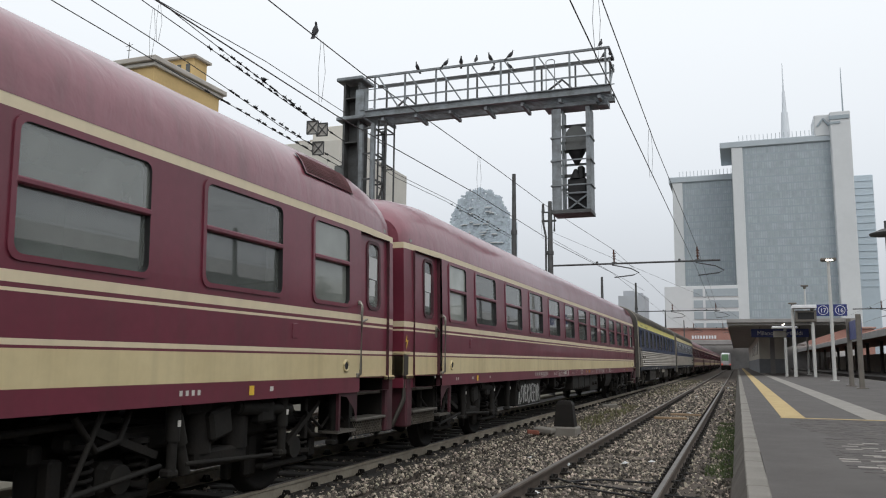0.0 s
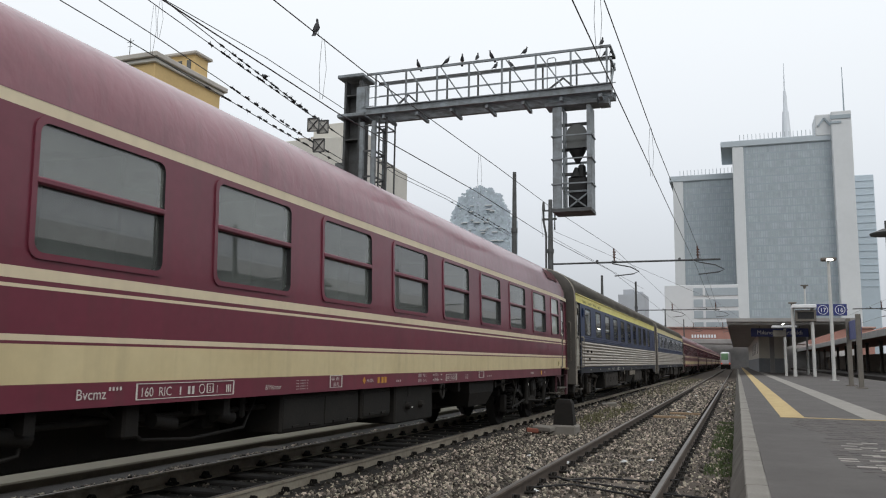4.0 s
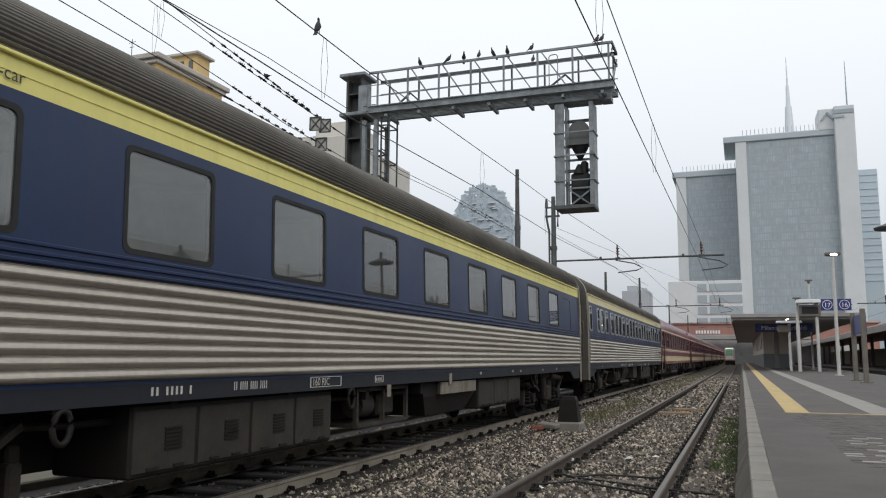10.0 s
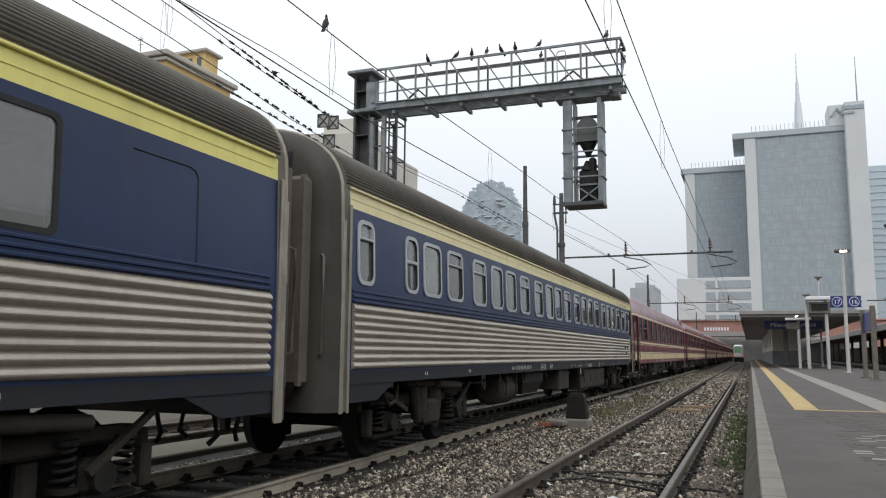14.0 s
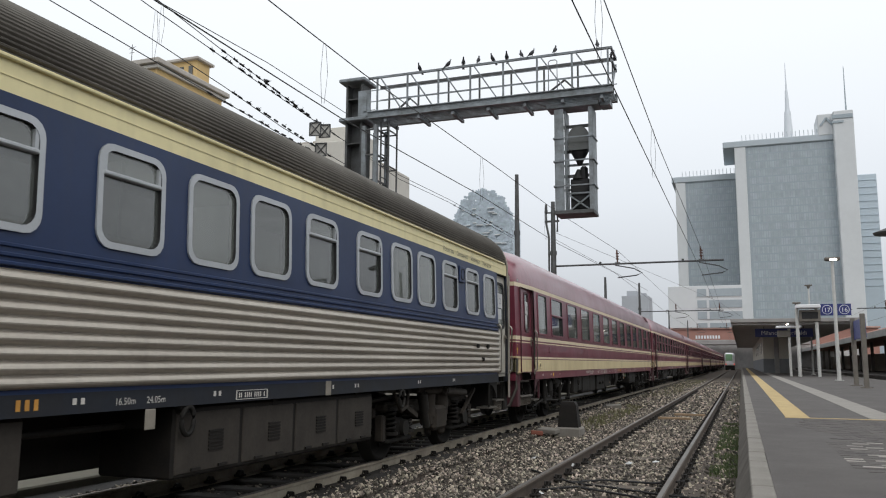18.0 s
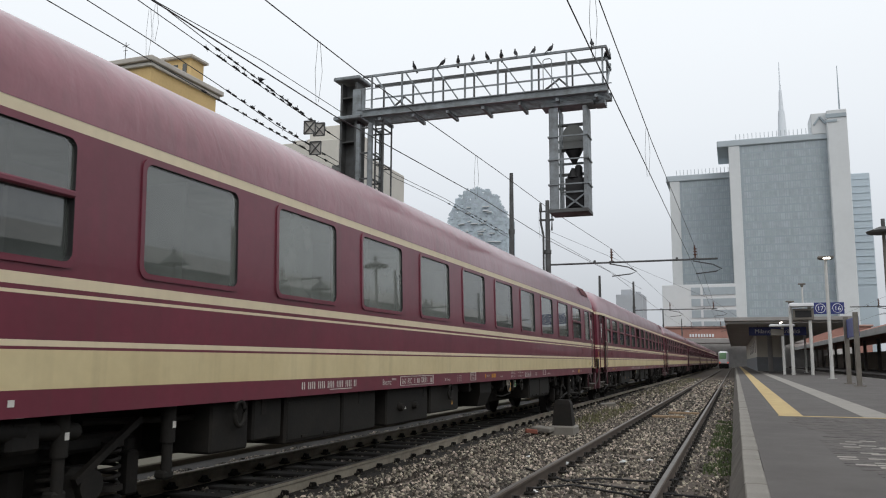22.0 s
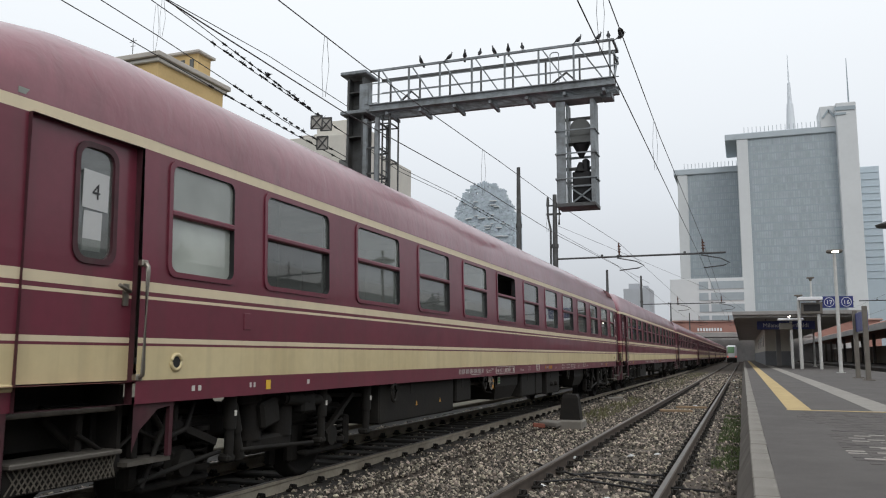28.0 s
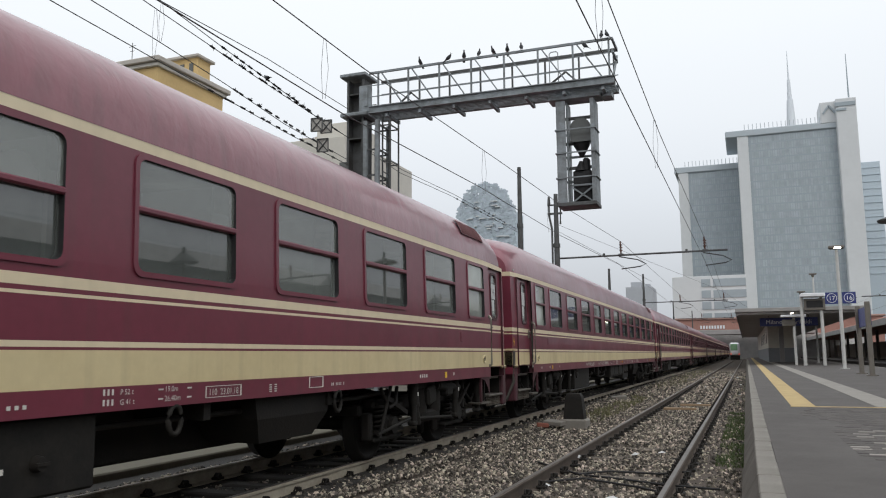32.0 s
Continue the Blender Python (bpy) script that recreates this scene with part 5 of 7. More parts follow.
# ---- ground and tracks ----
g = Mesh().add([(-2500, -300, -0.45), (2500, -300, -0.45), (2500, 4500, -0.45), (-2500, 4500, -0.45)], [(0, 1, 2, 3)])
whole("ground", g, EARTH, "dull grey-brown earth round the station", "ground", kind="structure")


def bed_sheet(x0, x1, nx, y0, y1, ny, fz, mi=0):
    s = Mesh()
    rows = []
    for j in range(ny + 1):
        y = y0 + (y1 - y0) * (j / ny) ** 1.8
        rows.append([(x0 + (x1 - x0) * i / nx, y, fz(x0 + (x1 - x0) * i / nx, y)) for i in range(nx + 1)])
    s.loft(rows, mi, True)
    return s


def bed_height(x, y):
    d = min(abs(x - TRAIN_X), abs(x - NEAR_X), abs(x - THIRD_X))
    z = (BED_Z + 0.022 if abs(x - NEAR_X) < 1 else BED_Z - 0.03) if d < 0.75 else BED_Z + 0.05 if d < 1.5 else BED_Z + 0.0
    return z + 0.035 * noise.noise(Vector((x * 1.3, y * 1.3, 0))) + 0.02 * noise.noise(Vector((x * 5, y * 5, 3)))


whole("ballast_bed", bed_sheet(-12.5, 0.1, 64, -8, 240, 260, bed_height), BED, "grey-brown gravel bed under the tracks", "gravel", kind="structure")
whole("oily_bed", bed_sheet(-7.62, -4.35, 16, -8, 240, 200, lambda x, y: bed_height(x, y) + 0.012), OILY_BED, "gravel darkened by oil under the train", "gravel", kind="structure")

whole("concrete_path", Mesh().box((-8.10, 25, -0.19), (0.96, 80, 0.22), 0, None, 0.02), mat("dusty_beige_concrete", (0.155, 0.143, 0.105), 0.9, var=0.2, scale=0.8, fine=20, bump=0.2, tint=(0.11, 0.10, 0.075)), "dusty beige concrete path between the tracks beyond the train", "path", kind="structure")

RAIL_PROF = [(-0.07, -0.17), (0.07, -0.17), (0.07, -0.155), (0.012, -0.135), (0.010, -0.045), (0.034, -0.032), (0.036, -0.006), (0.026, 0.0), (-0.026, 0.0), (-0.036, -0.006), (-0.034, -0.032), (-0.010, -0.045), (-0.012, -0.135), (-0.07, -0.155)]


def make_track(name, x, label, web, y1, sleepers, top):
    t = tagged(new(name), label, "railway track", "tracks", "structure")
    t.location = (x, 0, 0)
    for s in (-1, 1):
        r = Mesh()
        n = len(RAIL_PROF)
        ys = [-12, 4, 12, 30, 70, y1]
        rows = [[(s * 0.753 + px_, y, pz_) for px_, pz_ in RAIL_PROF] for y in ys]
        r.loft(rows, 0, False, True, True)
        part("rail", r, web, t)
        part("rail_head", Mesh().box((s * 0.753, (y1 - 12) / 2, 0.002), (0.048, y1 + 12, 0.004)), top, t)
    sl = Mesh().box((0, 0, 0), (2.5, 0.24, 0.14), 0, None, 0.02).data("sleeper", [OILY_SLEEPER if web is RAIL_PALE else SLEEPER])
    cl = Mesh()
    for s in (-1, 1):
        for k in (-1, 1):
            cl.box((s * 0.753 + k * 0.10, 0, 0.05), (0.11, 0.13, 0.03), 0, None, 0.008)
            cl.cyl((s * 0.753 + k * 0.105, 0, 0.05), (s * 0.753 + k * 0.105, 0, 0.115), 0.024, seg=8)
            cl.tube([(s * 0.753 + k * (0.10 + 0.035 * math.cos(a * 0.5)), 0.05 * math.sin(a * 0.5), 0.078 + 0.028 * math.cos(a)) for a in range(0, 13, 2)], 0.013, 5)
    cd = cl.data("rail_fastening", [GRIME])
    rnd = random.Random(3)
    y = 1.0
    while y < sleepers:
        o = part("sleeper", sl, None, t, "", (0, y, BED_Z - 0.045 + rnd.uniform(-0.01, 0.006)))
        o.rotation_euler = (0, 0, rnd.uniform(-0.012, 0.012))
        if y < 45:
            part("rail_fastening", cd, None, t, "", (0, y, -0.175))
        y += 0.62
    return t


make_track("track_near", NEAR_X, "empty rusty track on worn timber sleepers", RAIL_RUST, 230, 95, RAIL_TOP)
make_track("track_train", TRAIN_X, "oil-stained track under the moving train", RAIL_PALE, 230, 60, RAIL_TOP)
make_track("track_third", THIRD_X, "track beyond the train", RAIL_RUST, 120, 30, RAIL_TOP)
make_track("track_sixteen", PLAT_R + 1.65, "track on the far side of the platform", RAIL_RUST, 230, 0, RAIL_TOP)


def scatter_stones(seed, count, box, size, keep, y_pow=1.0):
    rnd = random.Random(seed)
    s = Mesh()
    base = [Vector((math.sin(p) * math.cos(a), math.sin(p) * math.sin(a), math.cos(p))) for p, n in ((0.01, 1), (1.05, 5), (2.1, 5), (3.13, 1)) for a in [2 * math.pi * k / n + p for k in range(n)]]
    fs = [(0, 1 + k, 1 + (k + 1) % 5) for k in range(5)] + [(6 + k, 11, 6 + (k + 1) % 5) for k in range(5)] + [q for k in range(5) for q in ((1 + k, 6 + k, 1 + (k + 1) % 5), (1 + (k + 1) % 5, 6 + k, 6 + (k + 1) % 5))]
    made = 0
    while made < count:
        x, y = rnd.uniform(box[0], box[1]), box[2] + (box[3] - box[2]) * rnd.random() ** y_pow
        if not keep(x, y, rnd):
            continue
        made += 1
        r = size * (0.45 + 1.05 * rnd.random() ** 1.6)
        e = Euler((rnd.uniform(0, 6), rnd.uniform(0, 6), rnd.uniform(0, 6))).to_matrix()
        k = [Vector((p.x * rnd.uniform(0.6, 1.4), p.y * rnd.uniform(0.5, 1.15), p.z * rnd.uniform(0.35, 0.95))) for p in base]
        c = Vector((x, y, bed_height(x, y) + r * 0.25))
        s.add([c + e @ (q * r) for q in k], fs)
    return s


def on_stones(x, y, rnd):
    for c in (NEAR_X, TRAIN_X):
        if abs(abs(x - c) - 0.753) < 0.09:
            return False
    if abs(x - TRAIN_X) < 1.15 and rnd.random() < 0.75:
        return False
    if x > -0.14:
        return False
    if x > -0.75:
        return rnd.random() < 0.22
    if abs(x - NEAR_X) < 0.72 and rnd.random() < 0.38 + 0.5 * noise.noise(Vector((x * 1.5, y * 0.7, 4))):
        return False
    if -3.2 > x > -3.7 and noise.noise(Vector((x, y * 0.5, 9))) > 0.1 and rnd.random() < 0.6:
        return False
    return True


whole("ballast_stones", scatter_stones(5, 50000, (-7.0, 0.0, 4.2, 26), 0.0245, on_stones, 1.5), STONE, "loose grey and brown ballast stones", "gravel", kind="stuff")
whole("fine_gravel", scatter_stones(7, 20000, (-4.6, -0.14, 4.6, 22), 0.014, lambda x, y, rnd: abs(abs(x - NEAR_X) - 0.753) > 0.05, 1.5), STONE, "small chips of gravel between the larger stones", "gravel", kind="stuff")
whole("ballast_stones_far", scatter_stones(6, 11000, (-6.6, 0.0, 26, 70), 0.045, on_stones, 1.3), STONE, "loose ballast stones farther along the tracks", "gravel", kind="stuff")


def tuft_patch(seed, n, box, h, col):
    rnd = random.Random(seed)
    t = Mesh()
    for _ in range(n):
        x, y = rnd.uniform(box[0], box[1]), rnd.uniform(box[2], box[3])
        if noise.noise(Vector((x * 2.0, y * 0.8, seed))) < -0.12:
            continue
        z, a, hh = bed_height(x, y) - 0.01, rnd.uniform(0, 6.3), h * rnd.uniform(0.4, 1.2)
        w, bx, by = 0.006 + 0.006 * rnd.random(), rnd.uniform(-0.5, 0.5) * hh, rnd.uniform(-0.5, 0.5) * hh
        dx, dy = math.cos(a) * w, math.sin(a) * w
        t.add([(x - dx, y - dy, z), (x + dx, y + dy, z), (x + dx * 0.7 + bx * 0.4, y + dy * 0.7 + by * 0.4, z + hh * 0.6), (x - dx * 0.7 + bx * 0.4, y - dy * 0.7 + by * 0.4, z + hh * 0.6), (x + bx, y + by, z + hh)], [(0, 1, 2, 3), (3, 2, 4)])
    return t


GRASS = varied("moss_green_blades", (0.060, 0.085, 0.028), 0.35, 0.8, True, 30, 0.1, 0.03)
DRY = varied("dry_weeds", (0.13, 0.125, 0.06), 0.3, 0.85, True, 30, 0.1, 0.03)
whole("grass", tuft_patch(1, 4200, (-0.48, -0.12, 11.5, 21.5), 0.06, 0), GRASS, "low green moss and grass along the platform wall", "grass", kind="stuff")
whole("grass_far", tuft_patch(2, 700, (-0.40, -0.12, 5, 60), 0.05, 0), GRASS, "sparse grass at the foot of the platform", "grass", kind="stuff")
whole("weeds", tuft_patch(3, 1500, (-3.9, -3.1, 18.5, 30), 0.16, 0), DRY, "dry weeds between the two tracks", "weeds", kind="stuff")
whole("weeds_far", tuft_patch(4, 1500, (-4.2, -2.9, 36, 75), 0.2, 0), DRY, "dry weeds between the tracks farther on", "weeds", kind="stuff")

# marker post on its block, and rubbish between the tracks
post = thing("marker_post", "black tapered marker post on a concrete block", "post", at=pose(-3.46, 16.96, -0.2))
part("concrete_block", Mesh().box((0, 0, 0.08), (0.56, 0.50, 0.26), 0, None, 0.03), KERB, post)
part("post_body", Mesh().loft([[(-0.22, -0.16, 0.2), (0.22, -0.16, 0.2), (0.22, 0.16, 0.2), (-0.22, 0.16, 0.2)], [(-0.17, -0.13, 0.66), (0.17, -0.13, 0.66), (0.17, 0.13, 0.66), (-0.17, 0.13, 0.66)], [(-0.13, -0.11, 0.74), (0.13, -0.11, 0.74), (0.13, 0.11, 0.74), (-0.13, 0.11, 0.74)]], 0, False, True, True), GRIME, post)
whole("concrete_lid", Mesh().box((0, 0, 0), (0.5, 0.36, 0.16), 0, None, 0.02), KERB, "pale concrete block lying on the gravel", "concrete block", at=pose(-4.08, 27.4, -0.12, 3, -4, 12))
whole("broken_brick", Mesh().box((0, 0, 0), (0.25, 0.13, 0.09), 0, None, 0.015), mat("red_brick", (0.22, 0.075, 0.05), 0.9, scale=4), "broken red brick on the gravel", "brick", at=pose(-4.05, 16.5, -0.1, 0, 5, 20))
whole("grey_slab", Mesh().box((0, 0, 0), (0.42, 0.3, 0.09), 0, None, 0.015), KERB, "pale slab on the gravel", "slab", at=pose(-3.83, 16.7, -0.06, 4, 3, -15))
for _i, (x, y, rz) in enumerate(((-1.75, 22.5, 3), (-1.45, 24.2, -4))):
    whole("timber_offcut", Mesh().box((0, 0, 0), (0.85, 0.12, 0.06), 0, None, 0.01), mat("pale_timber", (0.30, 0.21, 0.13), 0.85, scale=5), "pale timber offcut between the rails", "timber", at=pose(x, y, -0.11, 0, 0, rz))
_rl = random.Random(12)
for _i in range(16):
    x, y = _rl.uniform(-3.2, -0.2), 7 + 60 * _rl.random() ** 1.6
    m = Mesh()
    q = [(_rl.uniform(0.05, 0.10) * math.cos(a), _rl.uniform(0.04, 0.09) * math.sin(a), _rl.uniform(0, 0.04)) for a in (0, 1.1, 2.2, 3.3, 4.4, 5.4)]
    m.add(q + [(0, 0, 0.05)], [(i, (i + 1) % 6, 6) for i in range(6)])
    whole("paper_scrap", m, PAPER, "crumpled scrap of white paper on the gravel", "litter", "litter on the gravel", at=pose(x, y, bed_height(x, y) + 0.02, 0, 0, _rl.uniform(0, 360)))
for pts in (((-2.75, 10.9), (-2.4, 10.47), (-2.03, 10.15), (-1.5, 9.95), (-0.92, 9.59), (-0.35, 9.5)), ((-2.1, 10.2), (-1.75, 10.55), (-1.48, 10.64), (-1.1, 10.5), (-0.72, 10.6)), ((-2.3, 9.4), (-1.9, 9.7), (-1.2, 9.3), (-0.9, 9.05))):
    whole("loose_cable", Mesh().tube([(x, y, bed_height(x, y) + 0.035) for x, y in pts], 0.014, 6), RUBBER, "black cable lying loose across the track", "cable", "cables on the track")
whole("plastic_bottle", Mesh().cyl((0, 0, 0), (0.2, 0, 0), 0.035, seg=12).cyl((0.2, 0, 0), (0.25, 0, 0), 0.035, 0.012, seg=12), glass("clear_plastic", (0.7, 0.8, 0.75), (0.3, 0.34, 0.32), 0.3), "clear plastic bottle on the gravel", "bottle", at=pose(-2.0, 8.1, -0.13, 0, 5, -10))

# ---- platform ----
PY0, PY1 = -14.0, 215.0
plat = tagged(new("platform"), "long low platform of worn asphalt", "platform", kind="structure")
part("asphalt", Mesh().box(((PLAT_X + 0.182 + PLAT_R) / 2, (PY0 + PY1) / 2, 0.0), (PLAT_R - PLAT_X - 0.182, PY1 - PY0, 0.5)), ASPHALT, plat)
part("wall_face", Mesh().prism([(-0.17, -0.5), (0.24, -0.5), (0.24, 0.14), (0.032, 0.14), (-0.13, -0.17)], PY0, PY1), FACE, plat)
part("yellow_line", Mesh().box((1.05, 18.2 + 90, 0.252), (0.46, 180, 0.008)), LINE_YELLOW, plat)
part("yellow_cross_line", Mesh().box((3.6, 18.25, 0.253), (5.6, 0.14, 0.008)), LINE_YELLOW, plat)
part("pale_band", Mesh().box((2.72, 18.34 + 90, 0.252), (0.60, 180, 0.008)), LINE_PALE, plat)
kd = Mesh().box((0, 0, 0), (0.20, 0.985, 0.12), 0, None, 0.012).data("kerb_stone", [KERB])
_rk = random.Random(8)
for _i in range(150):
    part("kerb_stone", kd, None, plat, "", (PLAT_X + 0.085 + _rk.uniform(-0.006, 0.006), 2.5 + _i, 0.196 + _rk.uniform(-0.004, 0.004)))
for _i in range(110):
    part("far_kerb_stone", kd, None, plat, "", (PLAT_R - 0.06, 40.5 + _i, 0.20))
pd, pd2 = Mesh().box((0, 0, 0), (0.205, 0.10, 0.02), 0, None, 0.004).data("paver", [PAVER_P]), Mesh()
_rp = random.Random(9)
_n = 0
for _j in range(125):
    for _i in range(32):
        x, y = 0.98 + _i * 0.212 + (_j % 2) * 0.106, 5.0 + _j * 0.105
        edge = 1.0 + 0.55 * noise.noise(Vector((y * 0.4, 0, 2)))
        if x < edge + 0.15 or y > 18.1:
            continue
        if _n < 290 and x > 0.55 + 0.06 * y and y > 7.5 and _rp.random() < 0.10 + 0.8 * max(0, noise.noise(Vector((x * 0.9, y * 0.7, 5)))):
            o = part("paver", pd, None, plat, "", (x, y, 0.2445 + _rp.uniform(-0.002, 0.003)))
            _n += 1
        else:
            pd2.box((x, y, 0.2425 + _rp.uniform(-0.002, 0.002)), (0.205, 0.10, 0.02))
tagged(part("pavers", pd2, PAVER, plat), kind="stuff")


def tall_post(name, x, y, h, r, label, cat, m, group=""):
    t = thing(name, label, cat, group, at=pose(x, y, PLAT_Z))
    part("pole", Mesh().cyl((0, 0, 0), (0, 0, h), r, r * 0.75, 14).cyl((0, 0, 0), (0, 0, 0.05), r * 2.2, seg=14), m, t)
    return t


WHITE_POST = mat("off_white_post_paint", (0.52, 0.52, 0.50), 0.5, var=0.12, scale=2, bump=0.02)
GREY_POST = mat("brown_grey_post_paint", (0.15, 0.135, 0.115), 0.6, var=0.2, scale=2, bump=0.05)
SIGN_BLUE = mat("sign_blue", (0.022, 0.035, 0.17), 0.45, var=0.08, scale=3, bump=0.0)
SIGN_WHITE = mat("sign_white", (0.72, 0.73, 0.75), 0.5, var=0.05, scale=3, bump=0.0)
LAMP_ON = lit("lit_lamp_glass", (1.0, 0.93, 0.82), 6.0)
CANOPY = mat("weathered_canopy_concrete", (0.30, 0.29, 0.28), 0.8, var=0.15, scale=0.6, fine=12, bump=0.1)
# soffit grey lightened to stand in for haze below the canopy
CANOPY_D = mat("haze_lightened_grey", (0.46, 0.45, 0.44), 0.85, var=0.2, scale=0.6, fine=12, bump=0.1)
lp = tall_post("street_lamp", 6.14, 60, 8.2, 0.13, "tall off-white lamp post with its lamp lit", "street lamp", WHITE_POST)
part("lamp_head", Mesh().box((0, -0.1, 8.25), (1.0, 0.5, 0.22), 0, None, 0.06).beam((-0.4, 0, 8.15), (0.4, 0, 8.15), 0.08), GREY_POST, lp)
part("lamp_glass", Mesh().box((0.05, -0.32, 8.2), (0.46, 0.10, 0.14), 0, None, 0.04), LAMP_ON, lp, "lit lamp glass")
for x, y, h in ((7.0, 92, 9.3), (5.25, 84, 6.9)):
    l2 = tall_post("street_lamp", x, y, h, 0.10, "off-white lamp post with a flat head", "street lamp", WHITE_POST, "platform lamps")
    part("lamp_head", Mesh().box((0, 0, h + 0.05), (0.75, 0.5, 0.14), 0, None, 0.04).cyl((0, 0, h - 0.3), (0, 0, h), 0.10, 0.2, 10), GREY_POST, l2)
hl = tall_post("street_lamp", 4.58, 28.0, 5.3, 0.07, "grey post with a wide disc lamp", "street lamp", GREY_POST)
part("lamp_head", Mesh().cyl((0, 0, 5.22), (0, 0, 5.36), 0.50, 0.14, 24).cyl((0, 0, 5.16), (0, 0, 5.22), 0.47, 0.50, 24).cyl((0, 0, 5.34), (0, 0, 5.62), 0.06, seg=10), GALV_D, hl)
pb = thing("information_panel", "blue panel between two brown-grey posts", "sign board", at=pose(5.5, 44.4, PLAT_Z))
for x, y in ((0.04, 2.1), (-0.02, -2.0)):
    part("post", Mesh().box((x, y, 1.75), (0.22, 0.22, 3.5), 0, None, 0.02).box((x, y, 0.02), (0.5, 0.5, 0.05)), GREY_POST, pb)
part("panel", Mesh().box((0.1, 0.1, 2.85), (0.08, 3.9, 0.95), 0, None, 0.01), SIGN_BLUE, pb)
db = thing("departure_board", "platform display under a flat pale roof on white posts", "display board", at=pose(6.1, 76, PLAT_Z))
for x in (-1.37, 0.18):
    part("post", Mesh().cyl((x, 0, 0), (x, 0, 5.9), 0.14, seg=12), WHITE_POST, db)
part("roof", Mesh().box((-0.48, 0, 6.05), (1.95, 1.6, 0.3), 0, None, 0.04), SIGN_WHITE, db)
part("display", Mesh().box((-0.35, -0.1, 5.25), (1.7, 0.35, 1.0), 0, None, 0.04), GREY_POST, db)
part("screen", Mesh().box((-0.35, -0.29, 5.28), (1.3, 0.03, 0.6)), BLACK, db)
for x, txt in ((0.96, "17"), (2.30, "16")):
    s = thing("track_number_sign", "square blue sign with the white figure %s in a ring" % txt, "sign", "track numbers", at=pose(6.18 + x, 75.85, 6.0))
    part("plate", Mesh().box((0, 0, 0), (1.06, 0.06, 1.0), 0, None, 0.01), SIGN_BLUE, s)
    ring = Mesh()
    ring.tube([(0.38 * math.cos(2 * math.pi * k / 28), -0.035, 0.38 * math.sin(2 * math.pi * k / 28)) for k in range(28)], 0.025, 5, 0, True)
    part("ring", ring, SIGN_WHITE, s)
    lettering("figure", txt, 0.52, SIGN_WHITE, s, Matrix.Translation((0, -0.045, -0.19)) @ pose(0, 0, 0, 90), "CENTER")
sb = part("sign_bracket", Mesh().beam((0.4, 0, 5.75), (3.0, 0, 5.75), 0.08), GREY_POST, db)
d2 = thing("departure_board", "smaller display under a flat white roof with a lit lamp", "display board", at=pose(4.1, 78, PLAT_Z))
for x in (0.03, 0.80):
    part("post", Mesh().cyl((x, 0, 0), (x, 0, 4.22), 0.12, seg=12), WHITE_POST, d2)
part("roof", Mesh().box((0, 0, 4.37), (2.1, 1.3, 0.2), 0, None, 0.04), SIGN_WHITE, d2)
part("display", Mesh().box((-0.4, 0, 3.77), (1.1, 0.35, 0.6), 0, None, 0.04), GREY_POST, d2)
part("lamp_glass", Mesh().box((-0.1, -0.5, 4.61), (0.28, 0.08, 0.09), 0, pose(0, 0, 0, 0, -25).to_3x3(), 0.04), LAMP_ON, d2, "lit lamp glass")

# ---- station canopy, building under it ----
cp = thing("platform_canopy", "deep flat station canopy with a pale fascia and haze-lightened soffit", "canopy", at=pose(0, 0, 0))
part("roof_slab", Mesh().box((4.9, 80 + 60, 5.35), (11.4, 120, 0.36), 0, None, 0.03), CANOPY, cp)
part("soffit", Mesh().box((4.9, 80.2 + 60, 5.06), (11.1, 119.6, 0.20)), CANOPY_D, cp)
part("edge_beam", Mesh().box((-0.66, 140, 5.0), (0.16, 119, 0.34)), CANOPY, cp)
for k in range(10):
    part("pillar", Mesh().box((3.9, 101 + 11 * k, 2.6), (0.5, 0.6, 4.7), 0, None, 0.03), CANOPY, cp)
sg = thing("station_sign", "blue station name board in white letters", "sign", at=pose(4.0, 84.5, 4.35))
part("board", Mesh().box((0, 0, 0), (5.2, 0.16, 0.82), 0, None, 0.02), SIGN_BLUE, sg)
part("hanger", Mesh().beam((-1.8, 0, 0.4), (-1.8, 0, 0.7), 0.06).beam((1.8, 0, 0.4), (1.8, 0, 0.7), 0.06), GREY_POST, sg)
lettering("name_letters", "Milano P.Garibaldi", 0.56, SIGN_WHITE, sg, Matrix.Translation((0, -0.09, -0.19)) @ pose(0, 0, 0, 90), "CENTER")
# plaster and dado also lightened in colour, in place of haze
PLASTER = mat("cream_plaster", (0.58, 0.55, 0.48), 0.85, var=0.12, scale=0.8, bump=0.05)
DADO = mat("grey_dado", (0.23, 0.24, 0.255), 0.8, var=0.12, scale=0.8, bump=0.05)
kb = thing("platform_building", "low station building with plastered walls above a grey dado", "building", at=pose(0, 0, 0))
part("upper_wall", Mesh().box((4.0, 150, 3.4), (2.9, 90, 3.0), 0, None, 0.02), PLASTER, kb)
part("dado", Mesh().box((4.0, 150, 1.1), (2.96, 90.06, 1.7), 0, None, 0.02), DADO, kb)
for k in range(5):
    part("window", Mesh().box((2.54, 112 + 9 * k, 3.3), (0.06, 1.6, 1.5), 0, None, 0.02), LENS, kb)
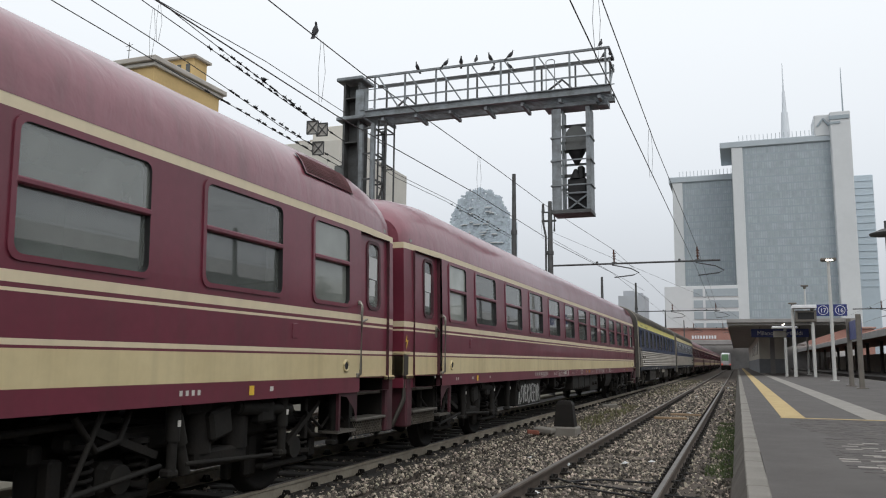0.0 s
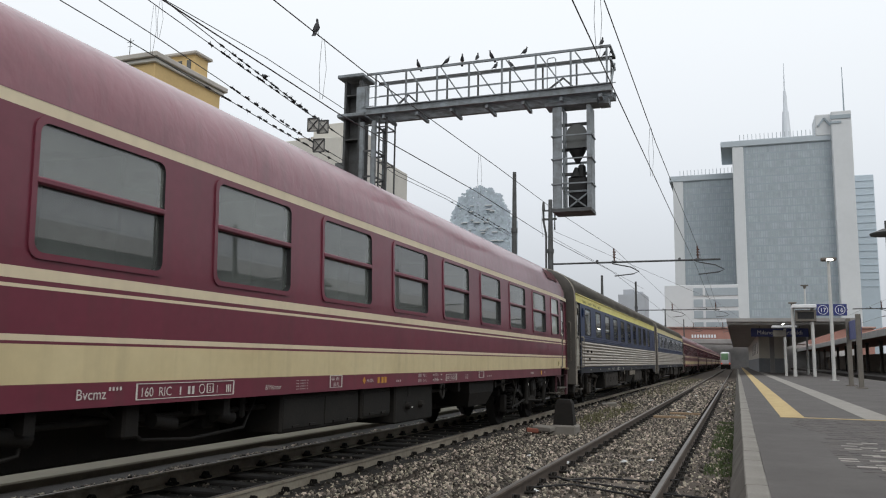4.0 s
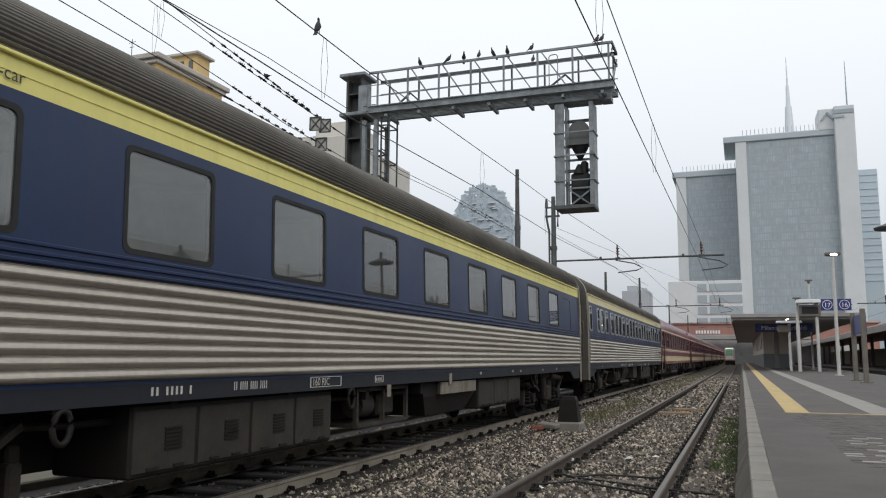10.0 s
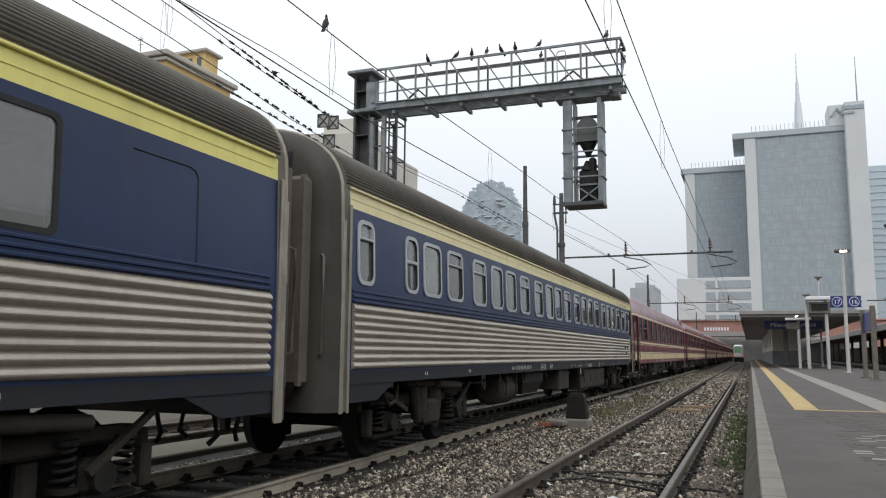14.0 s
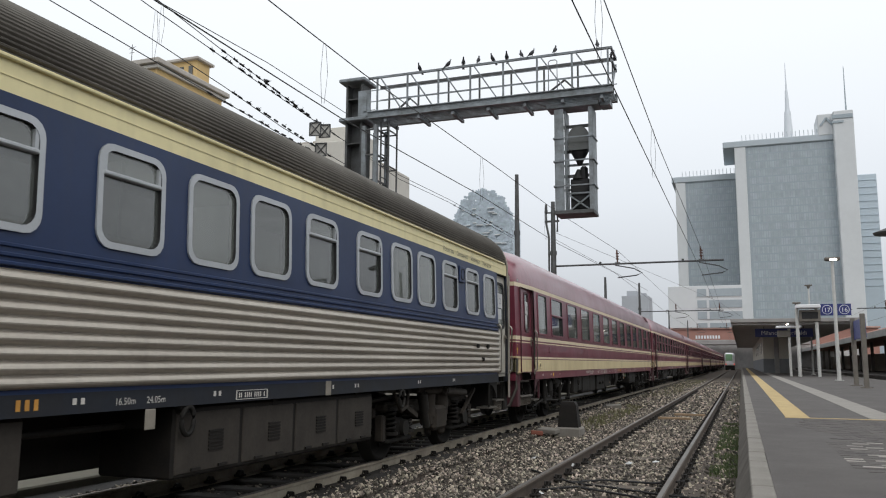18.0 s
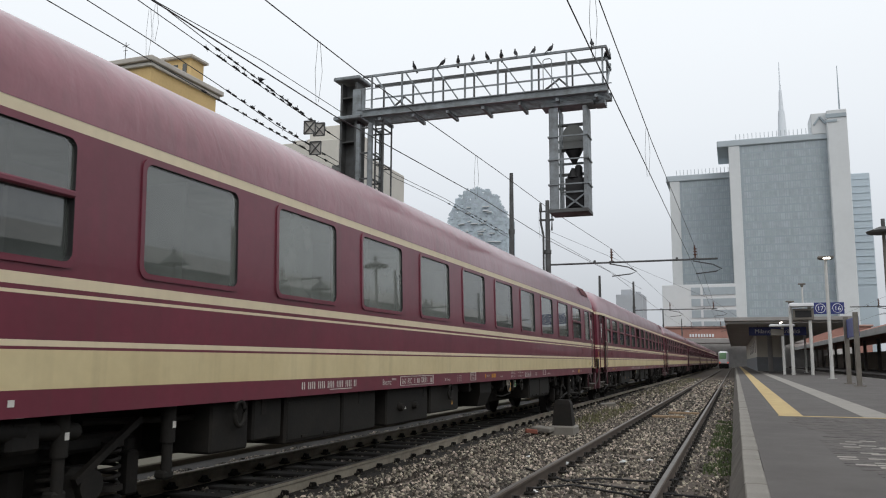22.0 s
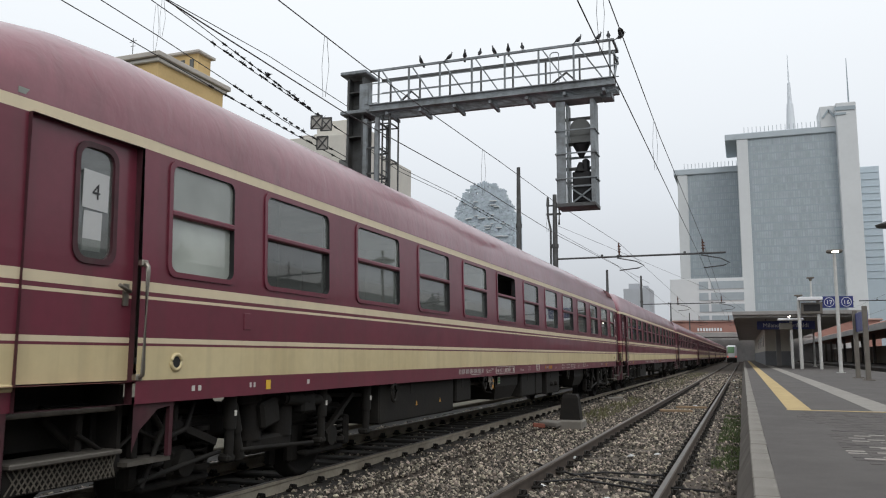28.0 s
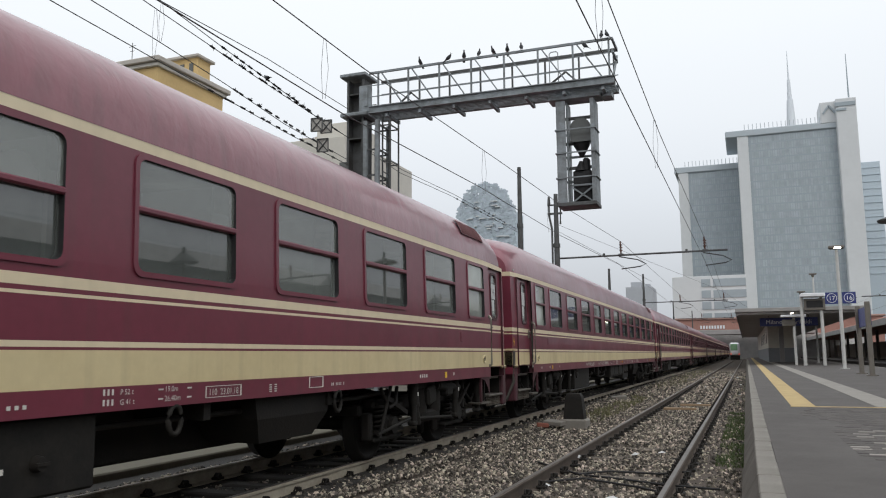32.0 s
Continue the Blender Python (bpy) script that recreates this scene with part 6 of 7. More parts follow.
# canopy of the next platform
BRICK = mat("faded_red_roof", (0.27, 0.12, 0.085), 0.85, var=0.2, scale=0.5, fine=8, bump=0.1)
c2 = thing("far_canopy", "long canopy of the next platform with a faded red roof", "canopy", at=pose(0, 0, 0))
part("roof", Mesh().loft([[(14.0, y, 4.5), (14.0, y, 4.9), (18.5, y, 6.3), (23.0, y, 4.9), (23.0, y, 4.5)] for y in (52, 230)], 0, False, True, True), BRICK, c2)
part("fascia", Mesh().box((13.95, 141, 4.6), (0.16, 178, 0.7)), CANOPY, c2)
for k in range(14):
    part("pillar", Mesh().box((17.8, 58 + 12 * k, 2.3), (0.4, 0.4, 4.5), 0, None, 0.03), GREY_POST, c2)
# lightened plaster here stands in for haze under the far canopy
part("back_wall", Mesh().box((21.5, 141, 1.6), (0.3, 178, 3.0)), PLASTER, c2)
p2 = whole("platform_next", Mesh().box((18.0, 120, -0.02), (10.4, 220, 0.54), 0, None, 0.02), ASPHALT, "the next platform across the track", "platform", kind="structure")

# ---- signal gantry ----
gan = thing("signal_gantry", "grey lattice signal gantry standing beyond the train", "signal gantry", at=pose(-8.9, 18.32, 0))
W = 0.75


def lattice_tower(t, x0, x1, y0, y1, z0, z1):
    for x in (x0, x1):
        for y in (y0, y1):
            part("corner_post", Mesh().box((x, y, (z0 + z1) / 2), (0.10, 0.10, z1 - z0)), GALV, t)
    n = int((z1 - z0) / 0.62)
    for i in range(n):
        b = z0 + (z1 - z0) * (i + 1) / n - 0.1
        part("cross_bar", Mesh().beam((x0, y0, b), (x1, y0, b), 0.04).beam((x1, y0, b), (x1, y1, b), 0.04).beam((x0, y1, b), (x1, y1, b), 0.04), GALV_D, t)
        if i % 3 == 2:
            part("bracing", Mesh().beam((x0, y1, b - 1.0), (x1, y1, b), 0.034).beam((x1, y0, b - 1.0), (x1, y1, b), 0.034), GALV_D, t)


col = part("column", Mesh().box((-0.59, 0, 4.1), (0.06, 0.50, 9.0)).box((-0.16, 0, 4.1), (0.06, 0.50, 9.0)).box((-0.375, 0.02, 4.1), (0.37, 0.04, 9.0)), GALV_D, gan, "dark steel column of the gantry")
for z in (2.4, 4.0, 5.6, 7.0, 8.2):
    part("stiffener", Mesh().box((-0.375, -0.12, z), (0.36, 0.24, 0.03)), GALV_D, col)
part("bracket_plate", Mesh().box((-0.05, -0.30, 8.02), (0.36, 0.05, 0.72), 0, None, 0.01).box((-0.02, -0.335, 8.05), (0.10, 0.02, 0.5)), GALV, col, "bolted plate carrying the arm")
part("column_cap", Mesh().box((-0.4, 0, 8.70), (0.76, 0.75, 0.10), 0, None, 0.02), GALV, gan)
part("column_ledge", Mesh().box((-0.36, 0, 7.62), (0.78, 0.8, 0.10), 0, None, 0.02), GALV, gan)
lattice_tower(gan, -0.02, 0.32, -0.34, 0.34, 0.0, 7.4)
lad = Mesh()
for y in (-0.25, 0.15):
    lad.beam((0.42, y, 0.2), (0.42, y, 7.5), 0.035)
for i in range(24):
    lad.beam((0.42, -0.25, 0.35 + 0.3 * i), (0.42, 0.15, 0.35 + 0.3 * i), 0.022)
for x, y in ((0.66, -0.30), (0.66, 0.22)):
    lad.beam((x, y, 2.4), (x, y, 7.5), 0.035)
for i in range(6):
    z = 2.5 + 0.95 * i
    lad.beam((0.42, -0.30, z), (0.66, -0.30, z), 0.03).beam((0.66, -0.30, z), (0.66, 0.22, z), 0.03).beam((0.42, 0.22, z), (0.66, 0.22, z), 0.03)
part("ladder", lad, GALV_D, gan, "caged access ladder")
XR = 6.28
BAY = (XR - 0.35) / 7.0
for y, front in ((-W / 2, True), (W / 2, False)):
    part("lower_chord", Mesh().box((XR / 2 + 0.1, y, 7.66), (XR, 0.07, 0.18)).box((XR / 2 + 0.1, y - 0.02, 7.745), (XR, 0.12, 0.022)).box((XR / 2 + 0.1, y - 0.02, 7.575), (XR, 0.12, 0.022)), GALV, gan)
    # front rail and posts in the lighter steel, rear ones in the darker
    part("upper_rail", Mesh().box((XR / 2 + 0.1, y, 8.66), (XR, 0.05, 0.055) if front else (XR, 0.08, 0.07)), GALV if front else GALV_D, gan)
    for z in (8.02, 8.32):
        part("knee_rail", Mesh().box((XR / 2 + 0.1, y - 0.012, z), (XR, 0.018, 0.02)), GALV, gan)
    for i in range(8):
        x = 0.35 + i * BAY
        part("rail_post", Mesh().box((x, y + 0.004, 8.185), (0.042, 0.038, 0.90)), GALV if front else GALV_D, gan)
        if i < 7 and front:
            part("diagonal", Mesh().beam((x + 0.10, y + 0.01, 8.63), (x + BAY * 0.80, y + 0.01, 7.76), 0.062, 0.03), GALV, gan)
for xa, xb, za, zb in ((0.3, 0.95, 7.76, 8.28), (0.95, 1.5, 8.28, 7.76), (4.35, 5.1, 7.76, 8.28), (5.1, 5.6, 8.28, 7.76)):
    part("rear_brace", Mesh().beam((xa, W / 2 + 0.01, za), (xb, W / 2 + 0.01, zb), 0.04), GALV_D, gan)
part("ladder_hoop", Mesh().tube([(4.85, -0.30, 7.75), (4.85, -0.30, 8.52), (4.90, -0.30, 8.56), (5.02, -0.30, 8.56), (5.06, -0.30, 8.52), (5.06, -0.30, 7.75)], 0.012, 6), GALV, gan)
for k in range(7):
    part("walkway_bar", Mesh().box((XR / 2 + 0.1, -0.28 + 0.093 * k, 7.575), (XR, 0.035, 0.03)), GALV, gan)
for i in range(7):
    part("cross_bearer", Mesh().box((0.6 + i * 0.92, 0, 7.49), (0.07, W + 0.06, 0.08)), GALV, gan)
part("end_rail", Mesh().box((XR + 0.08, 0, 8.66), (0.05, W, 0.05)).box((XR + 0.08, 0, 8.36), (0.05, W, 0.05)).beam((XR + 0.06, -W / 2, 7.6), (XR + 0.08, W / 2, 8.5), 0.04), GALV, gan)
part("signal_bracket", Mesh().box((5.4, 0, 7.42), (1.25, 0.5, 0.10), 0, None, 0.01).box((6.15, 0.1, 7.44), (0.24, 0.4, 0.12)), GALV, gan)
cx = 5.42
for c, d in (((cx - 0.33, -0.24, 6.10), (0.19, 0.04, 2.46)), ((cx - 0.44, 0.02, 6.10), (0.04, 0.52, 2.46)), ((cx + 0.40, -0.24, 6.10), (0.09, 0.04, 2.46)), ((cx + 0.43, 0.04, 6.10), (0.04, 0.50, 2.46)), ((cx - 0.23, 0.10, 6.10), (0.03, 0.42, 2.46))):
    part("cage_upright", Mesh().box(c, d), GALV, gan, "steel upright of the signal cage")
for z in (5.46, 6.06, 6.62):
    part("cage_hoop", Mesh().box((cx + 0.02, 0.24, z), (0.80, 0.04, 0.05)).box((cx, -0.275, z), (0.96, 0.025, 0.03)).box((cx + 0.465, 0.0, z), (0.025, 0.56, 0.03)).box((cx - 0.475, 0.0, z), (0.025, 0.56, 0.03)), GALV, gan)
for z in (5.76, 6.36, 6.98):
    part("cage_hoop", Mesh().box((cx + 0.02, 0.10, z), (0.78, 0.05, 0.07)), GALV_D, gan)
part("cage_floor", Mesh().box((cx, 0, 4.82), (0.92, 0.66, 0.09), 0, None, 0.01), GALV_D, gan)
part("signal_disc", Mesh().cyl((cx + 0.07, -0.02, 6.70), (cx + 0.07, 0.02, 6.70), 0.25, seg=26).box((cx + 0.07, 0, 6.52), (0.48, 0.035, 0.30)), LENS, gan, "grey round signal backboard")
part("signal_head", Mesh().box((cx + 0.07, 0.14, 6.42), (0.36, 0.22, 0.24), 0, None, 0.05).cyl((cx + 0.07, 0.12, 6.32), (cx + 0.07, 0.12, 6.02), 0.20, 0.04, 14), BLACK, gan, "dark signal head seen from behind")
part("lower_signal", Mesh().cyl((cx + 0.05, 0.05, 5.66), (cx + 0.05, 0.05, 5.90), 0.15, 0.04, 14).box((cx + 0.18, 0.08, 5.80), (0.16, 0.2, 0.34), 0, None, 0.04).box((cx + 0.09, 0.08, 5.30), (0.44, 0.24, 0.72), 0, None, 0.02), BLACK, gan, "lower signal box")
part("cage_brace", Mesh().beam((cx - 0.15, -0.1, 4.88), (cx + 0.36, -0.1, 5.26), 0.035).beam((cx + 0.36, -0.1, 4.88), (cx - 0.15, -0.1, 5.26), 0.035).box((cx + 0.1, -0.1, 5.30), (0.54, 0.04, 0.04)), GALV, gan)

# ---- masts, cross-arms and overhead wires ----
def mast(x, y, h, label, r=0.14):
    return whole("catenary_mast", Mesh().cyl((0, 0, -0.3), (0, 0, h * 0.72), r, r * 0.85, 14).cyl((0, 0, h * 0.72), (0, 0, h), r * 0.8, r * 0.62, 14).cyl((0, 0, h * 0.715), (0, 0, h * 0.735), r * 1.05, seg=14), GALV_D, label, "mast", "overhead line masts", at=pose(x, y, 0))


mast(-9.43, 35, 10.0, "tall tubular steel mast with nothing on it")
mast(-7.74, 35, 8.6, "tubular steel mast carrying a cross-arm", 0.15)
whole("stay_pipe", Mesh().tube([(-0.20, 0, 0), (-0.20, 0, 7.0), (-0.32, 0, 7.6), (-0.32, 0, 8.35)], 0.05).tube([(0.2, -0.05, 7.2), (0.22, -0.05, 8.0), (0.17, -0.05, 8.3)], 0.05).cyl((-0.32, 0, 8.1), (-0.32, 0, 8.5), 0.08, 0.05, seg=10).box((-0.05, 0, 7.7), (0.66, 0.1, 0.08)).box((-0.05, 0, 8.1), (0.5, 0.08, 0.06)), GALV_D, "bent pipes clamped beside the mast", "pipes", at=pose(-7.74, 35, 0))
mast(-10.9, 70, 8.8, "slim steel mast beyond the train", 0.16)
mast(-8.0, 70, 8.2, "slim steel mast with a cross-arm", 0.13)
mast(-9.6, 120, 9, "slim steel mast with a cap", 0.13)
mast(-8.2, 140, 8.5, "slim steel mast far along the line", 0.12)


def cross_arm(x0, x1, y, z, holders, label):
    t = thing("cross_arm", label, "overhead line arm", "cross-arms", at=pose(0, y, z))
    part("tube", Mesh().cyl((x0, 0, 0), (x1, 0, 0.02), 0.042, seg=10), GALV_D, t)
    for x in holders:
        part("insulator", Mesh().cyl((x, 0, 0.05), (x - 0.02, 0, 0.62), 0.035, seg=10).cyl((x, 0, 0.20), (x, 0, 0.24), 0.07, seg=12).cyl((x, 0, 0.32), (x, 0, 0.36), 0.07, seg=12).cyl((x, 0, 0.44), (x, 0, 0.48), 0.07, seg=12), INSUL, t)
        part("clamp", Mesh().box((x, 0, 0.03), (0.22, 0.12, 0.10), 0, None, 0.02), GALV_D, t)
        part("clamp", Mesh().box((x - 0.75, 0, 0.06), (0.10, 0.1, 0.14), 0, None, 0.02), GALV_D, t)
        part("steady_arm", Mesh().tube([(x - 0.1, 0, -0.05), (x + 0.7, 0, -0.22), (x + 1.05, 0, -0.42), (x + 0.8, 0, -0.52), (x, 0, -0.6)], 0.028, 6), GALV_D, t)
    return t


cross_arm(-7.7, -0.5, 35, 5.64, (-4.9, -1.4), "long tubular cross-arm over both tracks")
cross_arm(-8.0, -1.2, 70, 5.72, (-5.0, -1.5), "tubular cross-arm farther along the line")
cross_arm(-8.0, -1.2, 105, 5.72, (-5.0, -1.5), "tubular cross-arm far along the line")


def wire(pts, label, r=0.009, sag=0.0):
    out = []
    for (a, b) in zip(pts, pts[1:]):
        a, b = Vector(a), Vector(b)
        out += [a + (b - a) * k / 8 - Vector((0, 0, sag * 4 * (k / 8) * (1 - k / 8))) for k in range(8)]
    out.append(Vector(pts[-1]))
    return whole("overhead_wire", Mesh().tube(out, r, 5), WIRE, label, "wire", "overhead wires")


wire([(-5.54, -10, 5.1), (-5.54, 6.5, 5.05), (-5.54, 10.3, 5.01), (-5.54, 17.1, 5.2), (-5.54, 25.7, 5.26), (-5.0, 35, 5.24), (-5.3, 70, 5.2), (-5.2, 105, 5.2), (-5.3, 200, 5.2)], "contact wire over the train")
wire([(-5.54, -10, 6.2), (-5.54, 8.6, 5.98), (-5.54, 11.1, 5.97), (-5.54, 19, 6.19), (-5.54, 25.7, 6.32), (-4.9, 35, 6.25), (-5.0, 70, 6.3), (-5.0, 105, 6.3), (-5.2, 200, 6.3)], "messenger wire over the train", 0.009)
wire([(-1.6, -8, 5.3), (-1.6, 8.6, 5.37), (-1.45, 35, 5.3), (-1.5, 70, 5.2), (-1.5, 200, 5.2)], "contact wire over the empty track")
wire([(-1.6, -8, 6.6), (-1.6, 11, 6.44), (-1.6, 18.5, 6.40), (-1.4, 35, 6.2), (-1.5, 70, 6.3), (-1.5, 200, 6.3)], "messenger wire over the empty track", 0.009)
wire([(-9.5, 4, 6.97), (-9.5, 8.6, 6.69), (-9.5, 10.74, 6.59), (-9.5, 12.4, 6.52), (-9.5, 15, 6.40), (-9.5, 18.3, 6.32)], "contact wire over the track beyond")
wire([(-9.5, 4, 7.4), (-9.5, 9.4, 7.03), (-9.5, 10.8, 6.95), (-9.5, 12.8, 6.80), (-9.5, 15.0, 6.58), (-9.5, 18.3, 6.45)], "second contact wire over the track beyond")
wire([(-9.5, 4, 8.05), (-9.5, 10.55, 7.53), (-9.5, 12.3, 7.41), (-9.5, 13.5, 7.32), (-9.5, 15.5, 7.20), (-9.5, 17.5, 7.10), (-9.5, 21.5, 6.84), (-9.5, 26, 6.97), (-9.5, 34.9, 6.93)], "messenger wire over the track beyond")
wire([(-9.46, 4, 8.45), (-9.46, 10.9, 7.68), (-9.46, 12.6, 7.50), (-9.46, 14.4, 7.34), (-9.46, 16.4, 7.12), (-9.46, 17.5, 7.06), (-9.42, 21.5, 6.92), (-9.42, 26, 7.03), (-9.42, 34.9, 7.01)], "second messenger wire over the track beyond")
wire([(-9.42, 4, 7.42), (-9.42, 10.85, 7.66), (-9.42, 14.2, 7.80), (-9.42, 18.0, 7.78)], "feeder wire rising to the gantry column")
wire([(-7.7, 35, 7.2), (-1.4, 62, 5.9), (0.5, 75, 5.2)], "stay wire crossing the tracks", 0.008)
wire([(-7.7, 35, 6.9), (-4.9, 47, 5.5)], "stay wire to the line", 0.008)
for x, y, z0, z1 in ((-5.54, 9.8, 5.06, 5.98), (-1.6, 10.2, 5.37, 6.45), (-1.6, 17.3, 5.33, 6.40), (-5.54, 17.4, 5.1, 6.14), (-9.5, 10.75, 6.60, 7.50), (-9.5, 10.9, 6.96, 7.66), (-5.54, 24.0, 5.15, 6.2)):
    whole("dropper", Mesh().tube([(x - 0.02, y, z0), (x - 0.05, y, (z0 + z1) / 2), (x - 0.02, y, z1)], 0.0035, 4).tube([(x + 0.02, y, z0), (x + 0.05, y + 0.03, (z0 + z1) / 2), (x + 0.02, y, z1)], 0.0035, 4), WIRE, "thin looped dropper between two wires", "dropper", "wire droppers")


T_BACK = mat("weathered_white_plate", (0.42, 0.41, 0.38), 0.7, var=0.15, scale=6, bump=0.02)


def spikes(a, b, n, seed, label):
    rnd = random.Random(seed)
    a, b = Vector(a), Vector(b)
    top = thing("bird_spikes", label, "bird spikes", "bird spikes on the wires")
    d0 = (b - a).normalized()
    for i in range(n):
        p, t = a + (b - a) * ((i + rnd.uniform(0.1, 0.9)) / n), Mesh()
        for _ in range(4):
            d = Vector((rnd.uniform(-1, 1), rnd.uniform(-1, 1), rnd.uniform(-0.6, 1))).normalized()
            t.cyl(p, p + d * rnd.uniform(0.05, 0.09), 0.012, 0.002, 5)
        t.tube([p - d0 * 0.07, p, p + d0 * 0.07], 0.021, 5)
        part("spike_cluster", t, BLACK, top)
    return top


SPIKY = "clusters of dark bird spikes along a wire"
spikes((-9.5, 12.3, 6.52), (-9.5, 17.4, 6.34), 16, 1, SPIKY)
spikes((-9.5, 12.9, 6.79), (-9.5, 17.3, 6.47), 15, 2, SPIKY)
spikes((-9.5, 12.3, 7.41), (-9.5, 17.4, 7.10), 19, 3, SPIKY)
spikes((-9.46, 12.6, 7.50), (-9.46, 17.4, 7.07), 17, 4, SPIKY)
spikes((-9.5, 26, 6.97), (-9.5, 33.0, 6.94), 7, 5, SPIKY)
spikes((-9.42, 29.0, 7.02), (-9.42, 33.6, 7.01), 6, 6, SPIKY)
for x, y, z in ((-9.3, 16.12, 6.84), (-9.3, 16.58, 6.92), (-9.3, 16.42, 6.41)):
    w = thing("wire_marker", "square warning plate with a cross hung in the wires", "marker", "wire markers", at=pose(x, y, z, 0, 0, 8))
    fr = Mesh()
    for a, b2 in (((-0.14, -0.16), (0.14, -0.16)), ((0.14, -0.16), (0.14, 0.16)), ((0.14, 0.16), (-0.14, 0.16)), ((-0.14, 0.16), (-0.14, -0.16)), ((-0.14, -0.16), (0.14, 0.16)), ((0.14, -0.16), (-0.14, 0.16))):
        fr.beam((a[0], 0, a[1]), (b2[0], 0, b2[1]), 0.022)
    part("cross_frame", fr, GALV_D, w)
    part("plate", Mesh().box((0, 0.02, 0), (0.28, 0.012, 0.32)), T_BACK, w)
# ---- buildings ----
YEL_W = mat("ochre_plaster", (0.60, 0.43, 0.20), 0.85, var=0.12, scale=0.3, fine=6, bump=0.1)
ROOF_T = mat("pale_roof_sheet", (0.46, 0.43, 0.39), 0.8, var=0.15, scale=0.4, fine=6, bump=0.1)
WHITE_W = mat("off_white_plaster", (0.56, 0.54, 0.49), 0.85, var=0.1, scale=0.3, fine=6, bump=0.1)
yb = thing("apartment_building", "ochre plastered apartment block with a flat overhanging roof", "building", at=pose(-35.0, 40, 0))
part("wall", Mesh().box((-2.1, 3.5, 10.05), (4.2, 7.0, 21.0), 0, None, 0.03), YEL_W, yb)
part("rear_wall", Mesh().box((-5.2, 9.4, 9.6), (2.6, 5.0, 20.1), 0, None, 0.03), YEL_W, yb)
part("roof", Mesh().box((-2.1, 3.5, 20.68), (5.0, 7.8, 0.36), 0, None, 0.05), ROOF_T, yb)
part("cornice", Mesh().box((-2.1, 3.5, 20.36), (4.6, 7.4, 0.26), 0, None, 0.04), WHITE_W, yb)
part("penthouse", Mesh().box((-2.75, 6.1, 21.7), (3.3, 1.5, 2.6), 0, None, 0.03), YEL_W, yb)
part("penthouse_roof", Mesh().box((-2.75, 6.1, 23.05), (3.8, 2.0, 0.2), 0, None, 0.03), ROOF_T, yb)
for k in range(2):
    part("window", Mesh().box((-2.4 + 0.8 * k, 5.33, 22.2), (0.34, 0.08, 0.7)), LENS, yb)
part("antenna", Mesh().beam((-4.0, 2, 20.8), (-4.0, 2, 23.2), 0.035).beam((-4.3, 2, 22.9), (-3.7, 2, 23.0), 0.025).beam((-4.2, 2, 22.6), (-3.8, 2, 22.6), 0.025), GALV_D, yb)
wb = thing("apartment_building", "off-white plastered block with chimneys on its roof", "building", at=pose(-23.0, 40, 0))
part("wall", Mesh().box((-0.7, 5, 6.9), (5.0, 10, 14.4), 0, None, 0.03), WHITE_W, wb)
part("stair_head", Mesh().box((0.0, 4, 14.8), (2.4, 4, 1.6), 0, None, 0.03), WHITE_W, wb)
for k in range(3):
    part("chimney", Mesh().box((-2.4 + 0.9 * k, 3, 14.6), (0.6, 0.6, 1.0), 0, None, 0.03), ROOF_T, wb)
    part("window", Mesh().box((-2 + 2.0 * k, -0.02, 11.8), (1.0, 0.08, 1.4)), LENS, wb)
part("antenna", Mesh().beam((1.8, 3, 14), (1.8, 3, 17.2), 0.05).beam((1.2, 3, 16.8), (2.4, 3, 16.8), 0.04).beam((1.4, 3, 16.4), (2.2, 3, 16.4), 0.04), GALV_D, wb)

# distant glass towers; the haze before them is put into their pale colours
T_GLASS = mat("hazed_blue_grey_curtain_glass", (0.335, 0.385, 0.415), 0.5, var=0.11, scale=0.12, fine=0.6, bump=0.0)
T_GLASS2 = mat("more_hazed_curtain_glass", (0.48, 0.56, 0.62), 0.45, var=0.06, scale=0.05, fine=0.6, bump=0.0)
T_SLAB = mat("hazed_roof_slab", (0.43, 0.48, 0.515), 0.8, var=0.05, scale=0.05, fine=0.6, bump=0.0)
T_CONC = mat("hazed_tower_cladding", (0.60, 0.62, 0.63), 0.75, var=0.06, scale=0.05, fine=0.6, bump=0.0)
T_DARK = mat("hazed_tower_joint", (0.328, 0.383, 0.418), 0.6, var=0.06, scale=0.05, bump=0.0)
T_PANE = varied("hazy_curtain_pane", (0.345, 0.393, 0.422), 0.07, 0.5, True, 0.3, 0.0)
T_FAR = mat("hazed_far_cladding", (0.70, 0.745, 0.79), 0.8, var=0.04, scale=0.05, bump=0.0)


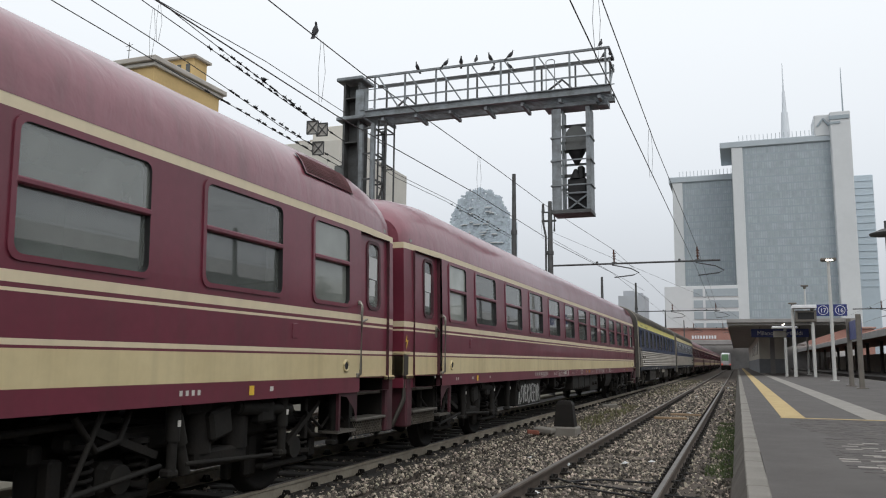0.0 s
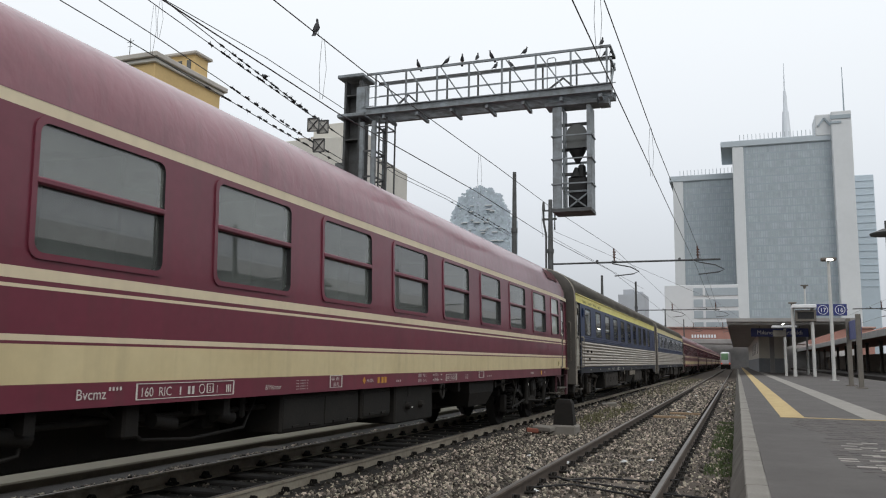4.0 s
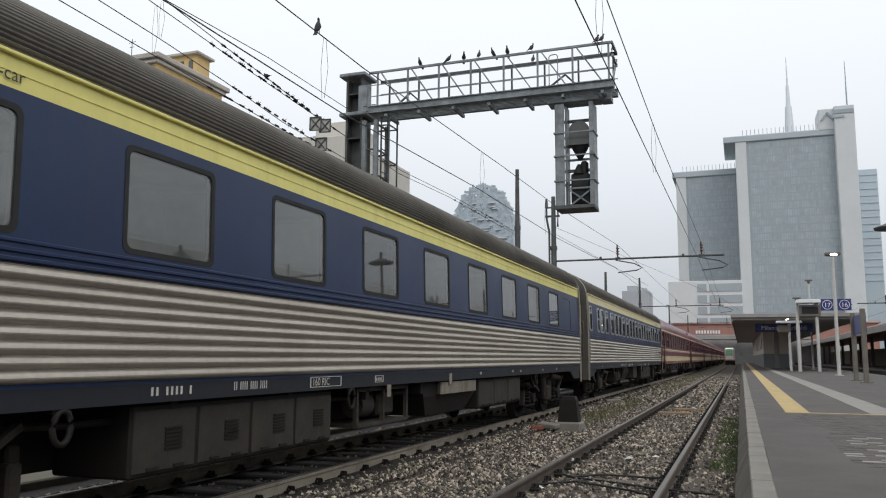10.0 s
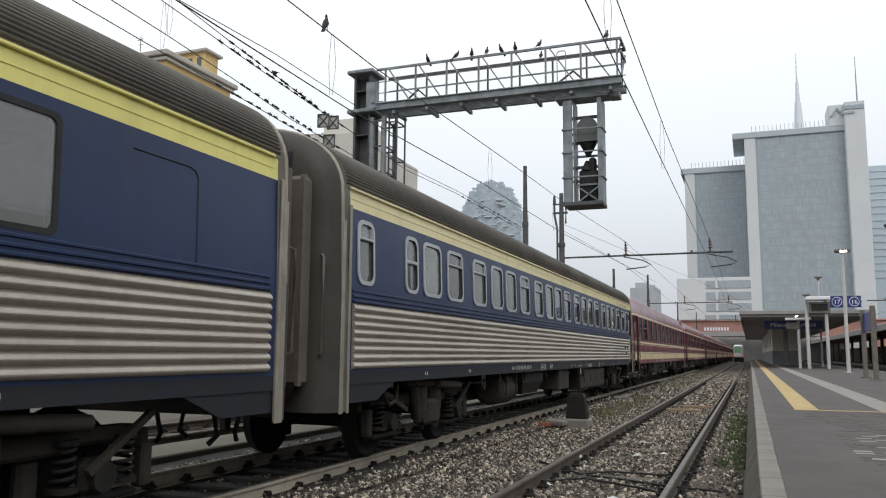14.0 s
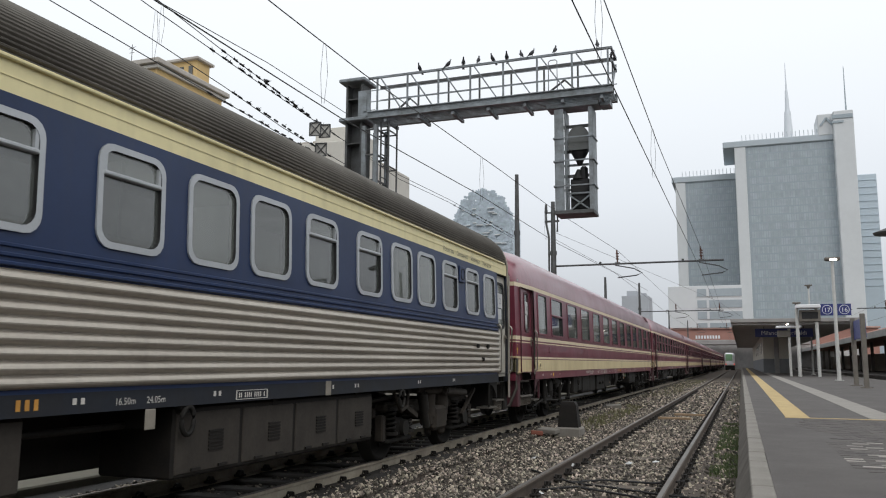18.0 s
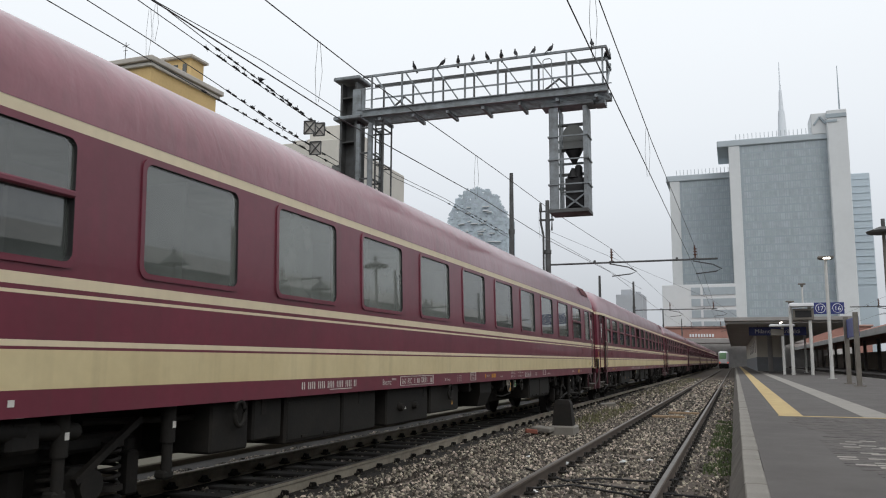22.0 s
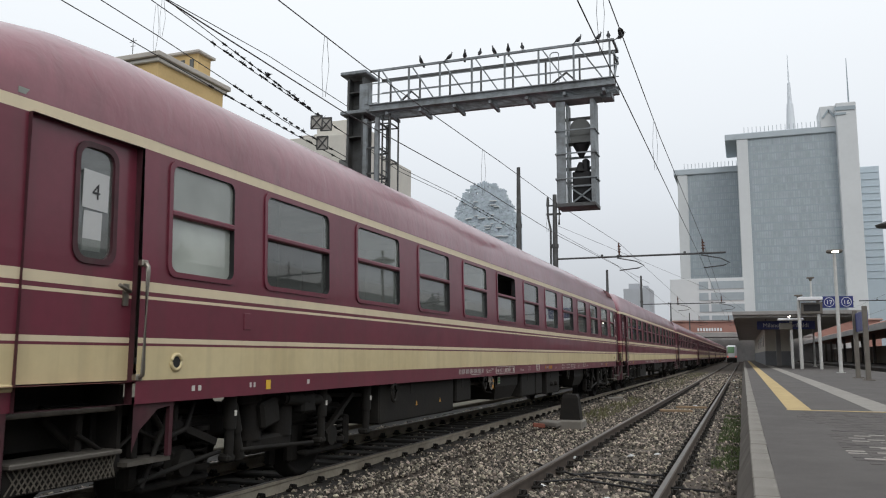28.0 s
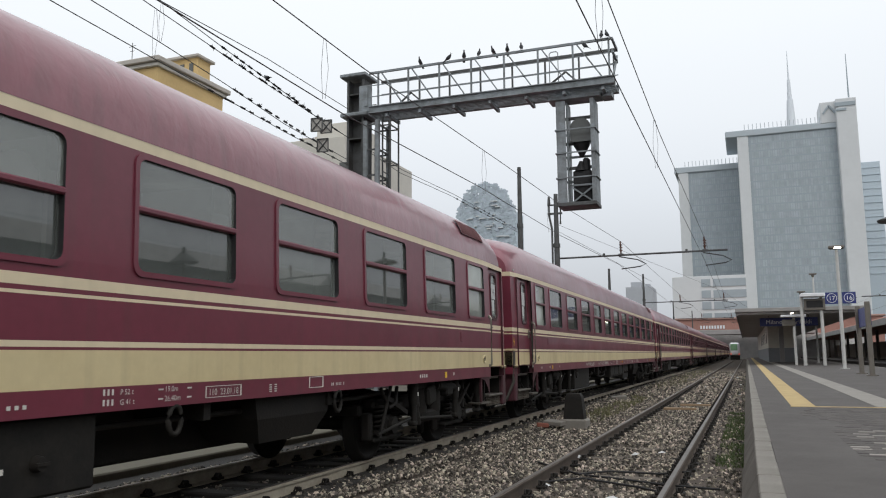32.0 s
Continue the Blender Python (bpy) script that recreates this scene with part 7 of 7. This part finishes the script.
def tower(x0, x1, y, ztop, zbot, roof_h, name_label, floors, bays, overhang):
    t = thing("office_tower", name_label, "tower", "office towers", at=pose(0, y, 0))
    w = x1 - x0
    part("core_wall", Mesh().box(((x0 + x1) / 2, 14, ztop / 2), (w, 28, ztop)), T_GLASS, t, "blue-grey glass wall, pale with haze")
    part("side_pier", Mesh().box((x0 - 0.2, 13.5, ztop / 2), (4.4, 28, ztop + 0.4), 0, None, 0.2), T_CONC, t, "pale clad corner pier")
    for f in range(floors):
        z = zbot + (ztop - zbot) * f / floors
        part("floor_joint", Mesh().box((x0 + 2 + (w - 2) / 2, -0.01, z), (w - 2.4, 0.06, 0.5)), T_DARK, t)
    for b in range(bays):
        part("mullion", Mesh().box((x0 + 3 + (w - 3.4) * b / (bays - 1), -0.02, (ztop + zbot) / 2), (0.16, 0.10, ztop - zbot)), T_DARK, t)
    pn = Mesh()
    cols, dz = 2 * (bays - 1), (ztop - zbot) / floors
    dx = (w - 3.4) / cols
    for f in range(floors):
        for c in range(cols):
            pn.box((x0 + 3 + dx * (c + 0.5), -0.02, zbot + dz * (f + 0.5)), (dx - 0.22, 0.10, dz - 0.62))
    tagged(part("curtain_panes", pn, T_PANE, t), kind="stuff")
    part("roof_slab", Mesh().box(((x0 + x1) / 2 - overhang / 2, 15.0, ztop + roof_h / 2), (w + overhang, 31.6, roof_h), 0, None, 0.3), T_SLAB, t)
    for k in range(int(w / 1.6)):
        part("roof_mast", Mesh().beam((x0 + 0.8 + 1.6 * k, -0.4, ztop + roof_h), (x0 + 0.8 + 1.6 * k, -0.4, ztop + roof_h + 2.4), 0.22), T_SLAB, t)
    return t


t1 = tower(3.5, 41.5, 350, 91.9, 20, 2.8, "tall glass office tower, pale with haze, under an overhanging roof slab", 22, 20, 7)
part("lift_core", Mesh().box((42.8, 8, 51.5), (7.4, 24, 103), 0, None, 0.3).box((37.5, 6, 98.5), (8.0, 14, 9.0), 0, None, 0.3), T_CONC, t1, "pale windowless lift core")
part("roof_sign", Mesh().box((42.5, -4.2, 100.5), (7.5, 0.3, 1.6)).beam((34.5, -1.2, 98.0), (36.8, -1.2, 101.2), 0.7).beam((36.8, -1.2, 101.2), (39.0, -1.2, 98.0), 0.7).box((40.7, -4.2, 98.3), (4.2, 0.3, 0.9)), T_DARK, t1)
part("mast", Mesh().cyl((45.0, 4, 103), (45.0, 4, 124), 0.35, 0.12, 8), T_DARK, t1)
t2 = tower(-22.5, 2.0, 372, 83.2, 34, 2.8, "lower glass office tower, pale with haze, beside the taller one", 16, 14, 4)
# farther towers are paler still, with more haze in the colour
t3 = thing("office_tower", "very pale tower almost lost in the mist", "tower", "office towers", at=pose(0, 420, 0))
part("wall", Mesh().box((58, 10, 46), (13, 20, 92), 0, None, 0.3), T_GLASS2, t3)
for k in range(16):
    part("floor_joint", Mesh().box((58, -0.1, 38 + 3.4 * k), (12.6, 0.3, 0.25)), mat("far_floor_joint", (0.46, 0.54, 0.60), 0.6, bump=0.0, scale=0.05) if k == 0 else bpy.data.materials["far_floor_joint"], t3)
sp = thing("spire_tower", "needle spire on a tower far off in the mist", "tower", at=pose(40, 620, 0))
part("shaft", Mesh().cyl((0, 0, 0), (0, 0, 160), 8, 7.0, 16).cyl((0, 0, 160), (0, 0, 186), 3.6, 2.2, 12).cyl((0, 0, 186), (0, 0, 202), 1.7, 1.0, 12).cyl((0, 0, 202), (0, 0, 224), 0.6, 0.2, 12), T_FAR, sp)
lo = thing("office_block", "low office block with long strips of windows", "building", at=pose(0, 250, 0))
part("wall", Mesh().box((-9.5, 10, 12.2), (21, 20, 24.4), 0, None, 0.1), T_CONC, lo)
for k in range(4):
    part("window_strip", Mesh().box((-5.3, -0.05, 22.3 - 3.4 * k), (12.6, 0.3, 2.3)), T_GLASS, lo)
    part("mullion", Mesh().box((-8.6, -0.25, 22.3 - 3.4 * k), (0.7, 0.3, 2.3)), T_CONC, lo)
# brick wall lightened in colour to stand in for the haze
rb = thing("brick_building", "long low red brick building across the tracks, paled with haze", "building", at=pose(0, 235, 0))
part("wall", Mesh().box((8, 4, 5.4), (52, 8, 10.8), 0, None, 0.1), mat("hazed_brick", (0.36, 0.19, 0.155), 0.9, var=0.12, scale=0.3, fine=5, bump=0.1), rb)
part("roof", Mesh().box((8, 4, 11.0), (53, 9, 0.5), 0, None, 0.1), mat("brick_roof", (0.42, 0.27, 0.23), 0.9, var=0.12, scale=0.3, fine=5, bump=0.1), rb)
bars_m = Mesh()
for k in range(9):
    bars_m.box((-11.5 + 0.75 * k, -0.06, 8.6), (0.5, 0.1, 0.9))
part("pale_letters", bars_m, SIGN_WHITE, rb)
br = thing("road_bridge", "low dark bridge under which the tracks vanish", "bridge", at=pose(0, 216, 0))
part("deck", Mesh().box((-2, 0, 6.6), (36, 8, 1.2), 0, None, 0.1), CANOPY, br)
# bridge back wall and piers share the haze-lightened grey
part("back_wall", Mesh().box((-2, 6, 3.0), (60, 1.0, 6.6)), CANOPY_D, br)
for x in (-18, -12.2, 9.8):
    part("pier", Mesh().box((x, 0, 3.0), (1.2, 7.6, 6.4), 0, None, 0.1), CANOPY_D, br)
ft = thing("distant_train", "white and green front of a standing train under the bridge", "train", at=pose(-2.45, 196, -0.2))
part("cab", Mesh().box((0, 0, 2.45), (2.2, 3.0, 3.0), 0, None, 0.35), SIGN_WHITE, ft)
part("windscreen", Mesh().box((-0.15, -1.48, 2.9), (1.5, 0.12, 1.5), 0, None, 0.05), mat("dusty_green_screen", (0.20, 0.36, 0.20), 0.4, scale=2), ft)
part("skirt", Mesh().box((0, 0.1, 0.55), (2.1, 2.9, 1.1), 0, None, 0.1), GRIME, ft)
for x in (-0.85, 0.9):
    part("tail_light", Mesh().cyl((x, -1.55, 1.35), (x, -1.45, 1.35), 0.14, seg=10), lit("red_tail_light", (0.9, 0.12, 0.06), 0.9), ft)
# the block's light grey has the mist put into it
far_b = thing("apartment_building", "grey block with a stepped roof in the mist", "building", at=pose(-24, 200, 0))
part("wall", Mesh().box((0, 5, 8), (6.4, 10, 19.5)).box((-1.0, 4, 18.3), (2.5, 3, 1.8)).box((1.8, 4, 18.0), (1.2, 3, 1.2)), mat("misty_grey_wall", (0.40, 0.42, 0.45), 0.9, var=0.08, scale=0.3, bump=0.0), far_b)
# tower overgrown with trees; haze is put into its grey leaf colour
gt = thing("planted_tower", "tall tower with trees on all its balconies, pale in the mist", "tower", at=pose(-62.6, 200, 0))
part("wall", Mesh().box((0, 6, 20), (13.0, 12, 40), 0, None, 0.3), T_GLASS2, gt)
rt = random.Random(21)
for f in range(10):
    for _ in range(6):
        sl, x = Mesh(), rt.uniform(-6.0, 6.0)
        sl.box((x, -3.0, 13 + 3.1 * f + rt.uniform(-0.9, 0.9)), (rt.uniform(0.5, 2.2), 0.5, 0.24))
        part("balcony", sl, T_CONC, gt)
lv = Mesh()
for _ in range(15000):
    x, z = rt.uniform(-8.4, 8.4), 13.5 + 33.5 * rt.random()
    if z > 45.8 - 0.055 * x * x - 0.0009 * x ** 4 + 1.6 * rt.random() - (0.6 if int(x * 0.8) % 2 else 0) or abs(x) > 7.4 + 1.0 * rt.random():
        continue
    c, sz = Vector((x, rt.uniform(-2.7, -2.3), z)), rt.uniform(0.14, 0.36)
    e = Euler((rt.uniform(-0.12, 0.12), rt.uniform(0, 6.28), rt.uniform(-0.12, 0.12))).to_matrix()
    lv.add([c + e @ Vector(p) * sz for p in ((-1, 0, -0.6), (0, 0.05, -0.9), (1, 0, -0.5), (0.8, 0, 0.7), (-0.2, 0.05, 1.0), (-0.8, 0, 0.6))], [(0, 1, 2, 3, 4, 5)])
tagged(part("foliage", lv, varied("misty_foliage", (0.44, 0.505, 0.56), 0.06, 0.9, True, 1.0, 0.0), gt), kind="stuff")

# buildings and masts across the tracks on the platform's side, seen in the windows
sd = thing("station_building", "long plastered station building across the tracks", "building", at=pose(34, 45, 0))
part("wall", Mesh().box((0, 0, 4.9), (9, 230, 9.8), 0, None, 0.1), DADO, sd)
part("roof", Mesh().loft([[(-5.2, y, 9.7), (0, y, 12.2), (5.2, y, 9.7)] for y in (-116, 116)], 0, False), CANOPY_D, sd)
for k in range(36):
    for z in (2.6, 6.6):
        part("window", Mesh().box((-4.52, -108 + 6 * k, z), (0.1, 2.0, 2.2)), LENS, sd)
for y in (-8.0, 12.0, 31.0, 50.0, 69.0):
    m2 = mast(13.2, y, 8.4, "tubular mast on the far side of the platform", 0.15)
    cross_arm(8.6, 13.2, y, 5.65, (10.6,), "cross-arm over the track beside the platform")
for y in (22.0, 41.0, 60.0, 85.0):
    lm = tall_post("street_lamp", 24.5, y, 9.4, 0.12, "grey lamp post with a wide domed head", "street lamp", GREY_POST, "lamps across the tracks")
    lm.matrix_basis = pose(24.5, y, -0.45)
    part("lamp_head", Mesh().cyl((0, 0, 9.3), (0, 0, 9.9), 0.95, 0.25, 16).cyl((0, 0, 9.9), (0, 0, 10.3), 0.12, seg=8), GALV_D, lm)
wire([(10.6, -60, 5.05), (10.6, 90, 5.05)], "contact wire over the track beside the platform")
wire([(10.6, -60, 6.2), (10.6, 90, 6.2)], "messenger wire over the track beside the platform")


# ---- pigeons ----
def bird_parts():
    b = Mesh()
    rings = []
    for x, r, z in ((-0.13, 0.012, 0.075), (-0.09, 0.038, 0.09), (-0.03, 0.062, 0.115), (0.03, 0.066, 0.145), (0.075, 0.052, 0.175), (0.10, 0.034, 0.205), (0.112, 0.03, 0.23), (0.118, 0.033, 0.25), (0.125, 0.026, 0.27), (0.13, 0.008, 0.283)):
        rings.append([(x - 0.5 * r * math.sin(a) * 0.4, r * 0.85 * math.cos(a), z + r * math.sin(a)) for a in [2 * math.pi * k / 10 for k in range(10)]])
    b.loft(rings, 0, True, True, True)
    tail = Mesh().loft([[(-0.10, -0.03, 0.085), (-0.10, 0.03, 0.085), (-0.10, 0.03, 0.075), (-0.10, -0.03, 0.075)], [(-0.24, -0.042, 0.015), (-0.24, 0.042, 0.015), (-0.24, 0.042, 0.008), (-0.24, -0.042, 0.008)]], 0, False, True, True)
    beak = Mesh().cyl((0.145, 0, 0.255), (0.178, 0, 0.247), 0.009, 0.002, 6)
    legs = Mesh().cyl((0.0, 0.025, 0.0), (0.01, 0.02, 0.10), 0.006, seg=5)
    wing = Mesh().loft([[(0.07, 0, 0.0), (-0.10, 0, 0.0)], [(0.08, 0.10, 0.012), (-0.11, 0.10, 0.006)], [(0.05, 0.20, 0.016), (-0.12, 0.20, 0.0)], [(-0.03, 0.29, 0.01), (-0.10, 0.28, 0.0)]], 0, True)
    wing.loft([[(-0.10, 0, -0.008), (0.07, 0, -0.008)], [(-0.11, 0.10, -0.002), (0.08, 0.10, 0.002)], [(-0.12, 0.20, -0.006), (0.05, 0.20, 0.006)], [(-0.10, 0.28, -0.004), (-0.03, 0.29, 0.002)]], 0, True)
    left = Mesh().add([(x, -y, z) for x, y, z in wing.v], [q[::-1] for q in wing.f], 0, True)
    folded = []
    for s in (1, -1):
        f = Mesh().loft([[(0.06, s * 0.045, 0.175), (0.05, s * 0.062, 0.135), (0.02, s * 0.052, 0.10)], [(0.0, s * 0.06, 0.15), (-0.01, s * 0.072, 0.115), (-0.03, s * 0.056, 0.085)], [(-0.12, s * 0.04, 0.09), (-0.13, s * 0.045, 0.07), (-0.13, s * 0.036, 0.055)], [(-0.19, s * 0.014, 0.045), (-0.19, s * 0.014, 0.04), (-0.19, s * 0.01, 0.035)]], 0, True)
        f.v = [(x * 0.72, y * 0.72, z * 0.72) for x, y, z in f.v]
        folded.append(f.data("wing", [BIRD]))
    for q in (b, tail, beak, legs, wing, left):
        q.v = [(x * 0.72, y * 0.72, z * 0.72) for x, y, z in q.v]
    return b.data("body", [BIRD]), tail.data("tail", [BIRD]), beak.data("beak", [GRIME]), legs.data("leg", [INSUL]), wing.data("wing", [BIRD]), left.data("wing", [BIRD]), folded


B_BODY, B_TAIL, B_BEAK, B_LEG, B_WING_R, B_WING_L, B_FOLD = bird_parts()


def pigeon(m, label, spread=False):
    t = thing("pigeon", label, "pigeon", "pigeons", at=m)
    part("body", B_BODY, None, t)
    part("tail", B_TAIL, None, t)
    part("beak", B_BEAK, None, t)
    part("leg", B_LEG, None, t)
    part("leg", B_LEG, None, t, "", (0, -0.033, 0))
    if spread:
        return t, part("wing", B_WING_R, None, t, "", (0.022, 0.033, 0.119)), part("wing", B_WING_L, None, t, "", (0.022, -0.033, 0.119))
    part("wing", B_FOLD[0], None, t)
    part("wing", B_FOLD[1], None, t)
    return t


GY, GZ = 17.95, 8.685
SIT = "dark grey pigeon perched on the gantry rail"
for x, a in ((-7.38, -100), (-6.58, 15), (-6.19, -70), (-5.79, 95), (-5.44, -115)):
    pigeon(pose(x, GY, GZ, 0, -14, a), SIT)
wire_bird = pigeon(pose(-5.54, 9.62, 5.975, 0, -32, 100), "dark grey pigeon perched on an overhead wire")
pigeon(pose(-9.46, 14.25, 7.32, 0, 14, 150), "dark grey pigeon crouched among the bird spikes")
hoppers = [
    (pigeon(pose(0, 0, 0), SIT), [(0, -4.95, 8.385, 160), (7.0, -4.95, 8.385, 160), (7.5, -5.07, GZ, -90), (32, -5.07, GZ, -80)]),
    (pigeon(pose(0, 0, 0), SIT), [(0, -4.9, GZ, 20), (3.6, -4.9, GZ, 20), (4.2, -4.45, GZ, 60), (15.2, -4.45, GZ, 60), (15.8, -4.70, GZ, 120), (32, -4.72, GZ, 110)]),
    (pigeon(pose(0, 0, 0), SIT), [(0, -5.35, 8.385, 80), (4.4, -5.3, 8.385, 60), (5.0, -4.75, 8.385, 10), (7.6, -4.75, 8.385, 10), (8.4, -4.42, 8.385, 95), (15.0, -4.42, 8.385, 95), (15.8, -4.42, GZ, 30), (19.5, -4.42, GZ, 30), (20.3, -4.25, GZ, 70), (25.8, -4.25, GZ, 70), (26.6, -3.35, GZ, 20), (28.6, -3.30, GZ, 20), (29.2, -3.12, GZ, 35), (31.6, -3.12, GZ, 35), (32, -3.2, 8.50, 170)]),
    (pigeon(pose(0, 0, 0), SIT), [(0, -2.72, GZ, 80), (4.0, -2.72, GZ, 80), (4.6, -3.07, GZ, 165), (8.2, -3.07, GZ, 165), (8.8, -2.9, GZ, 60), (15.0, -2.85, GZ, 60), (15.8, -3.86, GZ, 85), (21.0, -3.86, GZ, 85), (22.5, -3.82, GZ, 10), (26.0, -3.82, GZ, 10), (26.8, -2.85, GZ, 30), (29.4, -2.85, GZ, 30), (30.0, -2.78, GZ, 95), (32, -2.78, GZ, 95)]),
    (pigeon(pose(0, 0, 0), SIT), [(0, -2.64, 8.385, 70), (4.0, -2.64, 8.385, 70), (4.6, -2.70, GZ, 30), (9.0, -2.74, GZ, 40), (16, -2.86, GZ, 100), (26.6, -2.86, GZ, 110), (27.2, -2.64, GZ, 100), (32, -2.66, GZ, 120)]),
]
flyer, wing_r, wing_l = pigeon(pose(0, 0, 0), "dark pigeon that takes off from the gantry rail", True)
FLY = [(0, -2.6, 18.62, GZ, 100), (27.5, -2.6, 18.62, GZ, 20), (28.0, -2.36, 17.95, 8.62, 8), (28.5, -1.38, 19.0, 8.6, 30), (29.0, 1.4, 24.0, 8.55, 45), (29.5, 6.5, 30.0, 9.2, 45), (30.5, 18, 42, 12, 45), (32, 38, 62, 17, 45)]


# ---- what moves ----
def run_at(t):
    """How far the train has come at t, gliding from row to row."""
    for (a, sa), (b, sb) in zip(RUN, RUN[1:]):
        if t <= b:
            return sa + (sb - sa) * (t - a) / (b - a)
    return RUN[-1][1]


def motions():
    for i, (ob, base, L) in enumerate(coaches):
        walk(ob, [(t, pose(TRAIN_X, base + L / 2 - s, 0)) for t, s in RUN])
        if i < 8:
            turns = [(k * 0.15, math.degrees(run_at(k * 0.15) / 0.46)) for k in range(214)]
            for w in [c for bg in ob.children if bg.name.startswith("bogie") for c in bg.children if c.name.startswith("wheelset")]:
                x, y, z = w.location
                walk(w, [(t, pose(x, y, z, a)) for t, a in turns])
    for ob, rows in hoppers:
        rear = (GY + W) / GY
        walk(ob, [(t, pose(x * rear, GY + W, GZ + 0.01, 0, -14, a) if z < 8.45 else pose(x, GY, z, 0, -14, a)) for t, x, z, a in rows])
    walk(wire_bird, [(t, pose(-5.54, y, z, 0, -32, a)) for t, y, z, a in ((0, 9.62, 5.975, 100), (14.7, 9.62, 5.975, 100), (15.0, 8.6, 6.5, 60), (15.3, 5.5, 7.2, 20), (15.7, -1.0, 6.9, -20), (16.1, -6.0, 6.155, -60), (32, -6.0, 6.155, -60))])
    walk(flyer, [(t, pose(x, y, z, 0, 0, a)) for t, x, y, z, a in FLY])
    for w, s in ((wing_r, 1), (wing_l, -1)):
        x, y, z = w.location
        rows = [(0, pose(x, y, z, -82 * s)), (27.7, pose(x, y, z, -82 * s)), (27.85, pose(x, y, z, -5 * s))]
        rows += [(27.85 + 0.12 * k, pose(x, y, z, (38 if k % 2 else -28) * s)) for k in range(1, 34)]
        walk(w, rows + [(32, pose(x, y, z, 10 * s))])


motions()
